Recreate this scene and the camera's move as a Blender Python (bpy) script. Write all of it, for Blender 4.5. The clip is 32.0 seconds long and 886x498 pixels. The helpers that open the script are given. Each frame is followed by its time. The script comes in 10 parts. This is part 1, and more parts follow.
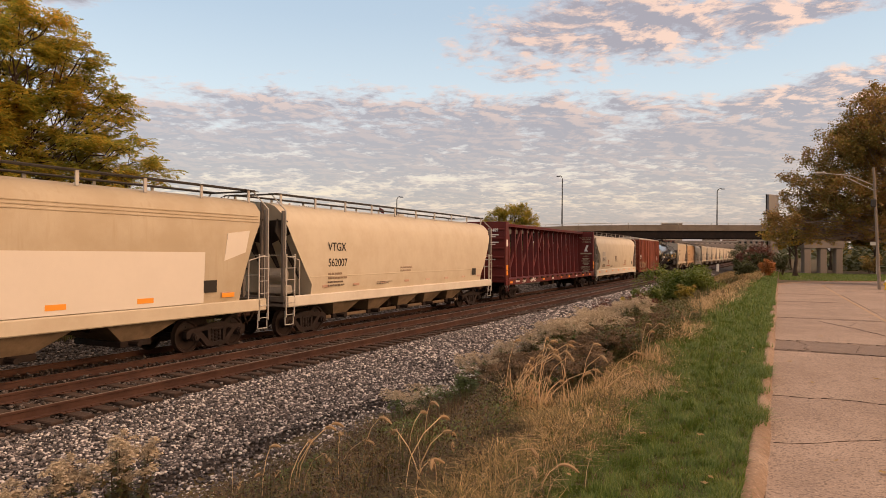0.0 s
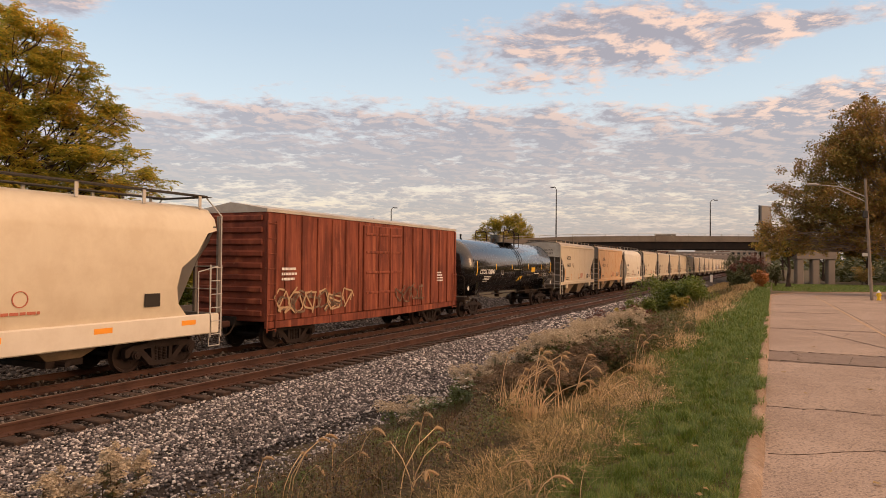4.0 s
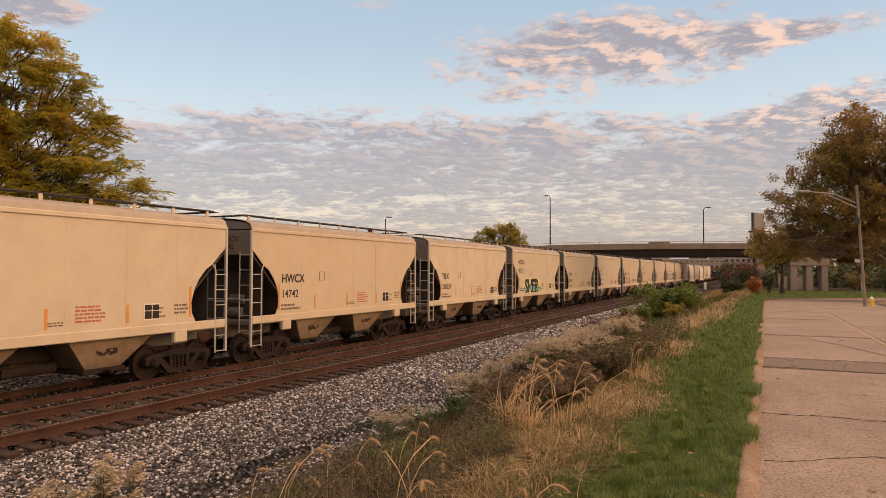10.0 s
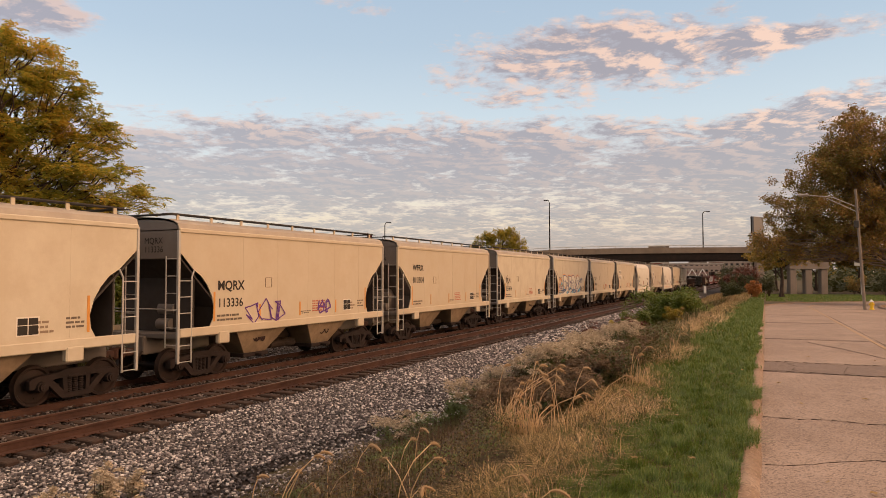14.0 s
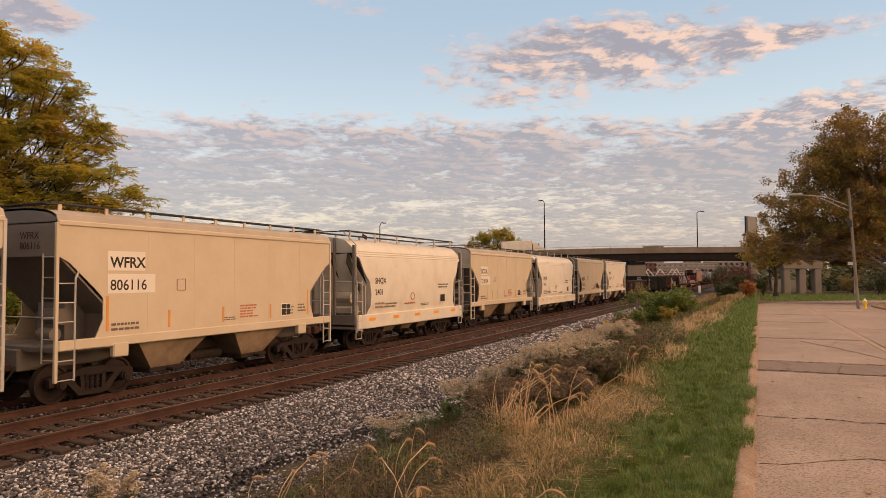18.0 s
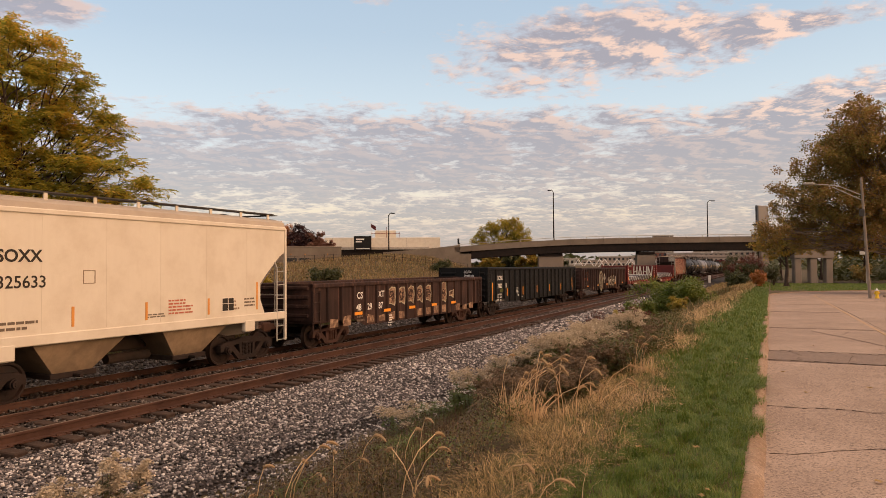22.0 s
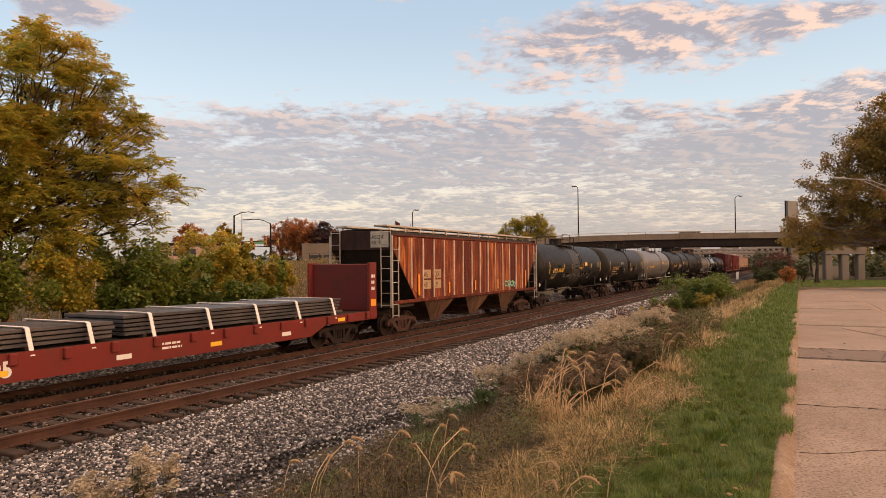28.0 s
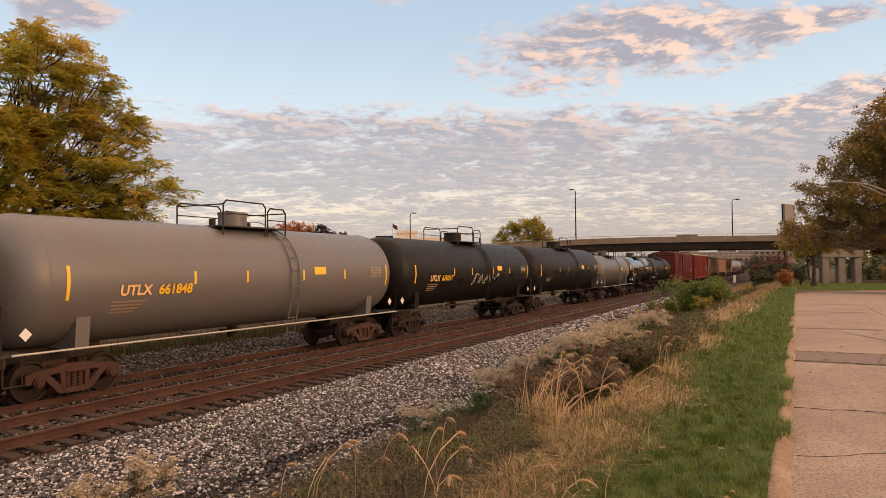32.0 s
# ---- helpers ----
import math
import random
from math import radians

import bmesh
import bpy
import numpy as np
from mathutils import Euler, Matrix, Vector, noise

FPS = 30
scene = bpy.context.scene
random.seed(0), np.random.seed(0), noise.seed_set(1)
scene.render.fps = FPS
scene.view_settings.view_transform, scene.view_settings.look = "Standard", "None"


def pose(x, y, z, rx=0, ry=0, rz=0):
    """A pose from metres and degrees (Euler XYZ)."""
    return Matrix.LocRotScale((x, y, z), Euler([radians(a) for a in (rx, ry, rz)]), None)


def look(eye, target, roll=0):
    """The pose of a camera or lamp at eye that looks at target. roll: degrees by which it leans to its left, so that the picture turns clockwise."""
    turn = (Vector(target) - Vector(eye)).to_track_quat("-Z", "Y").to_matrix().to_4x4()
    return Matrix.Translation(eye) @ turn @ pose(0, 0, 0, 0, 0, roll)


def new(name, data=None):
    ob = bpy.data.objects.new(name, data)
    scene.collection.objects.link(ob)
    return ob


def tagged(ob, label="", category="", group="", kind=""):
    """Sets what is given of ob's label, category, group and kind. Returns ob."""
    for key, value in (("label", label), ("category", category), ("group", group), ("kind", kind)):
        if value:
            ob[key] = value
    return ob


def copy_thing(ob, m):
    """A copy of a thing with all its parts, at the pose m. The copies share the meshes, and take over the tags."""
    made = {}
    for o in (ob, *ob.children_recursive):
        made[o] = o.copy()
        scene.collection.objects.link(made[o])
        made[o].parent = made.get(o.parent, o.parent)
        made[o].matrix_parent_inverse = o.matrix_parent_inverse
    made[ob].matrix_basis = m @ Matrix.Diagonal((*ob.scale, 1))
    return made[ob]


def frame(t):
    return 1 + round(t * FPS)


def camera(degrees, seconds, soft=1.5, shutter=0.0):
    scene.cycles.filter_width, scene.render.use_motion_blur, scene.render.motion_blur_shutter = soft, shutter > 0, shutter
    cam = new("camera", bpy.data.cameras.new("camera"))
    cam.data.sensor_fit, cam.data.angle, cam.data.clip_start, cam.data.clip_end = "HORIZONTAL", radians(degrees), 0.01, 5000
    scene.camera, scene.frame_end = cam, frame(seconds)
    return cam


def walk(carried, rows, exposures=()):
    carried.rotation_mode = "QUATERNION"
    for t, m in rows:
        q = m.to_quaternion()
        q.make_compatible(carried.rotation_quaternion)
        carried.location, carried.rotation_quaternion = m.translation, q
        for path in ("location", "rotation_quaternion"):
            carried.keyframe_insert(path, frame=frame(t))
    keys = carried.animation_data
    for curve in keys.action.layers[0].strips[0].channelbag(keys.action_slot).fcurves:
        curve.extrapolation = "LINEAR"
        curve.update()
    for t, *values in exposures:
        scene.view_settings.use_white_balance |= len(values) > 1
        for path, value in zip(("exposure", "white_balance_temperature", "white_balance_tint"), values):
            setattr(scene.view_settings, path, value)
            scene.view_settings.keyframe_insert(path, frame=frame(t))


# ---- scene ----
# The camera stands on the kerb beside the track and only turns a little in the hand.
cam = camera(65.5, 32.0, 0.3)
EYE = (0.0, 0.0, 2.68)


def turned(tilt, roll, heading):
    return pose(*EYE, 0, 0, heading) @ pose(0, 0, 0, tilt, 0, 0) @ pose(0, 0, 0, 0, 0, roll)


# seconds, then tilt up from straight down, roll and heading in degrees
walk(cam, [
    (0, turned(90.191, 0.486, 26.047)), (0.5, turned(90.329, 0.483, 25.858)), (1, turned(90.455, 0.500, 25.705)),
    (1.5, turned(90.548, 0.555, 25.599)), (2, turned(90.636, 0.598, 25.546)), (2.5, turned(90.731, 0.615, 25.552)),
    (3, turned(90.835, 0.592, 25.596)), (3.5, turned(90.951, 0.514, 25.636)), (5.5, turned(91.485, 0.523, 25.251)),
    (6, turned(91.497, 0.511, 25.108)), (6.5, turned(91.489, 0.440, 25.012)), (7, turned(91.457, 0.349, 24.978)),
    (7.5, turned(91.442, 0.270, 24.993)), (8, turned(91.475, 0.218, 25.040)), (8.5, turned(91.550, 0.183, 25.097)),
    (9, turned(91.643, 0.144, 25.137)), (9.5, turned(91.737, 0.128, 25.144)), (10, turned(91.846, 0.119, 25.119)),
    (10.5, turned(91.968, 0.108, 25.066)), (11, turned(92.078, 0.127, 25.010)), (11.5, turned(92.168, 0.134, 24.990)),
    (12, turned(92.233, 0.099, 25.012)), (12.5, turned(92.258, 0.051, 25.052)), (13, turned(92.260, -0.007, 25.083)),
    (13.5, turned(92.267, -0.077, 25.097)), (14, turned(92.273, -0.131, 25.082)), (14.5, turned(92.275, -0.159, 25.036)),
    (16.5, turned(92.289, -0.321, 24.738)), (17, turned(92.298, -0.320, 24.711)), (17.5, turned(92.312, -0.309, 24.683)),
    (18, turned(92.299, -0.286, 24.671)), (18.5, turned(92.243, -0.293, 24.696)), (19, turned(92.137, -0.325, 24.768)),
    (19.5, turned(91.998, -0.367, 24.876)), (20, turned(91.848, -0.394, 24.993)), (20.5, turned(91.701, -0.374, 25.104)),
    (21, turned(91.583, -0.340, 25.212)), (21.5, turned(91.511, -0.335, 25.316)), (22, turned(91.484, -0.369, 25.413)),
    (22.5, turned(91.486, -0.434, 25.507)), (23, turned(91.476, -0.498, 25.597)), (23.5, turned(91.433, -0.554, 25.673)),
    (24, turned(91.348, -0.591, 25.752)), (24.5, turned(91.226, -0.577, 25.858)), (25, turned(91.111, -0.568, 26.009)),
    (25.5, turned(91.015, -0.587, 26.205)), (27.5, turned(91.027, -0.529, 27.317)), (28, turned(91.225, -0.450, 27.403)),
    (28.5, turned(91.411, -0.406, 27.380)), (29, turned(91.530, -0.371, 27.260)), (29.5, turned(91.579, -0.379, 27.126)),
    (30, turned(91.574, -0.431, 27.044)), (30.5, turned(91.526, -0.470, 27.029)), (31, turned(91.480, -0.481, 27.069)),
    (31.5, turned(91.467, -0.469, 27.134)), (32, turned(91.471, -0.415, 27.197)),
], exposures=[(0, 0.0), (4, 0.0), (7, -0.07), (20, -0.07), (23.5, 0.03), (32, 0.06)])

# ---- world: evening sky with broken cloud, low warm sun to the right of the camera ----
SUN_ELEVATION, SUN_AZIMUTH = radians(17), radians(86)


def node(tree, kind, x=0, **values):
    n = tree.nodes.new(kind)
    n.location = (x, 0)
    for key, value in values.items():
        n.inputs[key.replace("_", " ")].default_value = value
    return n


def mixed(tree, fac, a, b, blend="MIX"):
    n = tree.nodes.new("ShaderNodeMix")
    n.data_type, n.blend_type = "RGBA", blend
    for slot, v in ((0, fac), (6, a), (7, b)):
        if isinstance(v, bpy.types.NodeSocket):
            tree.links.new(v, n.inputs[slot])
        elif slot == 0:
            n.inputs[0].default_value = v
        else:
            n.inputs[slot].default_value = (*v, 1) if len(v) == 3 else v
    return n.outputs[2]


def ramp(tree, value, stops):
    n = tree.nodes.new("ShaderNodeValToRGB")
    tree.links.new(value, n.inputs[0])
    while len(n.color_ramp.elements) < len(stops):
        n.color_ramp.elements.new(0.5)
    for e, (p, c) in zip(n.color_ramp.elements, stops):
        e.position, e.color = p, (c, c, c, 1) if isinstance(c, (int, float)) else (*c, 1)
    return n.outputs[0]


def calc(tree, op, a, b=None, c=None):
    n = tree.nodes.new("ShaderNodeMath")
    n.operation = op
    for i, v in enumerate((a, b, c)):
        if isinstance(v, bpy.types.NodeSocket):
            tree.links.new(v, n.inputs[i])
        elif v is not None:
            n.inputs[i].default_value = v
    return n.outputs[0]


def noise_of(tree, vector, scale, detail=4.0, rough=0.55, distortion=0.0):
    n = node(tree, "ShaderNodeTexNoise", Scale=scale, Detail=detail, Roughness=rough, Distortion=distortion)
    tree.links.new(vector, n.inputs["Vector"])
    return n.outputs[0]


def make_world():
    world = bpy.data.worlds.new("evening_sky")
    scene.world = world
    world.use_nodes = True
    t = world.node_tree
    t.nodes.clear()
    sky = t.nodes.new("ShaderNodeTexSky")
    sky.sky_type, sky.sun_disc = "NISHITA", False
    sky.sun_elevation, sky.sun_rotation = SUN_ELEVATION, SUN_AZIMUTH
    coord = t.nodes.new("ShaderNodeTexCoord").outputs["Generated"]
    part_of = t.nodes.new("ShaderNodeSeparateXYZ")
    t.links.new(coord, part_of.inputs[0])
    up = calc(t, "MAXIMUM", part_of.outputs[2], 0.0)
    # axes of the evening view: to the right along the bridge, and forward
    right = calc(t, "ADD", calc(t, "MULTIPLY", part_of.outputs[0], 0.9056), calc(t, "MULTIPLY", part_of.outputs[1], 0.4242))
    ahead = calc(t, "SUBTRACT", calc(t, "MULTIPLY", part_of.outputs[1], 0.9056), calc(t, "MULTIPLY", part_of.outputs[0], 0.4242))
    depth = calc(t, "MAXIMUM", ahead, 0.12)
    across, high = calc(t, "DIVIDE", right, depth), calc(t, "DIVIDE", up, depth)
    clear = ramp(t, up, [(0.0, (0.47, 0.38, 0.37)), (0.045, (0.60, 0.455, 0.41)), (0.075, (0.82, 0.64, 0.46)), (0.12, (0.80, 0.70, 0.58)), (0.17, (0.64, 0.67, 0.67)), (0.22, (0.61, 0.69, 0.735)), (0.32, (0.475, 0.575, 0.67)), (0.42, (0.41, 0.52, 0.645)), (0.55, (0.40, 0.44, 0.50)), (1.0, (0.46, 0.42, 0.42))])
    # cloud sheet: the direction laid onto a plane overhead
    low = calc(t, "ADD", up, 0.12)
    flat = t.nodes.new("ShaderNodeCombineXYZ")
    t.links.new(calc(t, "DIVIDE", right, low), flat.inputs[0])
    t.links.new(calc(t, "MULTIPLY", calc(t, "DIVIDE", ahead, low), 1.05), flat.inputs[1])
    plane = flat.outputs[0]

    def bank(u0, v0, ru, rv, tilt, strength):
        """A long bank of thicker cloud in one part of the sky."""
        du, dv = calc(t, "SUBTRACT", across, u0), calc(t, "SUBTRACT", high, v0)
        dv = calc(t, "SUBTRACT", dv, calc(t, "MULTIPLY", du, tilt))
        q = calc(t, "ADD", calc(t, "POWER", calc(t, "ABSOLUTE", calc(t, "DIVIDE", du, ru)), 2.0), calc(t, "POWER", calc(t, "ABSOLUTE", calc(t, "DIVIDE", dv, rv)), 2.0))
        return calc(t, "MULTIPLY", calc(t, "MAXIMUM", calc(t, "SUBTRACT", 1.0, q), 0.0), strength)

    big = noise_of(t, plane, 0.9, 3, 0.5)
    mid = noise_of(t, plane, 4.2, 10, 0.64, 0.35)
    toward = t.nodes.new("ShaderNodeVectorMath")
    toward.operation = "ADD"
    t.links.new(plane, toward.inputs[0])
    toward.inputs[1].default_value = (0.03, -0.04, 0.0)
    mid_beside = noise_of(t, toward.outputs[0], 4.2, 10, 0.64, 0.35)
    small = noise_of(t, plane, 13.0, 8, 0.62, 0.2)
    amount = calc(t, "ADD", calc(t, "ADD", calc(t, "MULTIPLY", big, 0.26), calc(t, "MULTIPLY", mid, 0.44)), calc(t, "MULTIPLY", small, 0.30))
    cover = ramp(t, calc(t, "MULTIPLY", high, 2.0), [(0.0, 0.27), (0.07, 0.245), (0.12, 0.195), (0.20, 0.195), (0.27, 0.23), (0.36, 0.235), (0.42, 0.20), (0.485, 0.07), (0.55, 0.0), (1.0, 0.03)])
    cover = calc(t, "SUBTRACT", cover, 0.025)
    for args in ((0.25, 0.325, 0.34, 0.078, 0.10, 0.27), (0.60, 0.255, 0.22, 0.04, 0.2, 0.16), (0.58, 0.365, 0.2, 0.03, 0.15, 0.17), (-0.62, 0.39, 0.14, 0.05, -0.1, 0.24), (-0.2, 0.43, 0.2, 0.03, -0.3, 0.12), (-0.28, 0.215, 0.14, 0.03, 0.0, 0.05), (-0.55, 0.20, 0.3, 0.05, 0.0, -0.05)):
        cover = calc(t, "ADD", cover, bank(*args))
    density = calc(t, "MULTIPLY", calc(t, "SUBTRACT", calc(t, "ADD", amount, cover), 0.57), 9.0)
    clamp = t.nodes.new("ShaderNodeClamp")
    t.links.new(density, clamp.inputs[0])
    thick = ramp(t, clamp.outputs[0], [(0.0, (0.76, 0.60, 0.52)), (0.35, (0.58, 0.45, 0.42)), (0.75, (0.44, 0.355, 0.355)), (1.0, (0.375, 0.315, 0.325))])
    # the side of each cloud that is turned to the sun
    lit = ramp(t, calc(t, "ADD", calc(t, "MULTIPLY", calc(t, "SUBTRACT", mid, mid_beside), 3.4), 0.5), [(0.42, 0.0), (0.76, 1.0)])
    # the sunset reaches the higher banks to the right most of all
    reach = calc(t, "MULTIPLY", ramp(t, high, [(0.02, 0.14), (0.10, 0.2), (0.18, 0.3), (0.225, 0.85), (0.3, 1.0)]), ramp(t, calc(t, "ADD", across, 0.6), [(0.0, 0.55), (0.5, 0.7), (1.0, 1.0)]))
    cloud = mixed(t, calc(t, "MULTIPLY", lit, reach), thick, (1.0, 0.65, 0.46))
    painted = mixed(t, calc(t, "MULTIPLY", clamp.outputs[0], 0.94), clear, cloud)
    # the glow of sunset, to the right of the camera and behind it
    west = calc(t, "ADD", calc(t, "MULTIPLY", part_of.outputs[0], math.sin(SUN_AZIMUTH)), calc(t, "MULTIPLY", part_of.outputs[1], math.cos(SUN_AZIMUTH)))
    glow = calc(t, "MULTIPLY", ramp(t, west, [(0.3, 0.0), (1.0, 1.0)]), ramp(t, up, [(0.0, 0.45), (0.25, 1.0), (0.9, 0.3)]))
    painted = mixed(t, glow, painted, (2.75, 1.42, 0.72))
    # high cloud overhead, lit from the west
    over = calc(t, "MULTIPLY", ramp(t, up, [(0.46, 0.0), (0.75, 1.0)]), 0.8)
    painted = mixed(t, over, painted, (1.92, 1.28, 0.86))
    total = mixed(t, 0.04, painted, sky.outputs[0])
    back = node(t, "ShaderNodeBackground", Strength=1.0)
    t.links.new(total, back.inputs[0])
    out = t.nodes.new("ShaderNodeOutputWorld")
    t.links.new(back.outputs[0], out.inputs[0])


make_world()


def make_sun():
    data = bpy.data.lights.new("sun", "SUN")
    data.energy, data.angle, data.color = 1.1, radians(24), (1.0, 0.58, 0.30)
    ob = new("sun", data)
    # low, from the right and a little behind
    away = Vector((math.sin(SUN_AZIMUTH) * math.cos(SUN_ELEVATION), math.cos(SUN_AZIMUTH) * math.cos(SUN_ELEVATION), math.sin(SUN_ELEVATION)))
    ob.matrix_world = look(tuple(away * 50), (0, 0, 0))


make_sun()


# ---- materials ----
def material(name, color, rough=0.6, metal=0.0, vary=0.15, scale=6.0, dirt=None, dirt_amount=0.0, dirt_scale=1.2, streak=0.0,
             bump=0.1, grain=40.0, random_tint=0.0, subsurface=0.0, coat=0.0, speck=0.0):
    """A painted, earthy or metal surface: base colour, mottling at two scales, dirt or rust patches, streaks and fine relief."""
    m = bpy.data.materials.new(name)
    m.use_nodes = True
    t = m.node_tree
    t.nodes.clear()
    out = t.nodes.new("ShaderNodeOutputMaterial")
    p = t.nodes.new("ShaderNodeBsdfPrincipled")
    t.links.new(p.outputs[0], out.inputs[0])
    coord = t.nodes.new("ShaderNodeTexCoord").outputs["Object"]
    large, small = noise_of(t, coord, scale * 0.15, 3), noise_of(t, coord, scale, 5)
    dark = tuple(c * (1 - vary * 1.6) for c in color)
    lite = tuple(min(1, c * (1 + vary)) for c in color)
    col = mixed(t, calc(t, "ADD", calc(t, "MULTIPLY", large, 0.6), calc(t, "MULTIPLY", small, 0.4)), dark, lite)
    if random_tint:
        info = t.nodes.new("ShaderNodeObjectInfo").outputs["Random"]
        col = mixed(t, calc(t, "MULTIPLY", info, random_tint), col, tuple(c * 0.45 for c in color))
    if dirt:
        mask = ramp(t, noise_of(t, coord, dirt_scale, 6, 0.65), [(0.5 - dirt_amount * 0.3, 0), (0.72 - dirt_amount * 0.3, 1)])
        if streak:
            stretch = t.nodes.new("ShaderNodeMapping")
            stretch.inputs["Scale"].default_value = (3.0, 3.0, 0.18)
            t.links.new(coord, stretch.inputs[0])
            lines = ramp(t, noise_of(t, stretch.outputs[0], 2.2, 5, 0.6), [(0.48, 0), (0.72, 1)])
            mask = calc(t, "MAXIMUM", calc(t, "MULTIPLY", mask, 1 - streak * 0.4), calc(t, "MULTIPLY", lines, streak))
        col = mixed(t, calc(t, "MULTIPLY", mask, min(1.0, dirt_amount * 1.6)), col, dirt)
    if speck:
        fleck = ramp(t, noise_of(t, coord, grain * 0.35, 3, 0.6), [(0.36, 1), (0.5, 0), (0.62, 0)])
        col = mixed(t, calc(t, "MULTIPLY", fleck, speck), col, tuple(c * 0.35 for c in color))
        pale = ramp(t, noise_of(t, coord, grain * 0.6, 2, 0.6), [(0.58, 0), (0.68, 1)])
        col = mixed(t, calc(t, "MULTIPLY", pale, speck * 0.7), col, tuple(min(1, c * 1.6) for c in color))
    t.links.new(col, p.inputs["Base Color"])
    p.inputs["Metallic"].default_value = metal
    p.inputs["Coat Weight"].default_value = coat
    p.inputs["Specular IOR Level"].default_value = 0.5 if rough < 0.45 else 0.2
    t.links.new(ramp(t, small, [(0.3, max(0.04, rough - 0.1)), (0.7, min(1, rough + 0.1))]), p.inputs["Roughness"])
    if subsurface:
        p.inputs["Subsurface Weight"].default_value = subsurface
        p.inputs["Subsurface Radius"].default_value = (0.05, 0.08, 0.02)
    if bump:
        b = node(t, "ShaderNodeBump", Strength=bump, Distance=0.02)
        t.links.new(noise_of(t, coord, grain, 4), b.inputs["Height"])
        t.links.new(b.outputs[0], p.inputs["Normal"])
    return m


def rusted(name, dark, mid, hot, pale, amount=0.5):
    """Steel that has rusted in long vertical runs: dark old rust, orange fresh rust and remains of pale paint."""
    m = bpy.data.materials.new(name)
    m.use_nodes = True
    t = m.node_tree
    p = t.nodes["Principled BSDF"]
    p.inputs["Roughness"].default_value, p.inputs["Specular IOR Level"].default_value = 0.75, 0.2
    coord = t.nodes.new("ShaderNodeTexCoord").outputs["Object"]
    shift = t.nodes.new("ShaderNodeVectorMath")
    shift.operation = "ADD"
    t.links.new(coord, shift.inputs[0])
    t.links.new(calc(t, "MULTIPLY", t.nodes.new("ShaderNodeObjectInfo").outputs["Random"], 40.0), shift.inputs[1])
    stretch = t.nodes.new("ShaderNodeMapping")
    stretch.inputs["Scale"].default_value = (1.0, 3.2, 0.32)
    t.links.new(shift.outputs[0], stretch.inputs[0])
    runs, cloudy, fine = noise_of(t, stretch.outputs[0], 1.5, 4, 0.55, 0.5), noise_of(t, shift.outputs[0], 0.8, 4, 0.55), noise_of(t, shift.outputs[0], 7.0, 6, 0.65)
    col = mixed(t, ramp(t, calc(t, "ADD", calc(t, "MULTIPLY", runs, 0.6), calc(t, "MULTIPLY", cloudy, 0.4)), [(0.40, 0.0), (0.58, 1.0)]), dark, mid)
    col = mixed(t, ramp(t, calc(t, "ADD", calc(t, "MULTIPLY", runs, 0.86), calc(t, "MULTIPLY", fine, 0.14)), [(0.60 - amount * 0.12, 0.0), (0.82 - amount * 0.12, 1.0)]), col, hot)
    col = mixed(t, calc(t, "MULTIPLY", ramp(t, fine, [(0.62, 0.0), (0.76, 1.0)]), 0.3), col, pale)
    t.links.new(col, p.inputs["Base Color"])
    b = node(t, "ShaderNodeBump", Strength=0.25, Distance=0.02)
    t.links.new(fine, b.inputs["Height"])
    t.links.new(b.outputs[0], p.inputs["Normal"])
    return m


def leafy(name, colors, rough=0.55, translucent=0.3, even=False, patch_scale=0.45):
    """Foliage whose colour changes from leaf to leaf."""
    m = bpy.data.materials.new(name)
    m.use_nodes = True
    t = m.node_tree
    t.nodes.clear()
    out = t.nodes.new("ShaderNodeOutputMaterial")
    info = t.nodes.new("ShaderNodeNewGeometry").outputs["Random Per Island"]
    coord = t.nodes.new("ShaderNodeTexCoord").outputs["Object"]
    patch = noise_of(t, coord, patch_scale, 3)
    mix = calc(t, "ADD", calc(t, "MULTIPLY", info, 1.05 if even else 0.55), calc(t, "MULTIPLY", patch, 0.35 if even else 0.9))
    n = len(colors)
    col = ramp(t, calc(t, "SUBTRACT", mix, 0.22), [(i / max(1, n - 1), c) for i, c in enumerate(colors)])
    p = t.nodes.new("ShaderNodeBsdfPrincipled")
    p.inputs["Roughness"].default_value = rough
    t.links.new(col, p.inputs["Base Color"])
    s = t.nodes.new("ShaderNodeBsdfTranslucent")
    t.links.new(col, s.inputs[0])
    mx = t.nodes.new("ShaderNodeMixShader")
    mx.inputs[0].default_value = translucent
    t.links.new(p.outputs[0], mx.inputs[1])
    t.links.new(s.outputs[0], mx.inputs[2])
    t.links.new(mx.outputs[0], out.inputs[0])
    return m


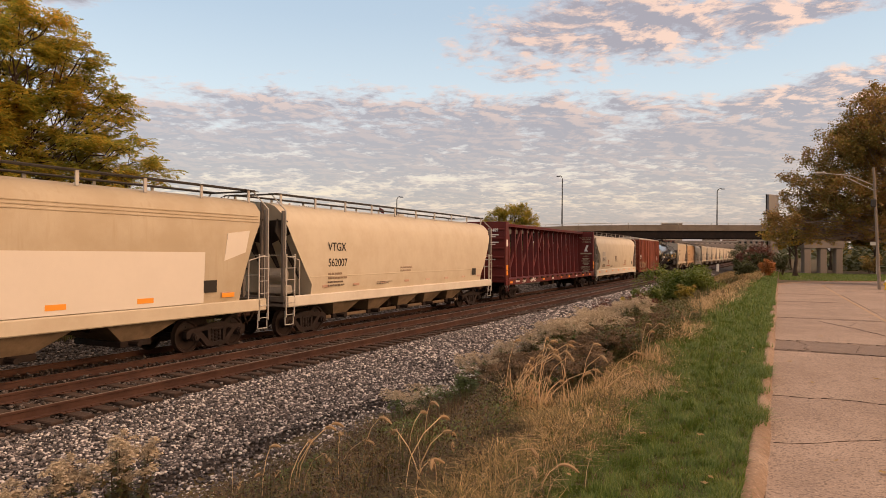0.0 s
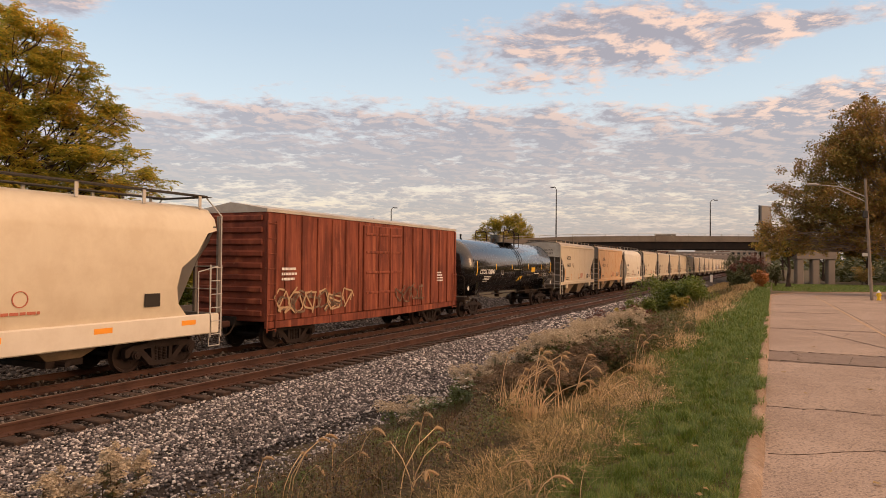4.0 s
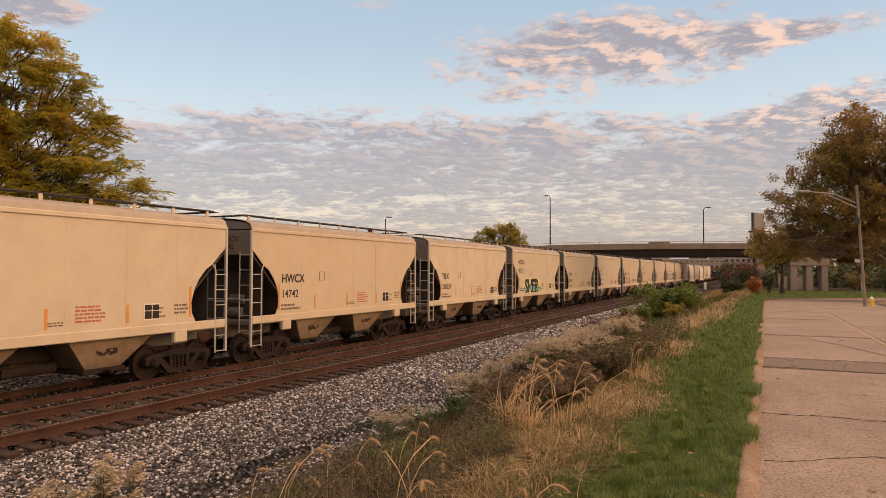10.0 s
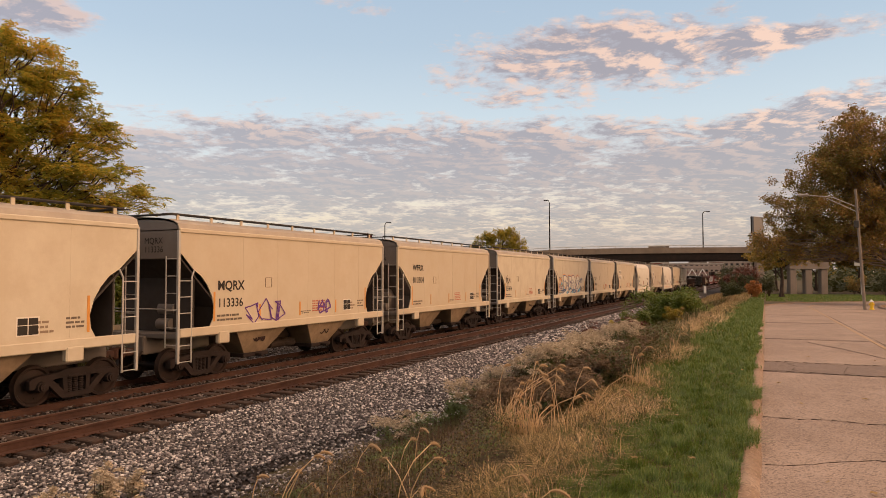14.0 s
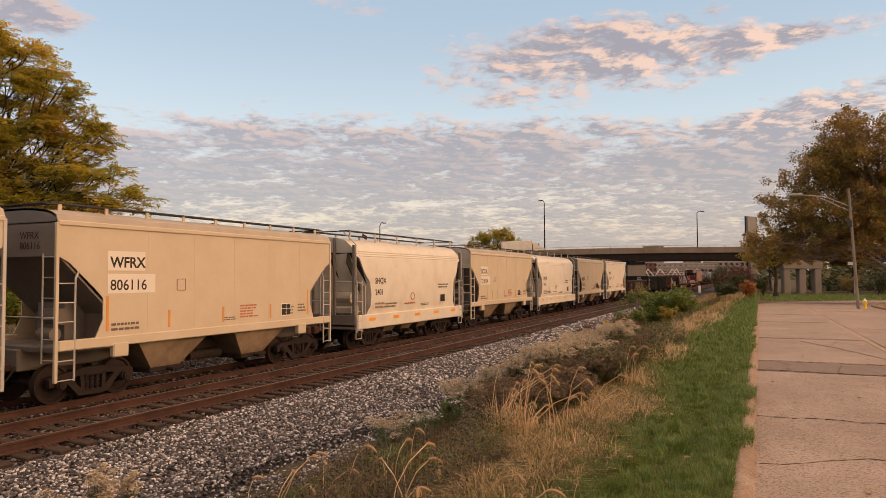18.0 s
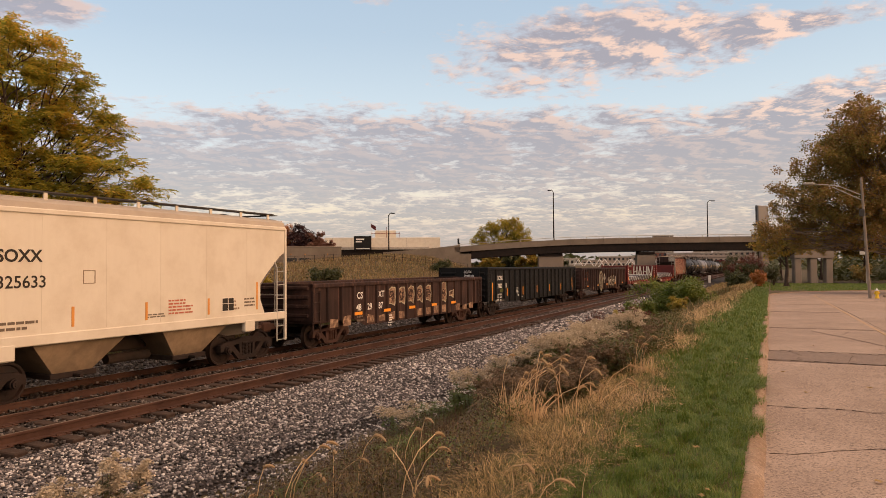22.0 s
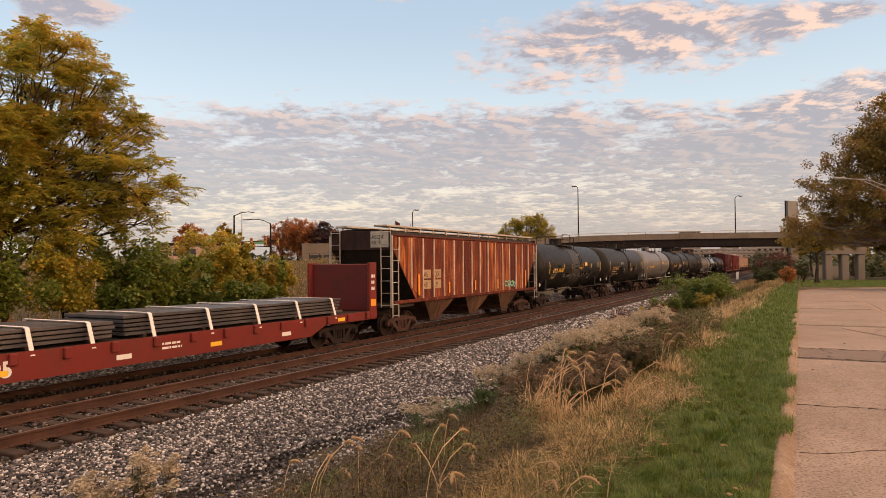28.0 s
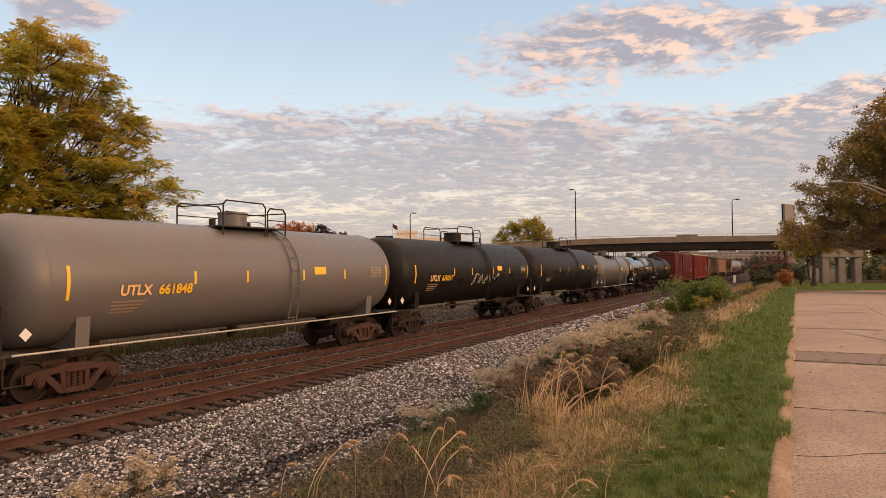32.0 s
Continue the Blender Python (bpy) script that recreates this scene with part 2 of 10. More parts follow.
RUST = (0.16, 0.07, 0.035)
GRIME = (0.10, 0.075, 0.055)
M = {
    "cream": material("cream_paint", (0.59, 0.515, 0.385), 0.55, dirt=(0.46, 0.375, 0.26), dirt_amount=0.35, streak=0.35, vary=0.06, random_tint=0.12),
    "tan": material("tan_paint", (0.55, 0.465, 0.34), 0.55, dirt=(0.47, 0.375, 0.255), dirt_amount=0.35, streak=0.4, vary=0.07, random_tint=0.12),
    "orange_cream": material("sun_faded_orange_paint", (0.543, 0.371, 0.220), 0.6, dirt=(0.5, 0.25, 0.10), dirt_amount=0.4, streak=0.6, vary=0.08),
    "dusty_cream": material("dusty_cream_paint", (0.47, 0.395, 0.28), 0.6, dirt=(0.37, 0.29, 0.185), dirt_amount=0.45, streak=0.8, vary=0.08, dirt_scale=0.8),
    "white": material("white_paint", (0.64, 0.585, 0.485), 0.5, dirt=(0.45, 0.375, 0.28), dirt_amount=0.25, streak=0.35, vary=0.05),
    "grey_paint": material("grey_paint", (0.17, 0.15, 0.13), 0.55, dirt=(0.14, 0.11, 0.09), dirt_amount=0.4, streak=0.4, vary=0.08),
    "pale_grey": material("pale_grey_paint", (0.44, 0.40, 0.34), 0.55, dirt=(0.2, 0.16, 0.12), dirt_amount=0.3, streak=0.3, vary=0.08),
    "grey_tank": material("grey_tank_paint", (0.125, 0.12, 0.12), 0.42, dirt=(0.13, 0.10, 0.08), dirt_amount=0.3, streak=0.3, vary=0.1),
    "black": material("black_gloss_paint", (0.006, 0.006, 0.0065), 0.22, coat=0.7, dirt=(0.025, 0.021, 0.018), dirt_amount=0.2, streak=0.3, vary=0.1, bump=0.03),
    "black_matt": material("black_matt_paint", (0.008, 0.0075, 0.007), 0.5, dirt=(0.03, 0.025, 0.02), dirt_amount=0.25, streak=0.4, vary=0.15, bump=0.05),
    "maroon": material("maroon_paint", (0.12, 0.021, 0.018), 0.5, dirt=(0.06, 0.02, 0.018), dirt_amount=0.35, streak=0.4, vary=0.12),
    "red": material("red_oxide_paint", (0.17, 0.022, 0.017), 0.55, dirt=(0.10, 0.03, 0.02), dirt_amount=0.35, streak=0.4, vary=0.12),
    "boxcar_red": rusted("weathered_boxcar_red", (0.11, 0.03, 0.018), (0.22, 0.06, 0.033), (0.34, 0.12, 0.06), (0.40, 0.24, 0.17), 0.4),
    "brown": rusted("rusted_brown_steel", (0.022, 0.012, 0.010), (0.048, 0.025, 0.020), (0.14, 0.075, 0.052), (0.22, 0.15, 0.12), 0.4),
    "rust_hopper": rusted("rusted_hopper_panels", (0.075, 0.016, 0.009), (0.19, 0.045, 0.018), (0.48, 0.16, 0.045), (0.50, 0.30, 0.19), 0.5),
    "rust_pale": material("faded_ribs", (0.62, 0.46, 0.36), 0.7, dirt=(0.30, 0.12, 0.06), dirt_amount=0.45, streak=0.7, vary=0.15, scale=9),
    "faded_tag": material("faded_spray_fill", (0.24, 0.165, 0.11), 0.75, vary=0.3, dirt=(0.05, 0.026, 0.018), dirt_amount=0.5, dirt_scale=4),
    "yellow_car": material("faded_yellow_paint", (0.40, 0.20, 0.06), 0.65, dirt=RUST, dirt_amount=0.4, streak=0.6),
    "bay_rust": rusted("rusty_hopper_bay", (0.05, 0.026, 0.016), (0.12, 0.065, 0.04), (0.27, 0.15, 0.085), (0.30, 0.20, 0.13), 0.45),
    "bay": material("grimy_hopper_bay", (0.30, 0.22, 0.14), 0.7, dirt=(0.12, 0.085, 0.055), dirt_amount=0.5, streak=0.5, vary=0.15),
    "under": material("grimy_underframe", (0.022, 0.018, 0.015), 0.85, dirt=(0.05, 0.032, 0.022), dirt_amount=0.45, vary=0.2),
    "truck": material("cast_truck_steel", (0.020, 0.0155, 0.0135), 0.8, dirt=(0.032, 0.021, 0.017), dirt_amount=0.5, vary=0.2, bump=0.3),
    "truck_rust": material("rusty_truck_steel", (0.085, 0.040, 0.030), 0.85, dirt=(0.05, 0.032, 0.025), dirt_amount=0.45, vary=0.2, bump=0.3),
    "wheel": material("wheel_steel", (0.019, 0.0155, 0.014), 0.65, metal=0.2, dirt=(0.045, 0.026, 0.019), dirt_amount=0.4, vary=0.15),
    "bright": material("worn_bright_steel", (0.42, 0.37, 0.32), 0.35, metal=0.7, vary=0.1),
    "galv": material("galvanised_steel", (0.46, 0.43, 0.38), 0.5, metal=0.3, vary=0.1),
    "dark_steel": material("dark_grating", (0.055, 0.05, 0.045), 0.7, vary=0.2),
    "orange": material("orange_reflector", (0.80, 0.30, 0.02), 0.4, vary=0.03, bump=0),
    "yellow": material("yellow_decal", (0.80, 0.48, 0.03), 0.4, vary=0.03, bump=0),
    "ink": material("black_lettering", (0.03, 0.025, 0.02), 0.6, vary=0.05, bump=0),
    "ink_faint": material("faint_lettering", (0.26, 0.19, 0.13), 0.6, vary=0.05, bump=0),
    "ink_red": material("red_lettering", (0.42, 0.13, 0.08), 0.6, vary=0.05, bump=0),
    "ink_white": material("white_lettering", (0.70, 0.68, 0.64), 0.5, vary=0.04, bump=0),
    "patch": material("pale_patch_paint", (0.67, 0.61, 0.52), 0.55, vary=0.05),
    "graffiti_blue": material("blue_spray_paint", (0.16, 0.27, 0.40), 0.55, vary=0.1, bump=0),
    "graffiti_white": material("white_spray_paint", (0.66, 0.60, 0.49), 0.55, vary=0.1, bump=0),
    "graffiti_green": material("green_spray_paint", (0.12, 0.30, 0.16), 0.55, vary=0.1, bump=0),
    "graffiti_pink": material("lilac_spray_paint", (0.42, 0.25, 0.38), 0.55, vary=0.1, bump=0),
    "rail": material("rusty_rail", (0.055, 0.027, 0.019), 0.75, dirt=(0.10, 0.05, 0.033), dirt_amount=0.4, vary=0.2, scale=9),
    "rail_top": material("worn_rail_head", (0.13, 0.085, 0.062), 0.4, metal=0.6, vary=0.15),
    "tie": material("old_timber_tie", (0.042, 0.025, 0.019), 0.9, dirt=(0.06, 0.04, 0.03), dirt_amount=0.5, vary=0.3, bump=0.5, random_tint=0.5),
    "concrete": material("bridge_concrete", (0.22, 0.18, 0.14), 0.85, dirt=(0.10, 0.078, 0.058), dirt_amount=0.4, streak=0.6, vary=0.12, scale=1.5, dirt_scale=0.25),
    "pier": material("pier_concrete", (0.24, 0.195, 0.155), 0.85, dirt=(0.17, 0.14, 0.11), dirt_amount=0.35, streak=0.4, vary=0.12, scale=1.5, dirt_scale=0.3),
    "girder": material("dark_girder_paint", (0.014, 0.011, 0.010), 0.8, vary=0.2, dirt=(0.03, 0.018, 0.013), dirt_amount=0.3),
    "road": material("worn_road_concrete", (0.385, 0.295, 0.235), 0.85, dirt=(0.25, 0.185, 0.145), dirt_amount=0.45, vary=0.16, scale=12, dirt_scale=0.55, bump=0.5, grain=110, speck=0.9),
    "asphalt": material("asphalt_patch", (0.255, 0.195, 0.16), 0.9, vary=0.25, scale=20, bump=0.9, grain=90, speck=0.6),
    "kerb": material("kerb_concrete", (0.37, 0.275, 0.205), 0.85, dirt=(0.22, 0.14, 0.085), dirt_amount=0.5, vary=0.2, scale=9, bump=0.9, grain=60, speck=0.5),
    "soil": material("dry_soil", (0.10, 0.07, 0.042), 0.95, dirt=(0.18, 0.125, 0.07), dirt_amount=0.5, vary=0.3, scale=5, bump=0.8, grain=25),
    "turf": material("turf_ground", (0.085, 0.115, 0.022), 0.95, dirt=(0.16, 0.115, 0.05), dirt_amount=0.3, vary=0.3, scale=5, dirt_scale=0.7, bump=0.8, grain=40),
    "field": material("dry_field", (0.055, 0.048, 0.022), 0.95, dirt=(0.10, 0.07, 0.034), dirt_amount=0.5, vary=0.3, scale=2, dirt_scale=0.12, bump=0.8, grain=8),
    "bed": material("ballast_bed", (0.045, 0.038, 0.036), 0.95, dirt=(0.03, 0.025, 0.022), dirt_amount=0.5, vary=0.5, scale=30, dirt_scale=9, bump=1.0, grain=35),
    "yellow_line": material("worn_yellow_line", (0.42, 0.285, 0.165), 0.8, vary=0.3, scale=20),
    "crack": material("dark_crack", (0.11, 0.08, 0.062), 0.95, vary=0.2),
    "bark": material("grey_brown_bark", (0.13, 0.095, 0.07), 0.9, dirt=(0.2, 0.16, 0.12), dirt_amount=0.4, vary=0.3, bump=0.8, grain=18),
    "bark_dark": material("dark_bark", (0.06, 0.043, 0.033), 0.9, vary=0.3, bump=0.8, grain=18),
    "wood_pole": material("weathered_wood_pole", (0.25, 0.205, 0.165), 0.85, vary=0.2, streak=0.4, dirt=(0.1, 0.07, 0.05), dirt_amount=0.3),
    "hydrant": material("yellow_hydrant_paint", (0.75, 0.50, 0.04), 0.45, vary=0.08),
    "hydrant_white": material("white_bonnet_paint", (0.75, 0.72, 0.66), 0.45, vary=0.06),
    "plate_steel": material("stacked_steel_plate", (0.075, 0.07, 0.072), 0.5, metal=0.4, vary=0.25, dirt=(0.17, 0.14, 0.13), dirt_amount=0.3),
    "roof_paint": material("dusty_roof_paint", (0.42, 0.36, 0.285), 0.6, dirt=(0.30, 0.25, 0.20), dirt_amount=0.4, streak=0.3, vary=0.1),
    # grimy paint, with the shade of the open car ends in its colour
    "end_shaded": material("grimy_shaded_end_paint", (0.055, 0.046, 0.040), 0.75, dirt=(0.035, 0.027, 0.022), dirt_amount=0.4, streak=0.4, vary=0.12),
    "ink_soft": material("worn_small_print", (0.15, 0.115, 0.085), 0.6, vary=0.1, bump=0),
    "orange_old": material("faded_orange_strip", (0.62, 0.27, 0.06), 0.5, vary=0.12, bump=0),
    "faded_orange_ink": material("faded_orange_lettering", (0.42, 0.13, 0.06), 0.7, vary=0.25, scale=20, bump=0),
    "graffiti_navy": material("navy_spray_paint", (0.035, 0.09, 0.22), 0.55, vary=0.12, bump=0),
    "graffiti_sky": material("light_blue_spray_paint", (0.18, 0.42, 0.55), 0.55, vary=0.1, bump=0),
    "graffiti_orange": material("orange_spray_paint", (0.72, 0.25, 0.04), 0.55, vary=0.1, bump=0),
    "graffiti_lilac": material("purple_spray_paint", (0.13, 0.05, 0.22), 0.55, vary=0.1, bump=0),
    "faded_white": material("faded_white_spray", (0.60, 0.54, 0.38), 0.65, vary=0.3, scale=12, dirt=(0.08, 0.05, 0.035), dirt_amount=0.4, dirt_scale=6, bump=0),
    "grey_band": material("dark_grey_jacket", (0.045, 0.041, 0.038), 0.5, vary=0.15, dirt=(0.02, 0.018, 0.016), dirt_amount=0.35, streak=0.3),
    "graffiti_mint": material("mint_spray_paint", (0.22, 0.46, 0.34), 0.55, vary=0.1, bump=0),
    "rust_dark": rusted("dark_rusted_panels", (0.055, 0.012, 0.008), (0.12, 0.025, 0.012), (0.36, 0.10, 0.03), (0.40, 0.22, 0.14), 0.25),
    "rust_bright": rusted("bright_rusted_panels", (0.10, 0.022, 0.010), (0.27, 0.07, 0.022), (0.55, 0.21, 0.06), (0.60, 0.40, 0.27), 0.75),
    "dull_patch": material("dull_black_patch", (0.0035, 0.0035, 0.0037), 0.85, vary=0.1, bump=0.02),
    "pale_yellow": material("pale_yellow_lettering", (0.80, 0.52, 0.22), 0.5, vary=0.05, bump=0),
    "worn_panel": material("worn_pale_rust_panel", (0.46, 0.31, 0.20), 0.75, vary=0.35, scale=9, dirt=(0.07, 0.034, 0.024), dirt_amount=0.5, dirt_scale=5),
    "gondola_black": material("new_black_paint", (0.0045, 0.0045, 0.0048), 0.6, dirt=(0.012, 0.011, 0.010), dirt_amount=0.15, streak=0.2, vary=0.1, bump=0.03),
    "tag_green": material("olive_paint_pen", (0.16, 0.17, 0.04), 0.55, vary=0.05, bump=0),
    "charcoal": material("charcoal_tank_paint", (0.019, 0.0165, 0.0145), 0.5, dirt=(0.034, 0.028, 0.023), dirt_amount=0.3, streak=0.4, vary=0.15, bump=0.05),
    "graffiti_lime": material("lime_spray_paint", (0.60, 0.62, 0.24), 0.6, vary=0.1, bump=0),
    "strap": material("white_strap", (0.74, 0.70, 0.66), 0.6, vary=0.04),
}

# ---- mesh helpers ----
class Shape:
    """Collects plain pieces of one mesh."""

    def __init__(self):
        self.v, self.f = [], []

    def add(self, verts, faces):
        n = len(self.v)
        self.v += [tuple(v) for v in verts]
        self.f += [tuple(i + n for i in f) for f in faces]
        return self

    def box(self, x0, x1, y0, y1, z0, z1):
        return self.add([(x, y, z) for x in (x0, x1) for y in (y0, y1) for z in (z0, z1)],
                        [(0, 1, 3, 2), (4, 6, 7, 5), (0, 4, 5, 1), (2, 3, 7, 6), (0, 2, 6, 4), (1, 5, 7, 3)])

    def worn(self, x0, x1, y0, y1, z0, z1, b=0.02):
        """A box with chamfered edges."""
        cx, cy, cz = (x0 + x1) / 2, (y0 + y1) / 2, (z0 + z1) / 2
        hx, hy, hz = (x1 - x0) / 2, (y1 - y0) / 2, (z1 - z0) / 2
        b = min(b, hx * 0.9, hy * 0.9, hz * 0.9)
        bm = bmesh.new()
        bmesh.ops.create_cube(bm, size=1.0, matrix=Matrix.Translation((cx, cy, cz)) @ Matrix.Diagonal((2 * hx, 2 * hy, 2 * hz, 1)))
        bmesh.ops.bevel(bm, geom=bm.edges[:], offset=b, segments=1, affect="EDGES")
        bm.verts.index_update()
        self.add([v.co[:] for v in bm.verts], [[v.index for v in f.verts] for f in bm.faces])
        bm.free()
        return self

    def rod(self, a, b, r, n=8, r2=None, caps=True):
        a, b = Vector(a), Vector(b)
        r2 = r if r2 is None else r2
        w = (b - a).normalized()
        u = w.orthogonal().normalized()
        q = w.cross(u)
        ring = [(math.cos(k * math.tau / n), math.sin(k * math.tau / n)) for k in range(n)]
        vs = [a + (u * c + q * s) * r for c, s in ring] + [b + (u * c + q * s) * r2 for c, s in ring]
        fs = [(k, (k + 1) % n, n + (k + 1) % n, n + k) for k in range(n)]
        if caps:
            fs += [tuple(range(n))[::-1], tuple(range(n, 2 * n))]
        return self.add([v[:] for v in vs], fs)

    def path(self, points, r, n=6):
        for a, b in zip(points, points[1:]):
            self.rod(a, b, r, n)
        return self

    def plate(self, outline, axis, c0, c1):
        """An outline in the two other axes (in xyz order), given thickness along axis from c0 to c1."""
        n = len(outline)
        order = {"x": lambda p, c: (c, p[0], p[1]), "y": lambda p, c: (p[0], c, p[1]), "z": lambda p, c: (p[0], p[1], c)}[axis]
        vs = [order(p, c0) for p in outline] + [order(p, c1) for p in outline]
        fs = [tuple(range(n)), tuple(range(2 * n - 1, n - 1, -1))] + [(k, n + k, n + (k + 1) % n, (k + 1) % n) for k in range(n)]
        return self.add(vs, fs)

    def sweep(self, sections, closed=True, caps=True):
        """Skins a row of equally long sections."""
        n = len(sections[0])
        base = len(self.v)
        for s in sections:
            self.v += [tuple(p) for p in s]
        last = n if closed else n - 1
        for i in range(len(sections) - 1):
            for k in range(last):
                a, b = base + i * n + k, base + i * n + (k + 1) % n
                self.f.append((a, b, b + n, a + n))
        if caps and closed:
            self.f.append(tuple(base + k for k in range(n))[::-1])
            self.f.append(tuple(base + (len(sections) - 1) * n + k for k in range(n)))
        return self

    def mesh(self, name, mat, smooth=0.0):
        me = bpy.data.meshes.new(name)
        me.from_pydata(self.v, [], self.f)
        me.validate()
        bm = bmesh.new()
        bm.from_mesh(me)
        bmesh.ops.recalc_face_normals(bm, faces=bm.faces[:])
        bm.to_mesh(me)
        bm.free()
        if smooth:
            me.shade_smooth()
            me.set_sharp_from_angle(angle=radians(smooth))
        if mat:
            me.materials.append(mat)
        return me


def part(name, shape, mat, parent=None, label="", at=None, smooth=35.0):
    """ONE mesh object under a thing or a part; shape: a Shape, or a mesh that alike parts share."""
    me = shape.mesh(name, mat, smooth) if isinstance(shape, Shape) else shape
    ob = new(name, me)
    ob.parent = parent
    if at is not None:
        ob.matrix_basis = at
    if label:
        ob["label"] = label
    return ob


def thing(name, label, category, at=None, group="", kind=""):
    ob = new(name)
    ob.empty_display_size = 0.2
    if at is not None:
        ob.matrix_basis = at
    return tagged(ob, label, category, group, kind)


def solid(name, shape, mat, label, category, at=None, group="", kind="", smooth=35.0):
    ob = part(name, shape, mat, None, "", at, smooth)
    return tagged(ob, label, category, group, kind)


def raw_mesh(name, verts, faces, mat, smooth=False):
    """A big mesh from arrays; all faces have the same number of corners."""
    verts, faces = np.asarray(verts, dtype=np.float32), np.asarray(faces, dtype=np.int32)
    me = bpy.data.meshes.new(name)
    k = faces.shape[1]
    me.vertices.add(len(verts))
    me.vertices.foreach_set("co", verts.ravel())
    me.loops.add(faces.size)
    me.loops.foreach_set("vertex_index", faces.ravel())
    me.polygons.add(len(faces))
    me.polygons.foreach_set("loop_start", np.arange(0, faces.size, k, dtype=np.int32))
    me.update(calc_edges=True)
    if smooth:
        me.shade_smooth()
    me.materials.append(mat)
    return me


FONT_CACHE = {}


def letters(text, size, mat, align="LEFT", bold=0.0):
    """A mesh of flat letters in the built-in font, in the plane x-y, base line at y = 0."""
    key = (text, size, mat.name, align, bold)
    if key not in FONT_CACHE:
        c = bpy.data.curves.new("lettering", "FONT")
        c.body, c.size, c.align_x, c.extrude, c.offset, c.resolution_u = text, size, align, 0.001, bold, 3
        ob = bpy.data.objects.new("lettering", c)
        me = bpy.data.meshes.new_from_object(ob)
        me.materials.clear()
        me.materials.append(mat)
        bpy.data.objects.remove(ob)
        FONT_CACHE[key] = me
    return FONT_CACHE[key]


# ---- the lie of the land ----
TRACK_X, TRAIN_X, TRAIN_Z = -12.0, -15.88, -0.25  # middle of the empty track, of the train's track, and its rail top
HALF_GAUGE = 0.752
ROAD_RIGHT_EDGE = 6.6


def ease(a, b, v):
    s = np.clip((np.asarray(v, dtype=float) - a) / (b - a), 0, 1)
    return s * s * (3 - 2 * s)


def road_z(y):
    return np.interp(y, [-40, 14, 46, 80, 110, 140, 400], [1.0, 0.98, 0.66, 0.25, -0.15, -0.5, -0.6])


def ground_z(x, y):
    """Height of the ground sheet, all but the ballast."""
    r = road_z(y)
    z = np.where(x > -2.0, r + 0.05 - 0.29 * ease(-0.24, -0.12, x) + 0.27 * ease(ROAD_RIGHT_EDGE, ROAD_RIGHT_EDGE + 0.5, x) * (y < 50), r + 0.02 - (r + 0.72) * ease(2.0, 7.0, -x))
    bank = 3.3 * ease(24, 66, -x) * ease(-10, 25, y) + 0.3 * ease(22, 26, -x)
    ramp_up = 2.0 * ease(44, 58, -x) * ease(70, 105, y) * (1 - ease(118, 128, y)) * (1 - ease(60, 67, -x))
    return np.where(x < -20, -0.72 + bank + ramp_up, z)


def build_ground():
    xs = np.unique(np.concatenate([np.arange(-70, 20, 1.0), np.arange(-9, 1.01, 0.25), np.geomspace(20, 1500, 14), -np.geomspace(70, 1500, 12)]))
    ys = np.unique(np.concatenate([np.arange(-30, 160, 1.5), np.arange(0, 40, 0.5), np.geomspace(160, 2500, 14), -np.geomspace(30, 800, 6)]))
    gx, gy = np.meshgrid(xs, ys)
    z = ground_z(gx, gy)
    rough = np.sin(gx * 2.3 + gy * 0.7) * np.sin(gy * 1.9 - gx) * 0.03
    z = z + np.where((gx < -2.2) & (gx > -8), rough, np.where(gx < -22, rough * 4, 0))
    n, m = gx.shape
    idx = np.arange(n * m).reshape(n, m)
    faces = np.stack([idx[:-1, :-1], idx[:-1, 1:], idx[1:, 1:], idx[1:, :-1]], -1).reshape(-1, 4)
    me = raw_mesh("ground", np.stack([gx, gy, z], -1).reshape(-1, 3), faces, M["field"], True)
    tagged(new("ground", me), "dry autumn grass and bare soil beside the railway", "ground", kind="structure")


build_ground()


def strip(name, xs, ys, zf, mat, label, category="ground", kind="structure", thick=0.0):
    """A sheet over the ground with its own cross-section; xs may hold functions of y."""
    verts, faces = [], []
    for y in ys:
        for k, x in enumerate(xs):
            xx = x(y) if callable(x) else x
            verts.append((xx, y, zf(k, xx, y)))
    m = len(xs)
    for i in range(len(ys) - 1):
        for k in range(m - 1):
            a = i * m + k
            faces.append((a, a + 1, a + m + 1, a + m))
    return tagged(new(name, raw_mesh(name, verts, faces, mat, False)), label, category, kind=kind)


# Ballast of both tracks: x, and height
BED = [(-7.4, -0.86), (-7.9, -0.62), (-8.9, -0.46), (-9.9, -0.37), (-10.75, -0.285), (-11.3, -0.25), (-13.4, -0.25), (-13.85, -0.32), (-14.15, -0.44), (-17.5, -0.46), (-18.4, -0.58), (-21.8, -0.64), (-26.5, -0.70), (-28.0, -1.15)]
bed_x = [p[0] for p in BED]
bed_y = np.concatenate([np.arange(-30, 60, 1.0), np.arange(60, 420, 6.0)])


def bed_z(x):
    return np.interp(-np.asarray(x, dtype=float), [-p[0] for p in BED], [p[1] for p in BED])


strip("ballast_bed", bed_x, bed_y, lambda k, x, y: BED[k][1] + 0.02 * math.sin(y * 1.7 + k), M["bed"], "grey crushed stone ballast under the tracks", "ballast")


# ---- road and kerb ----
ROAD_LEFT, ROAD_MID, ROAD_RIGHT, BEND_Y, BEND_R = -0.08, 2.75, 6.6, 52.0, 26.0


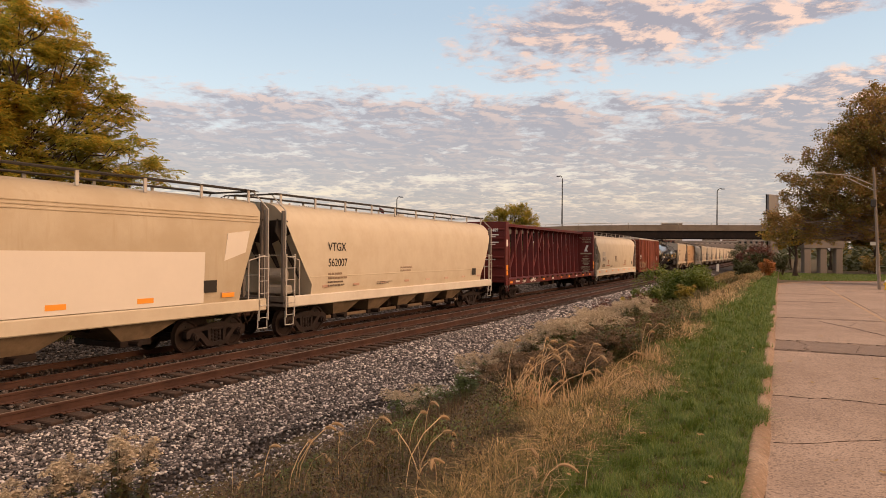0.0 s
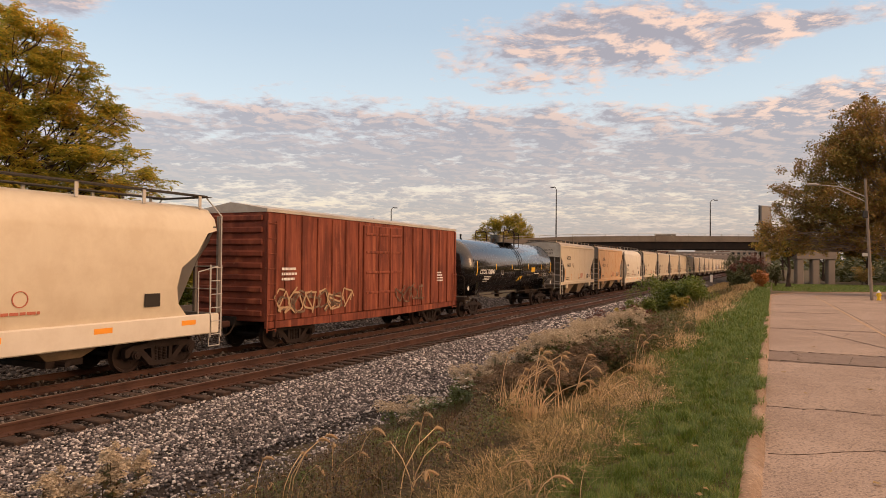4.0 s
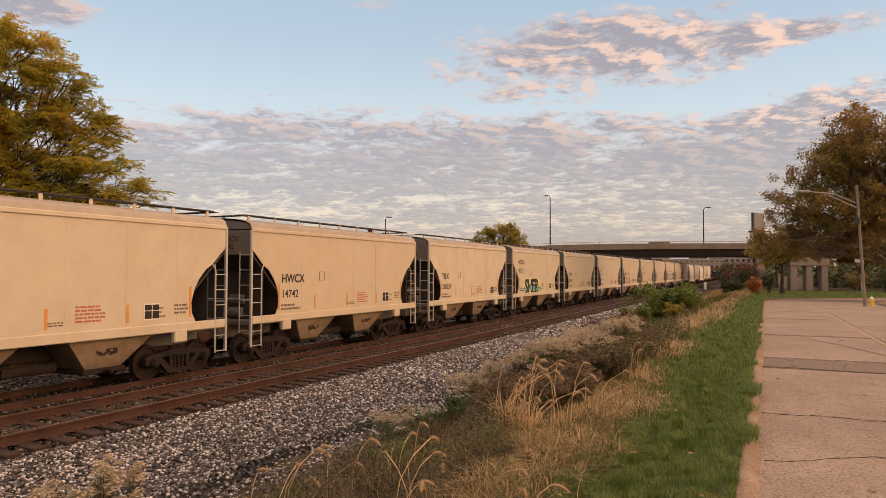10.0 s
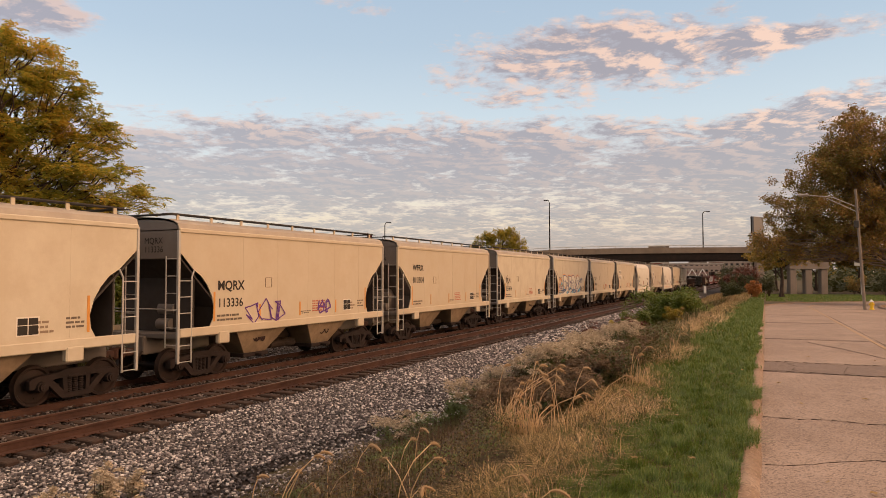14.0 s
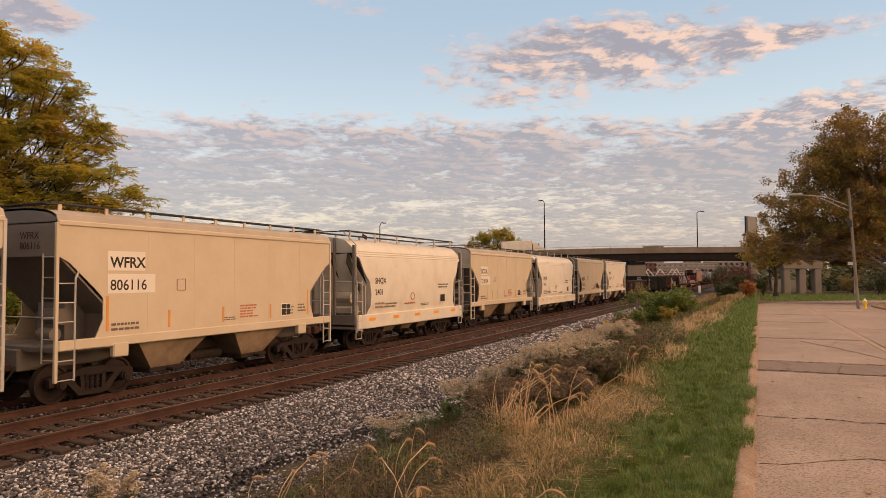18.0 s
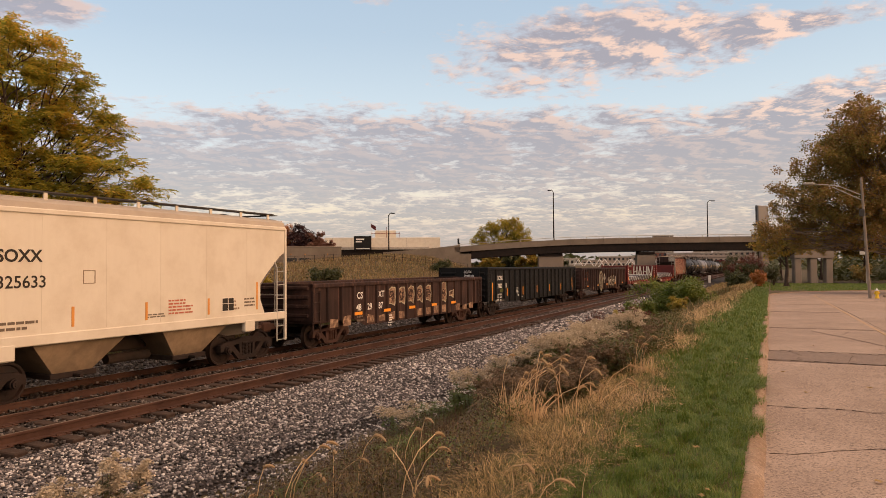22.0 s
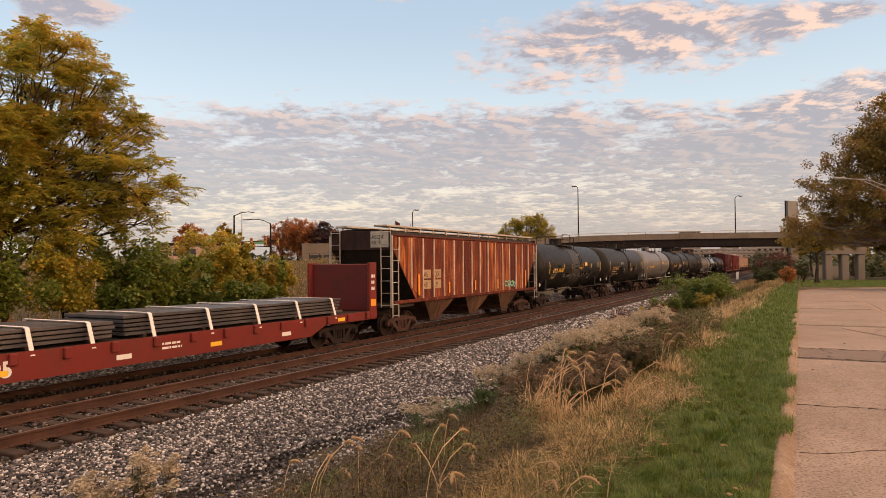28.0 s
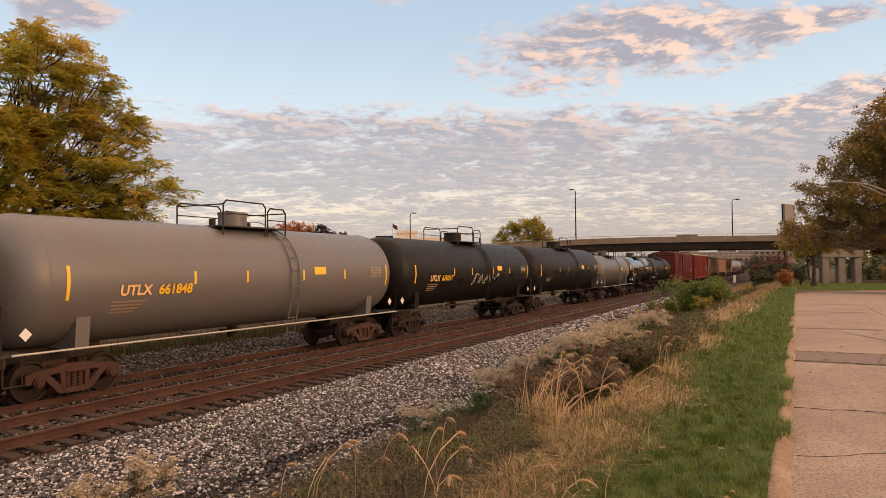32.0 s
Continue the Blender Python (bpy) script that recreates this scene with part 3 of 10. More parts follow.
def road_point(x, s):
    """A point of the road: x across it, s along it; past BEND_Y it turns right."""
    if s <= BEND_Y:
        return x, s
    a = min((s - BEND_Y) / BEND_R, 1.35)
    rest = max(0.0, s - BEND_Y - 1.35 * BEND_R)
    r = BEND_R - x
    return BEND_R - r * math.cos(a) + rest * math.sin(1.35), BEND_Y + r * math.sin(a) + rest * math.cos(1.35)


def road_sheet(x0, x1, s0, s1, lift, step=1.5):
    """A flat piece of road surface with a little thickness."""
    n = max(1, int((s1 - s0) / step))
    top, rows = [], []
    for i in range(n + 1):
        s = s0 + (s1 - s0) * i / n
        sec = []
        for x, dz in ((x0, -0.16), (x0, 0.0), (x1, 0.0), (x1, -0.16)):
            px, py = road_point(x, s)
            sec.append((px, py, float(road_z(py)) - 0.03 + lift + dz))
        rows.append(sec)
    return Shape().sweep(rows)


def build_road():
    base = tagged(part("road", road_sheet(ROAD_LEFT - 0.02, ROAD_RIGHT + 0.02, -25, 118, -0.035), M["crack"]), "worn pinkish concrete road with dark joints and cracks", "road", kind="structure")
    rng = random.Random(3)
    cuts = [-25, -12, -6.5, -1.8, 2.6, 9.35, 13.85]
    after = [15.6, 22.0, 27.5, 33.0, 38.5, 44.0]
    for lane, (x0, x1) in enumerate(((ROAD_LEFT, ROAD_MID - 0.01), (ROAD_MID + 0.01, ROAD_RIGHT))):
        for a, b in list(zip(cuts, cuts[1:])) + list(zip(after, after[1:])):
            part("slab", road_sheet(x0, x1, a + 0.012, b - 0.012, rng.uniform(-0.006, 0.004)), M["road"], base, smooth=0)
        part("slab", road_sheet(x0, x1, 44.02, 60.0, 0.0), M["road"], base, smooth=0)
        part("slab", road_sheet(x0, x1, 66.0, 118.0, 0.0), M["road"], base, smooth=0)
    part("asphalt_patch", road_sheet(ROAD_LEFT, ROAD_RIGHT, 13.9, 15.55, -0.004), M["asphalt"], base, "dark grey asphalt patch across the road", smooth=0)
    part("asphalt_patch", road_sheet(ROAD_LEFT, ROAD_RIGHT, 60.02, 65.98, -0.002), M["asphalt"], base, "dark asphalt strip at the bend", smooth=0)
    part("centre_line", road_sheet(ROAD_MID - 0.17, ROAD_MID - 0.10, 15.7, 59.9, 0.005), M["yellow_line"], base, "worn yellow centre line", smooth=0)

    def crack(points, w):
        s = Shape()
        fine = []
        for (ax, ay), (bx, by) in zip(points, points[1:]):
            n = max(2, int(math.hypot(bx - ax, by - ay) / 0.16))
            for i in range(n):
                u = i / n
                fine.append((ax + (bx - ax) * u + rng.uniform(-0.02, 0.02), ay + (by - ay) * u + rng.uniform(-0.05, 0.05)))
        for (ax, ay), (bx, by) in zip(fine, fine[1:]):
            q = w * rng.uniform(0.4, 1.2)
            za = float(road_z(ay)) - 0.03 + 0.006
            s.add([(ax, ay - q, za), (bx, by - q, za), (bx, by + q, za), (ax, ay + q, za), (ax, ay, za - 0.01)], [(0, 1, 2, 3), (0, 3, 4), (1, 0, 4)])
        part("crack", s, M["crack"], base, smooth=0)

    crack([(-0.05, 7.0), (0.35, 7.2), (0.9, 7.55), (1.9, 7.9)], 0.006)
    crack([(0.95, 21.2), (1.3, 20.2), (1.75, 19.0), (2.1, 17.7), (2.4, 16.6)], 0.05)
    crack([(1.6, 20.0), (1.85, 21.2), (1.9, 22.0)], 0.03)
    crack([(-0.06, 9.38), (1.2, 9.42), (2.7, 9.40)], 0.010)
    crack([(-0.06, 15.62), (1.2, 15.66), (2.7, 15.68)], 0.018)
    crack([(-0.06, 22.05), (1.0, 22.1), (2.7, 22.15)], 0.018)
    crack([(-0.06, 13.92), (0.5, 13.98), (1.4, 13.9), (2.7, 13.95)], 0.02)
    crack([(0.3, 15.5), (0.5, 14.9), (0.42, 14.3), (0.6, 13.95)], 0.012)
    crack([(1.2, 13.95), (1.3, 14.7), (1.42, 15.5)], 0.03)
    crack([(0.0, 31.0), (2.6, 31.3)], 0.03)
    return base


build_road()


def build_kerbs():
    rng = random.Random(8)
    kerb = thing("kerb", "worn rounded concrete kerb between road and lawn", "kerb", kind="structure")
    y = -20.0
    worn_edge = lambda s: 0.022 * math.sin(s * 0.83 + 0.4) + 0.010 * math.sin(s * 2.1) + 0.006 * math.sin(s * 5.1 + 1.0)
    while y < 74:
        l = 6.2
        gap = 0.9 if 13.0 < y + l < 16.0 else 0.012
        rows = []
        n = max(4, int(l / 0.11))
        for i in range(n + 1):
            s = y + l * i / n
            w, v, u = worn_edge(s) + rng.uniform(-0.012, 0.012), worn_edge(s + 9) * 0.5 + rng.uniform(-0.006, 0.006), rng.uniform(-0.008, 0.006)
            sec = []
            for dx, dz in ((-0.19, -0.3), (-0.165 + w, 0.055 + u), (-0.10 + w * 0.5, 0.072 + u + v * 0.2), (-0.055 + v * 0.4, 0.066 + u), (-0.022 + v * 0.8, 0.048 + u), (0.025 + v, -0.004), (0.05, -0.3)):
                px, py = road_point(ROAD_LEFT - 0.02 + dx, s)
                sec.append((px, py, float(road_z(py)) - 0.03 + dz))
            rows.append(sec)
        part("kerb_stone", Shape().sweep(rows), M["kerb"], kerb, smooth=25)
        y += l + gap
    rows = []
    for i in range(60):
        s = 20 + i * 1.6
        sec = []
        for dx, dz in ((0.0, -0.3), (0.02, 0.08), (0.06, 0.11), (0.2, 0.11), (0.22, -0.3)):
            px, py = road_point(ROAD_RIGHT + 0.02 + dx, s)
            sec.append((px, py, float(road_z(py)) - 0.03 + dz))
        rows.append(sec)
    part("far_kerb", Shape().sweep(rows), M["kerb"], kerb, smooth=50)


build_kerbs()


# ---- tracks ----
RAIL = [(-0.07, -0.18), (0.07, -0.18), (0.07, -0.165), (0.012, -0.145), (0.010, -0.05), (0.034, -0.04), (0.036, -0.008), (0.028, 0.0), (-0.028, 0.0), (-0.036, -0.008), (-0.034, -0.04), (-0.010, -0.05), (-0.012, -0.145), (-0.07, -0.165)]


def build_track(x, z, name, label):
    base = thing(name, label, "railway track", pose(x, 0, z), kind="structure")
    for side in (-1, 1):
        rail = part("rail", Shape().sweep([[(side * HALF_GAUGE + px, y, pz) for px, pz in RAIL] for y in (-30.0, 60.0, 420.0)]), M["rail"], base, "rusty steel rail")
        part("rail_head", Shape().worn(side * HALF_GAUGE - 0.026, side * HALF_GAUGE + 0.026, -30, 420, -0.003, 0.002, 0.002), M["rail_top"], rail, "worn running surface")
    return base


front_track = build_track(TRACK_X, 0.0, "empty_track", "empty rusty rails on old timber ties")
train_track = build_track(TRAIN_X, TRAIN_Z, "train_track", "rusty rails on timber ties under the train")


def build_ties():
    rng = random.Random(5)
    meshes = []
    for k in range(4):
        s = Shape().worn(-1.3, 1.3, -0.115, 0.115, -0.36, -0.182, 0.018)
        meshes.append(s.mesh("tie", M["tie"]))
    pad = Shape().worn(-0.10, 0.10, -0.17, 0.17, -0.186, -0.166, 0.006)
    for sy in (-1, 1):
        for sx in (-1, 1):
            pad.worn(sx * 0.085 - 0.02, sx * 0.085 + 0.02, sy * 0.09 - 0.02, sy * 0.09 + 0.02, -0.17, -0.14, 0.006)
    pad_mesh = Shape()
    pad_mesh.v, pad_mesh.f = pad.v, pad.f
    plate_mesh = pad_mesh.mesh("tie_plate", M["rail"])
    for track, near in ((front_track, 150), (train_track, 70)):
        far = Shape()
        for i in range(int(300 / 0.5)):
            y = -4 + i * 0.5 + rng.uniform(-0.03, 0.03)
            if i < near:
                tie = part("tie", meshes[i % 4], None, track, at=pose(rng.uniform(-0.05, 0.05), y, rng.uniform(-0.012, 0.006), 0, 0, rng.uniform(-1.2, 1.2)))
                if i < 90 and track is front_track:
                    for side in (-1, 1):
                        part("tie_plate", plate_mesh, None, tie, at=pose(side * HALF_GAUGE, 0, 0))
            else:
                far.box(-1.3, 1.3, y - 0.11, y + 0.11, -0.36, -0.185)
        tagged(part("distant_ties", far, M["tie"], track), kind="stuff")
    return None


build_ties()

# ---- the train ----
def s_of(t):
    """Metres that the train has run at t seconds."""
    return 0.74 + 15.705 * t + 0.0091 * t * t


train = []      # (thing, distance of its middle along the track at 0 s)
wheelsets = []  # (object, turns forwards or not)
SHARED = {}


def shared(key, make):
    if key not in SHARED:
        SHARED[key] = make()
    return SHARED[key]


def side_frame():
    """A cast three-piece truck frame, seen from the side (y, z), as one shape."""
    s = Shape()
    # ring pieces that leave the window for the springs and two side openings
    for pts in ([(-1.16, 0.42), (-1.16, 0.62), (-0.98, 0.69), (-0.5, 0.73), (-0.5, 0.60), (-0.74, 0.55), (-0.98, 0.52), (-1.04, 0.42)],
                [(1.16, 0.42), (1.16, 0.62), (0.98, 0.69), (0.5, 0.73), (0.5, 0.60), (0.74, 0.55), (0.98, 0.52), (1.04, 0.42)],
                [(-0.5, 0.60), (-0.5, 0.73), (-0.3, 0.79), (0.3, 0.79), (0.5, 0.73), (0.5, 0.60)],
                [(-0.78, 0.55), (-0.60, 0.57), (-0.26, 0.24), (-0.30, 0.13), (-0.40, 0.15)],
                [(0.78, 0.55), (0.60, 0.57), (0.26, 0.24), (0.30, 0.13), (0.40, 0.15)],
                [(-0.32, 0.13), (-0.28, 0.25), (0.28, 0.25), (0.32, 0.13)],
                [(-0.33, 0.24), (-0.36, 0.62), (-0.25, 0.62), (-0.23, 0.24)],
                [(0.33, 0.24), (0.36, 0.62), (0.25, 0.62), (0.23, 0.24)]):
        s.plate(pts, "x", -0.07, 0.07)
    return s


def springs():
    s = Shape()
    for y in (-0.15, 0.0, 0.15):
        rings = []
        for k in range(17):
            r = 0.068 if k % 2 else 0.052
            z = 0.25 + k * 0.021
            rings.append([(r * math.cos(q * math.tau / 10), y + r * math.sin(q * math.tau / 10), z) for q in range(10)])
        s.sweep(rings)
    s.worn(-0.09, 0.09, -0.24, 0.24, 0.58, 0.66, 0.02)
    return s


def bearing():
    s = Shape().rod((-0.05, 0, 0.457), (0.14, 0, 0.457), 0.125, 14)
    s.rod((0.14, 0, 0.457), (0.20, 0, 0.457), 0.095, 14)
    s.rod((0.20, 0, 0.457), (0.215, 0, 0.457), 0.05, 10)
    return s


def wheelset():
    s = Shape()
    for side in (-1, 1):
        prof = [(0.065, 0.457), (-0.03, 0.462), (-0.065, 0.485), (-0.072, 0.44), (-0.072, 0.40), (-0.02, 0.37), (-0.01, 0.30), (0.0, 0.17), (-0.03, 0.14), (-0.03, 0.0)]
        out = [(0.065, 0.457), (0.065, 0.405), (0.012, 0.375), (0.02, 0.30), (0.03, 0.17), (0.07, 0.14), (0.07, 0.0)]
        for pr in (prof, out):
            rings = []
            for px, r in pr:
                rings.append([(side * (HALF_GAUGE + 0.0 + px), r * math.cos(k * math.tau / 28), r * math.sin(k * math.tau / 28)) for k in range(28)])
            s.sweep(rings, True, False)
        # casting marks, so that the turning shows
        for k in range(3):
            a = k * math.tau / 3
            c, d = math.cos(a) * 0.27, math.sin(a) * 0.27
            s.rod((side * (HALF_GAUGE + 0.0), c, d), (side * (HALF_GAUGE + 0.035), c, d), 0.035, 8)
    s.rod((-0.95, 0, 0), (0.95, 0, 0), 0.08, 10)
    return s


def truck(parent, y, rusty=False):
    """A two-axle truck under a car, with its wheelsets, frames, springs and bearings."""
    mat = M["truck_rust" if rusty else "truck"]
    tag = "r" if rusty else ""
    bol = part("truck", shared("bolster" + tag, lambda: Shape().worn(-0.95, 0.95, -0.18, 0.18, 0.42, 0.68, 0.04).box(-0.3, 0.3, -0.3, 0.3, 0.68, 0.86).mesh("truck", mat, 35)), None, parent, at=pose(0, y, 0))
    for side in (-1, 1):
        x = side * 1.0
        part("side_frame", shared("frame" + tag, lambda: side_frame().mesh("side_frame", mat, 35)), None, bol, at=pose(x, 0, 0))
        part("spring_nest", shared("spring_nest" + tag, lambda: springs().mesh("spring_nest", mat, 35)), None, bol, at=pose(x, 0, 0))
        for ay in (-0.889, 0.889):
            part("bearing", shared("bearing" + tag, lambda: bearing().mesh("bearing", mat, 35)), None, bol, at=pose(x, ay, 0, 0, 0, 0 if side > 0 else 180))
    for ay in (-0.889, 0.889):
        w = part("wheelset", shared("wheelset", lambda: wheelset().mesh("wheelset", M["wheel"], 35)), None, bol)
        w.matrix_parent_inverse = pose(0, ay, 0.457)
        wheelsets.append(w)
    return bol


def coupler(parent, y, way):
    s = Shape().worn(-0.09, 0.09, min(y, y + way * 0.55), max(y, y + way * 0.55), 0.78, 0.98, 0.03)
    s.worn(-0.16, 0.14, min(y + way * 0.45, y + way * 0.75), max(y + way * 0.45, y + way * 0.75), 0.72, 1.04, 0.05)
    part("coupler", s, M["truck_rust"], parent)
    hose = Shape()
    pts = [(0.35, y + way * 0.1, 0.9), (0.33, y + way * 0.3, 0.62), (0.2, y + way * 0.5, 0.5), (0.05, y + way * 0.62, 0.55)]
    hose.path(pts, 0.022)
    part("air_hose", hose, M["under"], parent, "black rubber air hose")


def ladder(parent, x, y, z0, z1, width=0.45, rungs=None, mat=None, name="ladder"):
    """A ladder flat on a car's side: two stiles along z, rungs along y."""
    s = Shape()
    n = rungs or max(2, round((z1 - z0) / 0.42))
    for yy in (y, y + width):
        s.worn(x - 0.015, x + 0.02, yy - 0.025, yy + 0.025, z0, z1, 0.008)
    for k in range(n):
        z = z0 + 0.08 + (z1 - z0 - 0.16) * k / (n - 1)
        s.rod((x + 0.03, y, z), (x + 0.03, y + width, z), 0.014, 6)
    part(name, s, mat or M["galv"], parent)


def end_ladder(parent, y, x, z0, z1, width=0.45, mat=None):
    s = Shape()
    n = max(2, round((z1 - z0) / 0.42))
    for xx in (x, x - width):
        s.worn(xx - 0.02, xx + 0.02, y - 0.015, y + 0.015, z0, z1, 0.008)
    for k in range(n):
        z = z0 + 0.08 + (z1 - z0 - 0.16) * k / (n - 1)
        s.rod((x, y, z), (x - width, y, z), 0.014, 6)
    part("end_ladder", s, mat or M["galv"], parent)


def text_on(parent, text, x, y, z, size, mat, name="lettering", label="", bold=0.0):
    """Lettering on the side that faces +x, reading along +y from y."""
    m = Matrix(((0, 0, 1, x), (1, 0, 0, y), (0, 1, 0, z), (0, 0, 0, 1)))
    return part(name, letters(text, size, mat, "LEFT", bold), None, parent, label or f"stencilled letters {text.replace(chr(10), ' ')}", at=m)


def bars_on(parent, x, y, z, w, h, rows, mat, rng, name="stencil"):
    """Lines of small print that cannot be read."""
    s = Shape()
    step = h / rows
    for k in range(rows):
        yy = y
        end = y + w * rng.uniform(0.65, 1.0)
        while yy < end - 0.03:
            l = min(end - yy, rng.uniform(0.05, 0.2))
            s.box(x - 0.002, x + 0.003, yy, yy + l, z - (k + 0.75) * step, z - (k + 0.25) * step)
            yy += l + 0.03
    tagged(part(name, s, mat, parent), kind="stuff")


def mark(parent, x, y, z, w, h, mat, name="reflector"):
    part(name, Shape().worn(x - 0.002, x + 0.004, y, y + w, z, z + h, 0.004), mat, parent)


def scribble(parent, x, y, z, w, h, mat, rng, strokes=5, r=0.035, name="graffiti"):
    """Sprayed lines: loops and zigzags as thin flat bands."""
    s = Shape()
    for k in range(strokes):
        cy = y + w * (k + 0.5) / strokes
        pts = []
        a0, n = rng.uniform(0, 6.28), rng.randint(7, 12)
        for i in range(n):
            a = a0 + i * rng.uniform(0.6, 1.1)
            pts.append((cy + math.cos(a) * w / strokes * rng.uniform(0.3, 0.75), z + h / 2 + math.sin(a) * h * rng.uniform(0.25, 0.5)))
        for i, ((ya, za), (yb, zb)) in enumerate(zip(pts, pts[1:])):
            lift = 0.0006 * (i + 13 * (k % 3))
            d = Vector((yb - ya, zb - za))
            if d.length < 1e-4:
                continue
            q = Vector((-d.y, d.x)).normalized() * r
            s.plate([(ya + q.x, za + q.y), (yb + q.x, zb + q.y), (yb - q.x, zb - q.y), (ya - q.x, za - q.y)], "x", x - 0.001 + lift, x + 0.002 + lift)
    tagged(part(name, s, mat, parent, "sprayed graffiti lines"), kind="stuff")


def running_boards(parent, half, z, x, roof_z, mat_post, step=1.25):
    """Roof walkways along both edges on posts, with crosswalks at the ends."""
    for side in (-1, 1):
        s = Shape()
        for k in range(3):
            xx = side * (x - 0.14 + 0.14 * k)
            s.box(xx - 0.05, xx + 0.05, -half, half, z - 0.03, z)
        part("running_board", s, M["dark_steel"], parent, "dark steel roof walkway")
        n = int(2 * half / step)
        post = shared(("rpost", mat_post.name, round(z - roof_z, 2)), lambda: Shape().worn(-0.012, 0.03, -0.05, 0.05, roof_z - z, -0.02, 0.008).mesh("walkway_post", mat_post))
        for k in range(n + 1):
            y = -half + 0.25 + (2 * half - 0.5) * k / n
            part("walkway_post", post, None, parent, at=pose(side * (x + 0.14), y, z))
    for end in (-1, 1):
        part("crosswalk", Shape().box(-x - 0.2, x + 0.2, end * half - 0.18, end * half + 0.18, z - 0.05, z - 0.03), M["dark_steel"], parent)


def roof_shell(half_y, half_x, eave, top, full=0.8, n=13):
    """A shallow curved roof with a small lip."""
    s = Shape()
    sec = [(half_x * math.cos(math.pi * k / (n - 1)), eave + (top - eave) * math.sin(math.pi * k / (n - 1)) ** full) for k in range(n)]
    under = [(px * 0.97, pz - 0.05) for px, pz in reversed(sec)]
    s.sweep([[(px, y, pz) for px, pz in sec + under] for y in (-half_y, half_y)])
    return s


def small_hopper(u0, length, body, name_lines, rng, end_mat="grey_paint", style="arch", seams="orange", mark_z=2.6, faint=False, white_sill=False, extras=(), patches=False):
    """A two-bay covered hopper car: straight sides cut away at the ends, curved roof, two bays, open end platforms."""
    hy = length / 2
    car = thing("covered_hopper_car", f"{body.replace('_', ' ')} two-bay covered hopper car rolling on the far track", "freight car", group="freight cars of the train")
    mat, hx = M[body], 1.5
    sill0, sill1, eave = 1.22, 1.52, 4.20
    if style == "arch":
        cut = [(0.0, 3.64), (0.55, 3.12), (0.82, 2.96), (1.06, 2.70), (1.24, 2.40), (1.34, 2.05), (1.31, 1.75), (1.18, sill1)]
    else:
        cut = [(0.0, 3.45), (0.30, 3.30), (0.95, 2.72), (1.22, 2.45), (1.22, 1.95), (1.02, sill1)]
    outline = [(-hy + a, z) for a, z in cut] + [(hy - a, z) for a, z in reversed(cut)] + [(hy, eave), (-hy, eave)]
    for side in (-1, 1):
        part("side_sheet", Shape().plate(outline, "x", side * hx - 0.03, side * hx + 0.0 if side < 0 else side * hx), mat, car)
        part("side_sill", Shape().worn(side * hx - 0.10, side * hx + 0.035, -hy + 0.05, hy - 0.05, sill0 + 0.06, sill1, 0.02), M["white"] if white_sill else mat, car)
        for k in range(5):
            yy = -hy + 2.2 + (length - 4.4) * k / 4 + 0.35
            if side > 0:
                part("panel_seam", Shape().box(side * hx - 0.002, side * hx + 0.003, yy - 0.012, yy + 0.012, sill1 + 0.02, eave - 0.08), mat, car)
        part("eave_rail", Shape().worn(side * hx - 0.05, side * hx + 0.04, -hy, hy, eave - 0.06, eave + 0.06, 0.02), mat, car)
    roof = M["roof_paint"]
    part("roof", roof_shell(hy, hx, eave + 0.05, 4.58, 0.62), roof, car)
    part("roof_hatch", Shape().worn(-0.35, 0.35, -hy + 0.8, hy - 0.8, 4.46, 4.62, 0.06), roof, car)
    for end in (-1, 1):
        y = end * hy
        part("end_sheet", Shape().worn(-hx + 0.02, hx - 0.02, min(y - end * 0.06, y), max(y - end * 0.06, y), 3.42, eave + 0.05, 0.02).plate([(px * 0.985, pz) for px, pz in [(hx * math.cos(math.pi * k / 12), eave + 0.40 * math.sin(math.pi * k / 12) ** 0.62) for k in range(13)]], "y", min(y - end * 0.06, y), max(y - end * 0.06, y)), M[end_mat], car)
        slope = Shape()
        slope.add([(-hx + 0.04, y - end * 0.05, 3.44), (hx - 0.04, y - end * 0.05, 3.44), (hx - 0.04, y - end * 2.1, 1.5), (-hx + 0.04, y - end * 2.1, 1.5),
                   (-hx + 0.04, y - end * 0.12, 3.44), (hx - 0.04, y - end * 0.12, 3.44), (hx - 0.04, y - end * 2.17, 1.5), (-hx + 0.04, y - end * 2.17, 1.5)],
                  [(0, 1, 2, 3), (7, 6, 5, 4), (0, 4, 5, 1), (2, 6, 7, 3), (1, 5, 6, 2), (0, 3, 7, 4)])
        # arch ends: the shade below the roof end is put into the colour
        part("slope_sheet", slope, M["end_shaded" if style == "arch" else "grey_paint"], car)
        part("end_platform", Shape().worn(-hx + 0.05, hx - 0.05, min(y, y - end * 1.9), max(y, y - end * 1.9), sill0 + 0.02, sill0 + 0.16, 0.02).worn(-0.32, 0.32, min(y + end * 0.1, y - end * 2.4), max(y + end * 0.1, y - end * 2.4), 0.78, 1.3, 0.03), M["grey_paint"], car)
        part("centre_plate", Shape().worn(-1.38, 1.38, min(y - end * 1.5, y - end * 1.56), max(y - end * 1.5, y - end * 1.56), 1.3, 2.06, 0.02).worn(-0.5, 0.5, min(y - end * 0.95, y - end * 1.5), max(y - end * 0.95, y - end * 1.5), 1.3, 2.35, 0.02), M["end_shaded" if style == "arch" else "grey_paint"], car)
        # added plate closes the view through the arch, coloured as deep shade
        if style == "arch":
            part("end_bulkhead", Shape().worn(-1.42, 1.42, min(y - end * 0.62, y - end * 0.66), max(y - end * 0.62, y - end * 0.66), 1.36, 3.42, 0.01), M["end_shaded"], car)
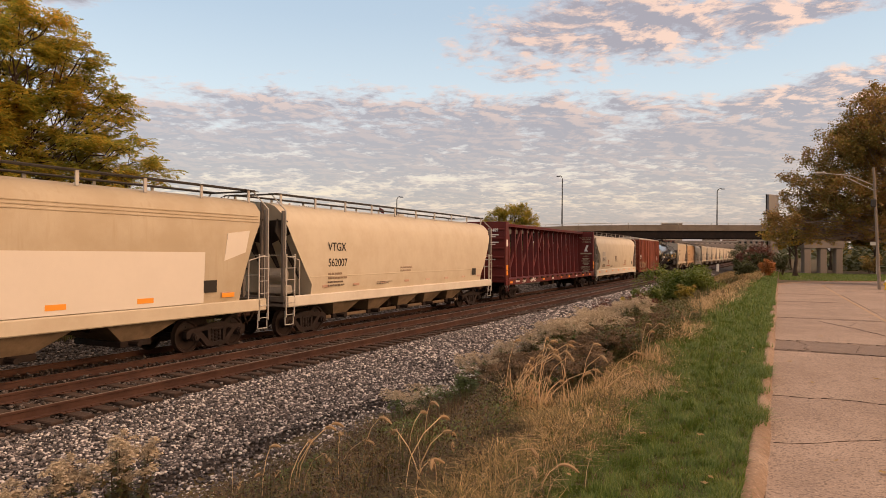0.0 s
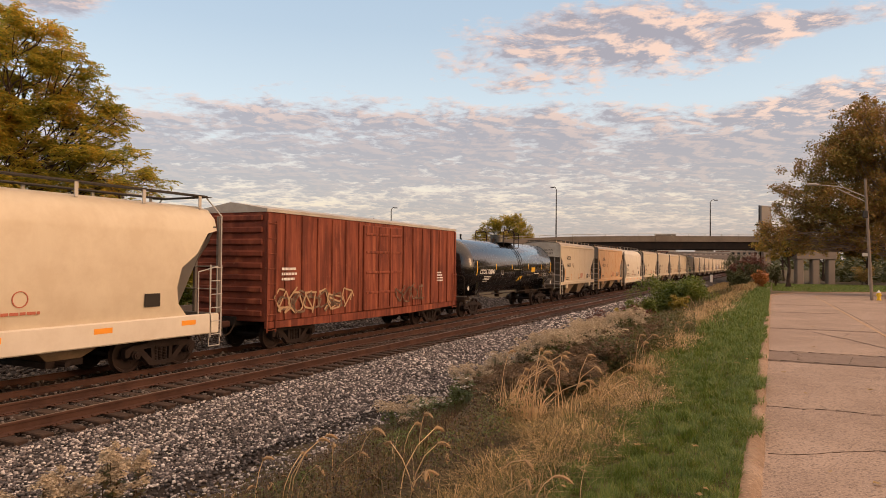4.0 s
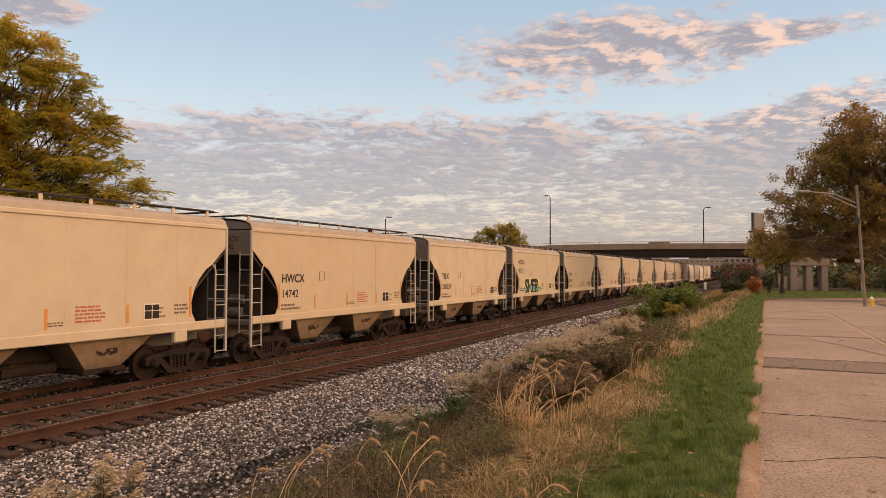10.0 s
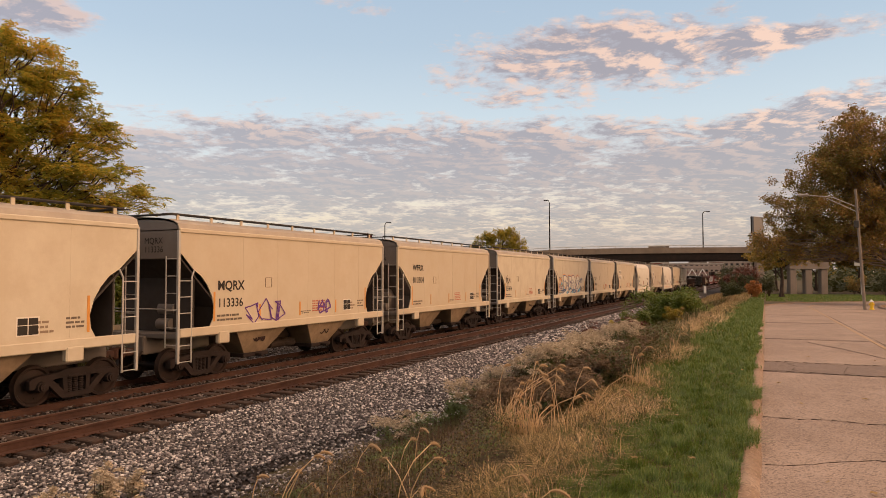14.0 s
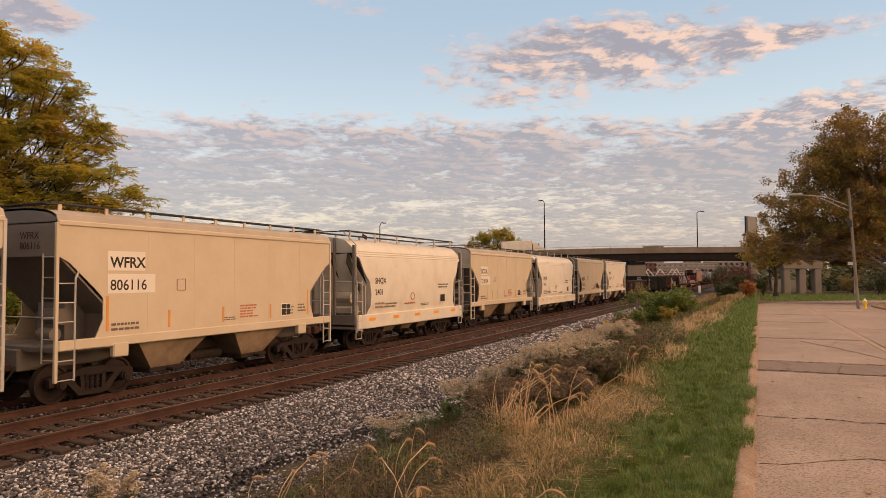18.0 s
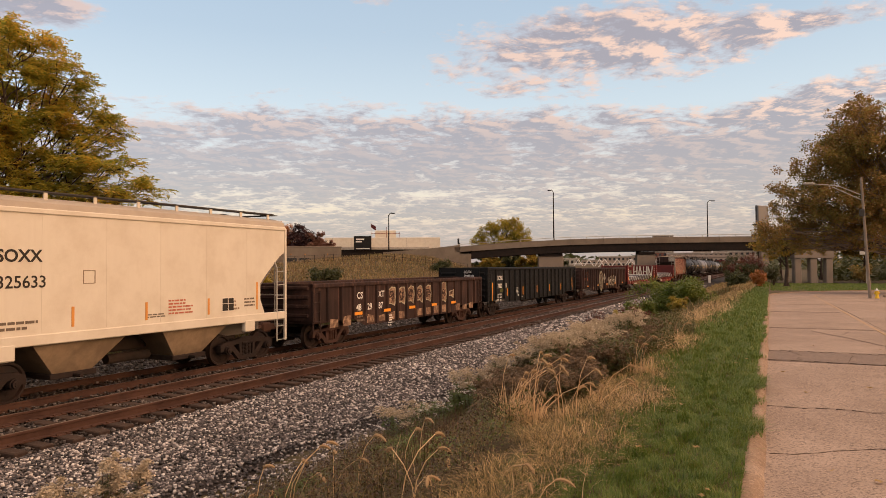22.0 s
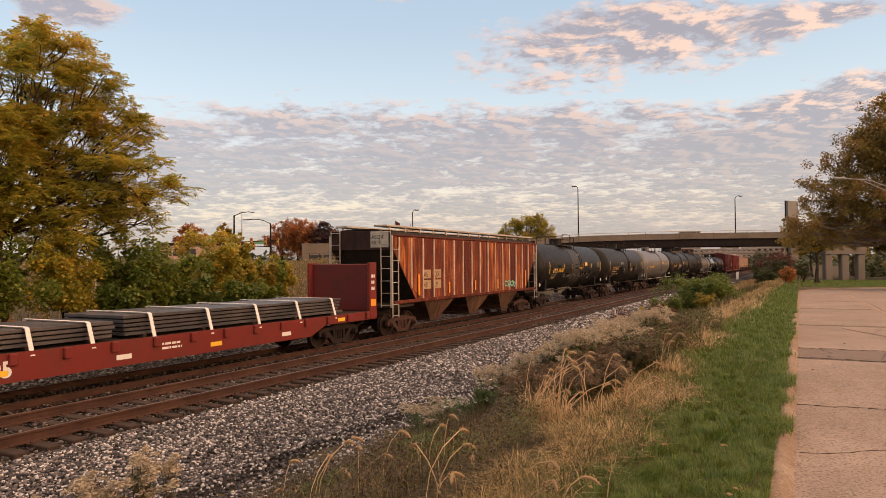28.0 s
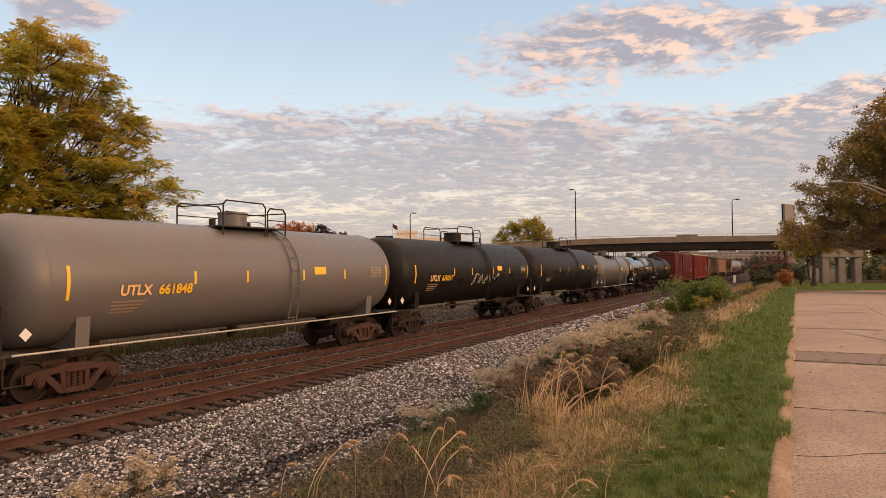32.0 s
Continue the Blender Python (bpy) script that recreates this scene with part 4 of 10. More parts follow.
        for side in (-1, 1):
            # rungs between the corner post and a cranked rail
            rail_y = y - end * 0.45
            rungs = Shape().path([(side * (hx + 0.02), rail_y, 0.58), (side * (hx + 0.02), rail_y, 2.92), (side * (hx + 0.01), rail_y - end * 0.10, 3.12)], 0.024, 6)
            for j in range(6):
                rungs.rod((side * (hx + 0.02), y, 0.62 + 0.44 * j), (side * (hx + 0.02), rail_y, 0.62 + 0.44 * j), 0.014, 6)
            part("ladder", rungs, M["galv"], car)
            end_ladder(car, y + end * 0.02, side * hx if side > 0 else -hx + 0.45, 1.0, 3.5)
            part("corner_post", Shape().worn(side * hx - 0.05, side * hx + 0.03, y - 0.04, y + 0.04, 0.58, eave, 0.01), M["galv"] if style == "arch" else mat, car)
            part("jacking_pad", Shape().worn(side * hx - 0.12, side * hx + 0.05, min(y - end * 1.5, y - end * 1.95), max(y - end * 1.5, y - end * 1.95), 1.0, 1.36, 0.03), mat, car)
        part("handrail", Shape().path([(hx, y + end * 0.06, 2.05), (-hx, y + end * 0.06, 2.05)], 0.016), M["galv"], car)
        truck(car, end * (hy - 1.32))
        coupler(car, y + end * 0.05, end)
    part("brake_cylinder", Shape().rod((0.7, -hy + 0.75, 2.02), (0.1, -hy + 0.75, 2.02), 0.2, 14).rod((0.15, -hy + 0.6, 1.6), (0.65, -hy + 0.6, 1.6), 0.16, 12), M["grey_paint"], car)
    part("brake_rigging", Shape().rod((0.0, -hy + 2.6, 0.62), (0.0, hy - 2.6, 0.62), 0.04, 6).worn(-0.28, 0.28, -1.0, 1.0, 0.75, 1.2, 0.05).rod((0.5, -0.5, 0.62), (0.5, 0.8, 0.62), 0.13, 10), M["under"], car)
    for k in (-1, 1):
        yc = k * 1.78
        bay = Shape()
        bay.sweep([[(-1.36, yc - 1.36, 1.46), (1.36, yc - 1.36, 1.46), (1.36, yc + 1.36, 1.46), (-1.36, yc + 1.36, 1.46)],
                   [(-1.33, yc - 1.24, 1.3), (1.33, yc - 1.24, 1.3), (1.33, yc + 1.24, 1.3), (-1.33, yc + 1.24, 1.3)],
                   [(-0.98, yc - 0.5, 0.52), (0.98, yc - 0.5, 0.52), (0.98, yc + 0.5, 0.52), (-0.98, yc + 0.5, 0.52)]])
        b = part("hopper_bay", bay, M["bay"], car)
        part("outlet_gate", Shape().worn(-1.05, 1.05, yc - 0.6, yc + 0.6, 0.40, 0.53, 0.02).rod((1.05, yc, 0.45), (1.3, yc, 0.45), 0.05, 8), M["truck"], b, "worn steel outlet gate")
        if style == "arch":
            scribble(car, 1.19, yc - 0.3, 0.86, 0.55, 0.22, M["brown"], rng, 2, 0.022, "stencil_mark")
    running_boards(car, hy - 0.1, 4.70, 0.92, 4.25, mat)
    # lettering and marks
    if name_lines:
        ink = M["ink_faint"] if faint else M["ink"]
        y0 = -hy + 1.12 if name_lines[1] == "493711" else -hy + {"AOKX": 1.69, "WFRX": 1.4, "SOXX": 1.54, "SHQX": 1.42}.get(name_lines[0], 1.46)
        if patches:
            for row in (0, 1):
                part("name_patch", Shape().worn(hx - 0.002, hx + 0.006, y0 - 0.07, y0 + (1.05 if row == 0 else 1.38), mark_z - 0.08 - row * 0.56, mark_z + 0.40 - row * 0.56, 0.002), M["patch"], car, "pale repainted name patch")
        text_on(car, name_lines[0], hx + 0.008, y0, mark_z, 0.385 if style == "arch" else (0.41 if name_lines[0] == "AOKX" else 0.37), ink, bold=0.009)
        text_on(car, name_lines[1], hx + 0.008, y0, mark_z - (0.5 if style == "arch" else 0.56), 0.36 if style == "arch" else (0.40 if name_lines[0] == "AOKX" else 0.37), ink, bold=0.004)
        text_end = Matrix(((1, 0, 0, 0.2), (0, 0, -1, -hy - 0.008), (0, 1, 0, 3.85), (0, 0, 0, 1)))
        part("end_lettering", letters(name_lines[0] + "\n" + name_lines[1], 0.24, M["ink"], "LEFT"), None, car, at=text_end)
    bars_on(car, hx + 0.006, -hy + 1.45, 1.86, 1.05, 0.24, 2, M["ink_soft"], rng)
    bars_on(car, hx + 0.006, -0.1, 1.78, 0.6, 0.12, 2, M["ink_soft"], rng)
    bars_on(car, hx + 0.006, hy - 1.95, 2.05, 0.5, 0.3, 3, M["ink_soft"], rng)
    bars_on(car, hx + 0.006, -0.6 + 1.2, 2.12, 0.85, 0.42, 5, M["ink_red"], rng)
    bars_on(car, hx + 0.006, 2.6, 2.0, 0.8, 0.32, 3, M["ink_faint"], rng)
    part("test_box", Shape().path([(hx + 0.004, -1.9, 2.6), (hx + 0.004, -1.9, 2.9), (hx + 0.004, -1.6, 2.9), (hx + 0.004, -1.6, 2.6), (hx + 0.004, -1.9, 2.6)], 0.012, 4), M["ink_faint"], car)
    mark(car, hx + 0.004, -hy + 8.0, 1.66, 0.52, 0.42, M["patch"], "stencil_frame")
    mark(car, hx + 0.007, -hy + 8.03, 1.69, 0.46, 0.36, M["ink"], "consolidated_stencil")
    part("stencil_rule", Shape().box(hx + 0.0112, hx + 0.013, -hy + 8.03, -hy + 8.49, 1.89, 1.905).box(hx + 0.0112, hx + 0.0135, -hy + 8.25, -hy + 8.27, 1.69, 2.05), M["patch"], car)
    if seams == "orange":
        for k, y in enumerate((-hy + 1.3, -2.2, -0.15, 2.0, hy - 1.42)):
            mark(car, hx + 0.006, y, 1.62 if k not in (0, 4) else 1.65, 0.075, 0.46 if k not in (0, 4) else 0.85, M["orange_old"])
    else:
        for k in range(6):
            mark(car, hx + 0.042, -hy + 0.9 + k * (length - 2.2) / 5, 1.30, 0.42, 0.11, M["orange"])
    for fn in extras:
        fn(car, rng)
    train.append((car, u0 + hy))
    return car


def under_gear(car, hy, mat="under"):
    part("centre_sill", Shape().worn(-0.3, 0.3, -hy - 0.05, hy + 0.05, 0.80, 1.12, 0.03), M[mat], car)
    part("brake_gear", Shape().rod((0.5, -0.9, 0.68), (0.5, 0.3, 0.68), 0.16, 12).rod((0.2, 0.3, 0.68), (0.2, 2.4, 0.68), 0.03, 6).rod((0.2, -3.4, 0.68), (0.2, -0.9, 0.68), 0.03, 6).worn(0.35, 0.7, 1.1, 1.5, 0.55, 0.85, 0.04), M["under"], car)


def long_hopper(u0, length, body, lines, rng, style="round", marks_orange=True, mark_y=1.6, mark_z=2.55, patch=False, bays=4):
    """A long covered hopper for light grain or pellets: tall sides, rounded shoulders, sloping ends, open end platforms."""
    hy, hx, mat = length / 2, 1.52, M[body]
    car = thing("covered_hopper_car", f"{body.replace('_', ' ')} covered hopper car with a deep white sill" if length < 12 else f"{body.replace('_', ' ')} long four-bay covered hopper car", "freight car", group="freight cars of the train")
    sill0, sill1 = (0.86 if style == "stepped" else 1.06), 1.42
    prof = [(0.0, 4.55), (0.6, 4.5), (1.0, 4.38), (1.3, 4.1), (1.45, 3.7), (1.5, 3.1), (1.52, 2.3), (1.5, 1.75), (1.44, 1.4)]
    if style == "stepped":
        prof = [(0.0, 4.55), (0.6, 4.5), (1.0, 4.38), (1.3, 4.1), (1.43, 3.78), (1.45, 3.68), (1.5, 3.1), (1.515, 2.72), (1.52, 2.2), (1.5, 1.75), (1.44, 1.4)]
    sec = prof + [(-x, z) for x, z in reversed(prof[1:])]
    if style == "round":
        cuts = [0.0, 0.02, 0.05, 0.15, 0.35, 0.7, 1.05, 1.2, 1.2]
    elif style == "stepped":
        cuts = [c * (0.82 if length < 12 else 1.15) for c in (0.0, 0.0, 0.03, 0.06, 0.10, 0.42, 0.80, 1.28, 1.42, 1.36, 1.05)]
    else:
        cuts = [0.0, 0.0, 0.02, 0.06, 0.16, 0.48, 1.0, 1.42, 1.42]
    cut = cuts + list(reversed(cuts[1:]))
    rings = []
    for end in (-1, 1):
        ring_in = [(x, end * (hy - c), z) for (x, z), c in zip(sec, cut)]
        rings.append(ring_in)
    part("body", Shape().sweep(rings), mat, car)
    for k in range(3 if style == "round" or length < 12 else 0):
        z = 3.78 + k * 0.09
        x = float(np.interp(z, [3.7, 4.1], [1.45, 1.3])) + 0.012
        for side in (-1, 1):
            part("shoulder_rib", Shape().worn(side * x - 0.02, side * x + 0.015, -hy + 0.35, hy - 0.35, z - 0.02, z + 0.02, 0.008), mat, car)
    for side in (-1, 1):
        part("side_sill", Shape().worn(side * 1.5 - 0.12, side * 1.5 + 0.06, -hy + 0.1, hy - 0.1, sill0, sill1, 0.03), M["cream" if patch else "white"], car)
    for end in (-1, 1):
        y = end * hy
        part("end_frame", Shape().worn(-1.45, 1.45, min(y, y - end * 0.12), max(y, y - end * 0.12), sill0, sill1, 0.02).worn(-0.55, -0.45, y - 0.05, y + 0.05, sill1, 4.5, 0.01).worn(0.45, 0.55, y - 0.05, y + 0.05, sill1, 4.5, 0.01).worn(-1.45, -1.35, y - 0.05, y + 0.05, sill1, 4.2, 0.01).worn(1.35, 1.45, y - 0.05, y + 0.05, sill1, 4.2, 0.01), M["grey_paint"], car)
        part("end_platform", Shape().worn(-1.45, 1.45, min(y, y - end * 1.6), max(y, y - end * 1.6), sill0 + 0.1, sill0 + 0.2, 0.02), M["grey_paint"], car)
        # slope sheet and gussets carry the recess shade in their colour
        part("slope_sheet", Shape().add([(-1.4, y - end * 0.1, 3.9), (1.4, y - end * 0.1, 3.9), (1.35, y - end * 1.9, 1.5), (-1.35, y - end * 1.9, 1.5), (-1.4, y - end * 0.2, 3.9), (1.4, y - end * 0.2, 3.9), (1.35, y - end * 2.0, 1.5), (-1.35, y - end * 2.0, 1.5)], [(0, 1, 2, 3), (7, 6, 5, 4), (0, 4, 5, 1), (2, 6, 7, 3), (1, 5, 6, 2), (0, 3, 7, 4)]), M["end_shaded"], car)
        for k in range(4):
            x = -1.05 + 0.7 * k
            part("end_gusset", Shape().plate([(y - end * 0.12, 3.95), (y - end * 1.75, 1.75), (y - end * 1.45, 1.75), (y - end * 0.02, 3.5)] if style != "round" else [(y - end * 0.12, 3.95), (y - end * 1.5, 2.1), (y - end * 1.3, 2.1), (y - end * 0.02, 3.6)], "x", x - 0.03, x + 0.03), M["end_shaded"], car)
        part("platform_railing", Shape().path([(1.42, y - end * 0.06, sill1), (1.42, y - end * 0.06, 2.75), (0.5, y - end * 0.06, 2.75)], 0.02).path([(1.42, y - end * 0.06, 2.1), (-1.42, y - end * 0.06, 2.1)], 0.016).path([(1.44, y - end * 0.06, 2.75), (1.44, y - end * 0.8, 2.6), (1.44, y - end * 0.8, sill1)], 0.018), M["galv"], car)
        for side in (-1, 1):
            a = min(y, y - end * 0.45)
            ladder(car, side * 1.54, a, 0.75, 2.8, 0.42, 6)
            part("grab_rail", Shape().path([(side * 1.5, y, 2.8), (side * 1.5, y, 4.2), (side * 0.9, y, 4.75)], 0.02), M["galv"], car)
            part("step", Shape().path([(side * 1.5, a, 0.95), (side * 1.5, a, 0.5), (side * 1.5, a + 0.42, 0.5), (side * 1.5, a + 0.42, 0.95)], 0.018), M["galv"], car)
        truck(car, end * (hy - 1.7))
        coupler(car, y + end * 0.05, end)
    part("brake_cylinder", Shape().rod((0.9, -hy + 0.7, 2.1), (0.2, -hy + 0.7, 2.1), 0.22, 14).worn(0.2, 1.1, -hy + 0.35, -hy + 0.9, 1.45, 1.75, 0.05), M["pale_grey"], car)
    under_gear(car, hy)
    span = length - 5.6
    for k in range(bays):
        yc = -span / 2 + span * (k + 0.5) / bays
        w = span / bays / 2 - 0.03
        b = part("hopper_bay", Shape().sweep([[(-1.4, yc - w, 1.3), (1.4, yc - w, 1.3), (1.4, yc + w, 1.3), (-1.4, yc + w, 1.3)],
                                              [(-0.85, yc - 0.42, 0.55), (0.85, yc - 0.42, 0.55), (0.85, yc + 0.42, 0.55), (-0.85, yc + 0.42, 0.55)]]), M["bay"], car)
        part("outlet_gate", Shape().worn(-0.9, 0.9, yc - 0.48, yc + 0.48, 0.40, 0.56, 0.02).rod((0.9, yc - 0.2, 0.5), (1.25, yc - 0.2, 0.5), 0.07, 8), M["truck"], b, "worn steel outlet gate")
    if style == "angle":
        # a crease low on the side, and the tubes that empty the bays by air
        for side in (-1, 1):
            part("belly_crease", Shape().worn(side * 1.512 - 0.015, side * 1.512 + 0.012, -hy + 1.3, hy - 1.3, 2.0, 2.03, 0.006), mat, car)
        for x in (0.75,):
            part("discharge_tube", Shape().rod((x, -span / 2, 0.46), (x, span / 2, 0.46), 0.07, 10), M["bay"], car, "dusty brown discharge tube")
    running_boards(car, hy - 0.1, 4.80, 0.85, 4.4, M["galv"], 1.9)
    if lines:
        if style == "stepped" and length > 12:
            for row in (0, 1):
                mark(car, 1.522, -hy + mark_y - 0.08, mark_z - 0.08 - 0.47 * row, 1.1 if row == 0 else 1.5, 0.42, M["pale_grey"], "name_patch")
        text_on(car, lines[0], 1.524, -hy + mark_y, mark_z, 0.34 if style == "stepped" else 0.42, M["ink"], bold=0.004)
        text_on(car, lines[1], 1.526, -hy + mark_y, mark_z - 0.47 if style == "stepped" else mark_z - 0.56, 0.34 if style == "stepped" else 0.40, M["ink"], bold=0.004)
        bars_on(car, 1.525, -hy + mark_y, mark_z - 0.75, 1.2, 0.3, 2, M["ink_faint"], rng)
    bars_on(car, 1.525, -hy + 7.5, 2.62 if style != "angle" else 2.3, 1.2, 0.55 if style == "stepped" and length > 12 else 0.26, 6 if style == "stepped" and length > 12 else 2, M["ink_soft" if style != "angle" else "ink_faint"], rng)
    bars_on(car, 1.53, -hy + 2.3, 1.86, 1.1, 0.24, 2, M["ink_soft"], rng)
    bars_on(car, 1.53, -hy + 5.6, 1.72, 1.2, 0.12, 2, M["ink_soft"], rng)
    for yy in (-hy + 4.0, -hy + 11.6)[:{"stepped": 1 if length < 12 else 2}.get(style, 0)]:
        bars_on(car, 1.53, yy, 1.82, 1.5, 0.13, 1, M["ink_red"], rng)
        part("round_mark", Shape().path([(1.528, yy + 0.8 + 0.17 * math.cos(a), 2.06 + 0.17 * math.sin(a)) for a in np.linspace(0, math.tau, 17)], 0.014, 4), M["ink_red"], car)
    mark(car, 1.53, hy - 2.7, 1.72, 0.5, 0.34, M["ink"], "consolidated_stencil")
    if marks_orange and not patch:
        n = max(5, round(length / 2.6))
        for k in range(n):
            mark(car, 1.565, -hy + 0.9 + k * (length - 2.4) / (n - 1), 1.16, 0.5, 0.13, M["orange"])
    else:
        for k in range(8):
            mark(car, 1.515, -hy + 2.0 + k * (length - 4.0) / 7, 1.62, 0.4, 0.09, M["rust_pale"], "worn_marker")
    if patch:
        part("paint_patch", Shape().plate([(-hy + 3.0, 1.44), (hy - 2.7, 1.44), (hy - 2.65, 2.85), (-hy + 3.0, 2.9)], "x", 1.51, 1.527), M["patch"], car, "pale repainted patch")
        part("paint_patch", Shape().plate([(hy - 1.9, 2.6), (hy - 1.02, 2.85), (hy - 0.85, 3.5), (hy - 1.75, 3.4)], "x", 1.48, 1.515), M["patch"], car, "pale repainted patch")
        for yy in (hy - 2.0, hy - 4.9, hy - 7.3, hy - 9.9):
            mark(car, 1.532, yy, 1.55, 0.5, 0.13, M["orange"], "yellow_reflector")
    train.append((car, u0 + hy))
    return car


def centerbeam_car(u0, length, rng):
    """An empty maroon centre-beam flat car: tall end bulkheads and a trussed middle wall."""
    hy, mat = length / 2, M["maroon"]
    car = thing("centerbeam_flat_car", "empty maroon centre-beam flat car with trussed middle wall", "freight car", group="freight cars of the train")
    part("deck", Shape().worn(-1.42, 1.42, -hy, hy, 1.12, 1.26, 0.02), mat, car)
    for side in (-1, 1):
        part("side_sill", Shape().worn(side * 1.45 - 0.08, side * 1.45 + 0.03, -hy + 0.02, hy - 0.02, 0.95, 1.32, 0.02), mat, car)
        part("top_chord", Shape().worn(min(side * 0.003, side * 0.52), max(side * 0.003, side * 0.52), -hy + 0.16, hy - 0.16, 4.62, 4.71, 0.015).worn(side * 0.47 - 0.03, side * 0.47 + 0.03, -hy + 0.16, hy - 0.16, 4.52, 4.62, 0.01), mat, car)
    n = 17
    for k in range(n + 1):
        y = -10.2 + 1.195 * k
        part("upright", Shape().sweep([[(-w, y - v, z), (w, y - v, z), (w, y + v, z), (-w, y + v, z)] for z, w, v in ((1.26, 0.24, 0.10), (4.36, 0.12, 0.075), (4.61, 0.30, 0.075))]), mat, car)
        if k in (1, 3, 5, 7, 8, 10, 12, 14):
            # braces lean one way in the first half and the other way in the second; they cross in the middle
            a, b = (y, y + 2.39) if k < 8 else (y + 2.39, y)
            d = Vector((b - a, 3.1)).normalized()
            q = Vector((-d.y, d.x)) * 0.08
            x0 = 0.05 if k < 8 else -0.05
            part("diagonal", Shape().plate([(a + q.x, 1.39 + q.y), (b + q.x, 4.46 + q.y), (b - q.x, 4.46 - q.y), (a - q.x, 1.39 - q.y)], "x", x0 - 0.045, x0 + 0.045), mat, car)
    for end in (-1, 1):
        y = end * hy
        bh = part("bulkhead", Shape().worn(-1.45, 1.45, min(y, y - end * 0.14), max(y, y - end * 0.14), 1.26, 4.71, 0.02), mat, car)
        for k in range(6):
            z = 1.5 + k * 0.55
            part("bulkhead_rib", Shape().worn(-1.36, 1.36, min(y, y + end * 0.07), max(y, y + end * 0.07), z - 0.06, z + 0.06, 0.02), mat, bh)
        for side in (-1, 1):
            part("bulkhead_post", Shape().worn(side * 1.45 - 0.09, side * 1.45 + 0.02, min(y + end * 0.05, y - end * 0.42), max(y + end * 0.05, y - end * 0.42), 1.26, 4.71, 0.02), mat, bh)
        mark(car, 1.475, min(y - end * 0.05, y - end * 0.36), 1.55, 0.3, 0.62, M["orange"], "marker_board")
        truck(car, end * (hy - 2.2))
        coupler(car, y + end * 0.05, end)
        ladder(car, 1.48, min(y, y - end * 0.42), 0.6, 1.9, 0.4, 3, mat)
    for row, (za, hh) in enumerate(((3.95, 0.2), (3.5, 0.24), (2.6, 0.2))):
        part("end_stencil", Shape().box(-0.2, 1.0, -hy - 0.012, -hy - 0.004, za - 0.05, za + 0.02).box(-0.2, 0.8, -hy - 0.012, -hy - 0.004, za - 0.16, za - 0.10), M["ink_white"], car)
    part("end_lettering", letters("29489", 0.26, M["ink_white"], "LEFT", 0.004), None, car, at=Matrix(((1, 0, 0, 0.35), (0, 0, -1, -hy - 0.075), (0, 1, 0, 4.12), (0, 0, 0, 1))))
    part("post_plate", Shape().worn(1.468, 1.476, -hy + 0.05, -hy + 0.3, 3.25, 3.65, 0.01), M["ink_white"], car)
    text_on(car, "29489", 1.485, -hy + 2.9, 1.02, 0.26, M["ink_white"], bold=0.008)
    bars_on(car, 1.485, -hy + 1.7, 1.28, 0.9, 0.26, 1, M["ink_white"], rng)
    scribble(car, 1.486, -hy + 4.45, 1.0, 1.0, 0.28, M["ink_white"], rng, 3, 0.025)
    # white notices on the inner face of the far bulkhead, one beside each side of the middle wall
    yf = hy - 0.148
    for xm in (-0.82, 0.82):
        for words, z, size in (("LOADING & UNLOADING", 4.16, 0.105), ("INSTRUCTIONS", 4.0, 0.105), ("WARNING", 3.78, 0.16), ("SAFETY", 2.55, 0.14)):
            part("lettering", letters(words, size, M["faded_white"], "CENTER", 0.002), None, car, f"stencilled letters {words.lower()}", at=Matrix(((1, 0, 0, xm), (0, 0, -1, yf), (0, 1, 0, z), (0, 0, 0, 1))))
        part("white_emblem", Shape().plate([(xm - 0.16, 3.02), (xm + 0.16, 3.02), (xm + 0.06, 3.2), (xm + 0.2, 3.55), (xm + 0.04, 3.58), (xm - 0.1, 3.28)], "y", yf - 0.004, yf + 0.002), M["ink_white"], car, "plain white emblem")
        part("white_patch", Shape().box(xm - 0.5, xm + 0.5, yf - 0.003, yf + 0.002, 2.78, 2.9), M["faded_white"], car)
        small = Shape()
        for k in range(12):
            w = rng.uniform(0.15, 0.45)
            z = 2.42 - k * 0.1 if k != 6 else 1.2
            small.box(xm - w, xm + w * 0.8, yf - 0.003, yf + 0.002, z - 0.045, z)
        tagged(part("stencil", small, M["faded_white"], car), kind="stuff")
    for k in (0, 3, 4, 5, 6, 7, 8, 9):
        mark(car, 1.485, -hy + 0.7 + k * (length - 2.4) / 9, 1.05, 0.42, 0.12, M["ink_white"] if k in (4, 7) else M["orange"])
    for k in range(1, n):
        y = -10.2 + 1.195 * k + 0.35
        part("strap_winch", Shape().worn(1.40, 1.56, y - 0.13, y + 0.13, 1.19, 1.31, 0.02).rod((1.52, y - 0.2, 1.24), (1.52, y + 0.2, 1.24), 0.035, 8), M["under"], car)
    under_gear(car, hy)
    train.append((car, u0 + hy))


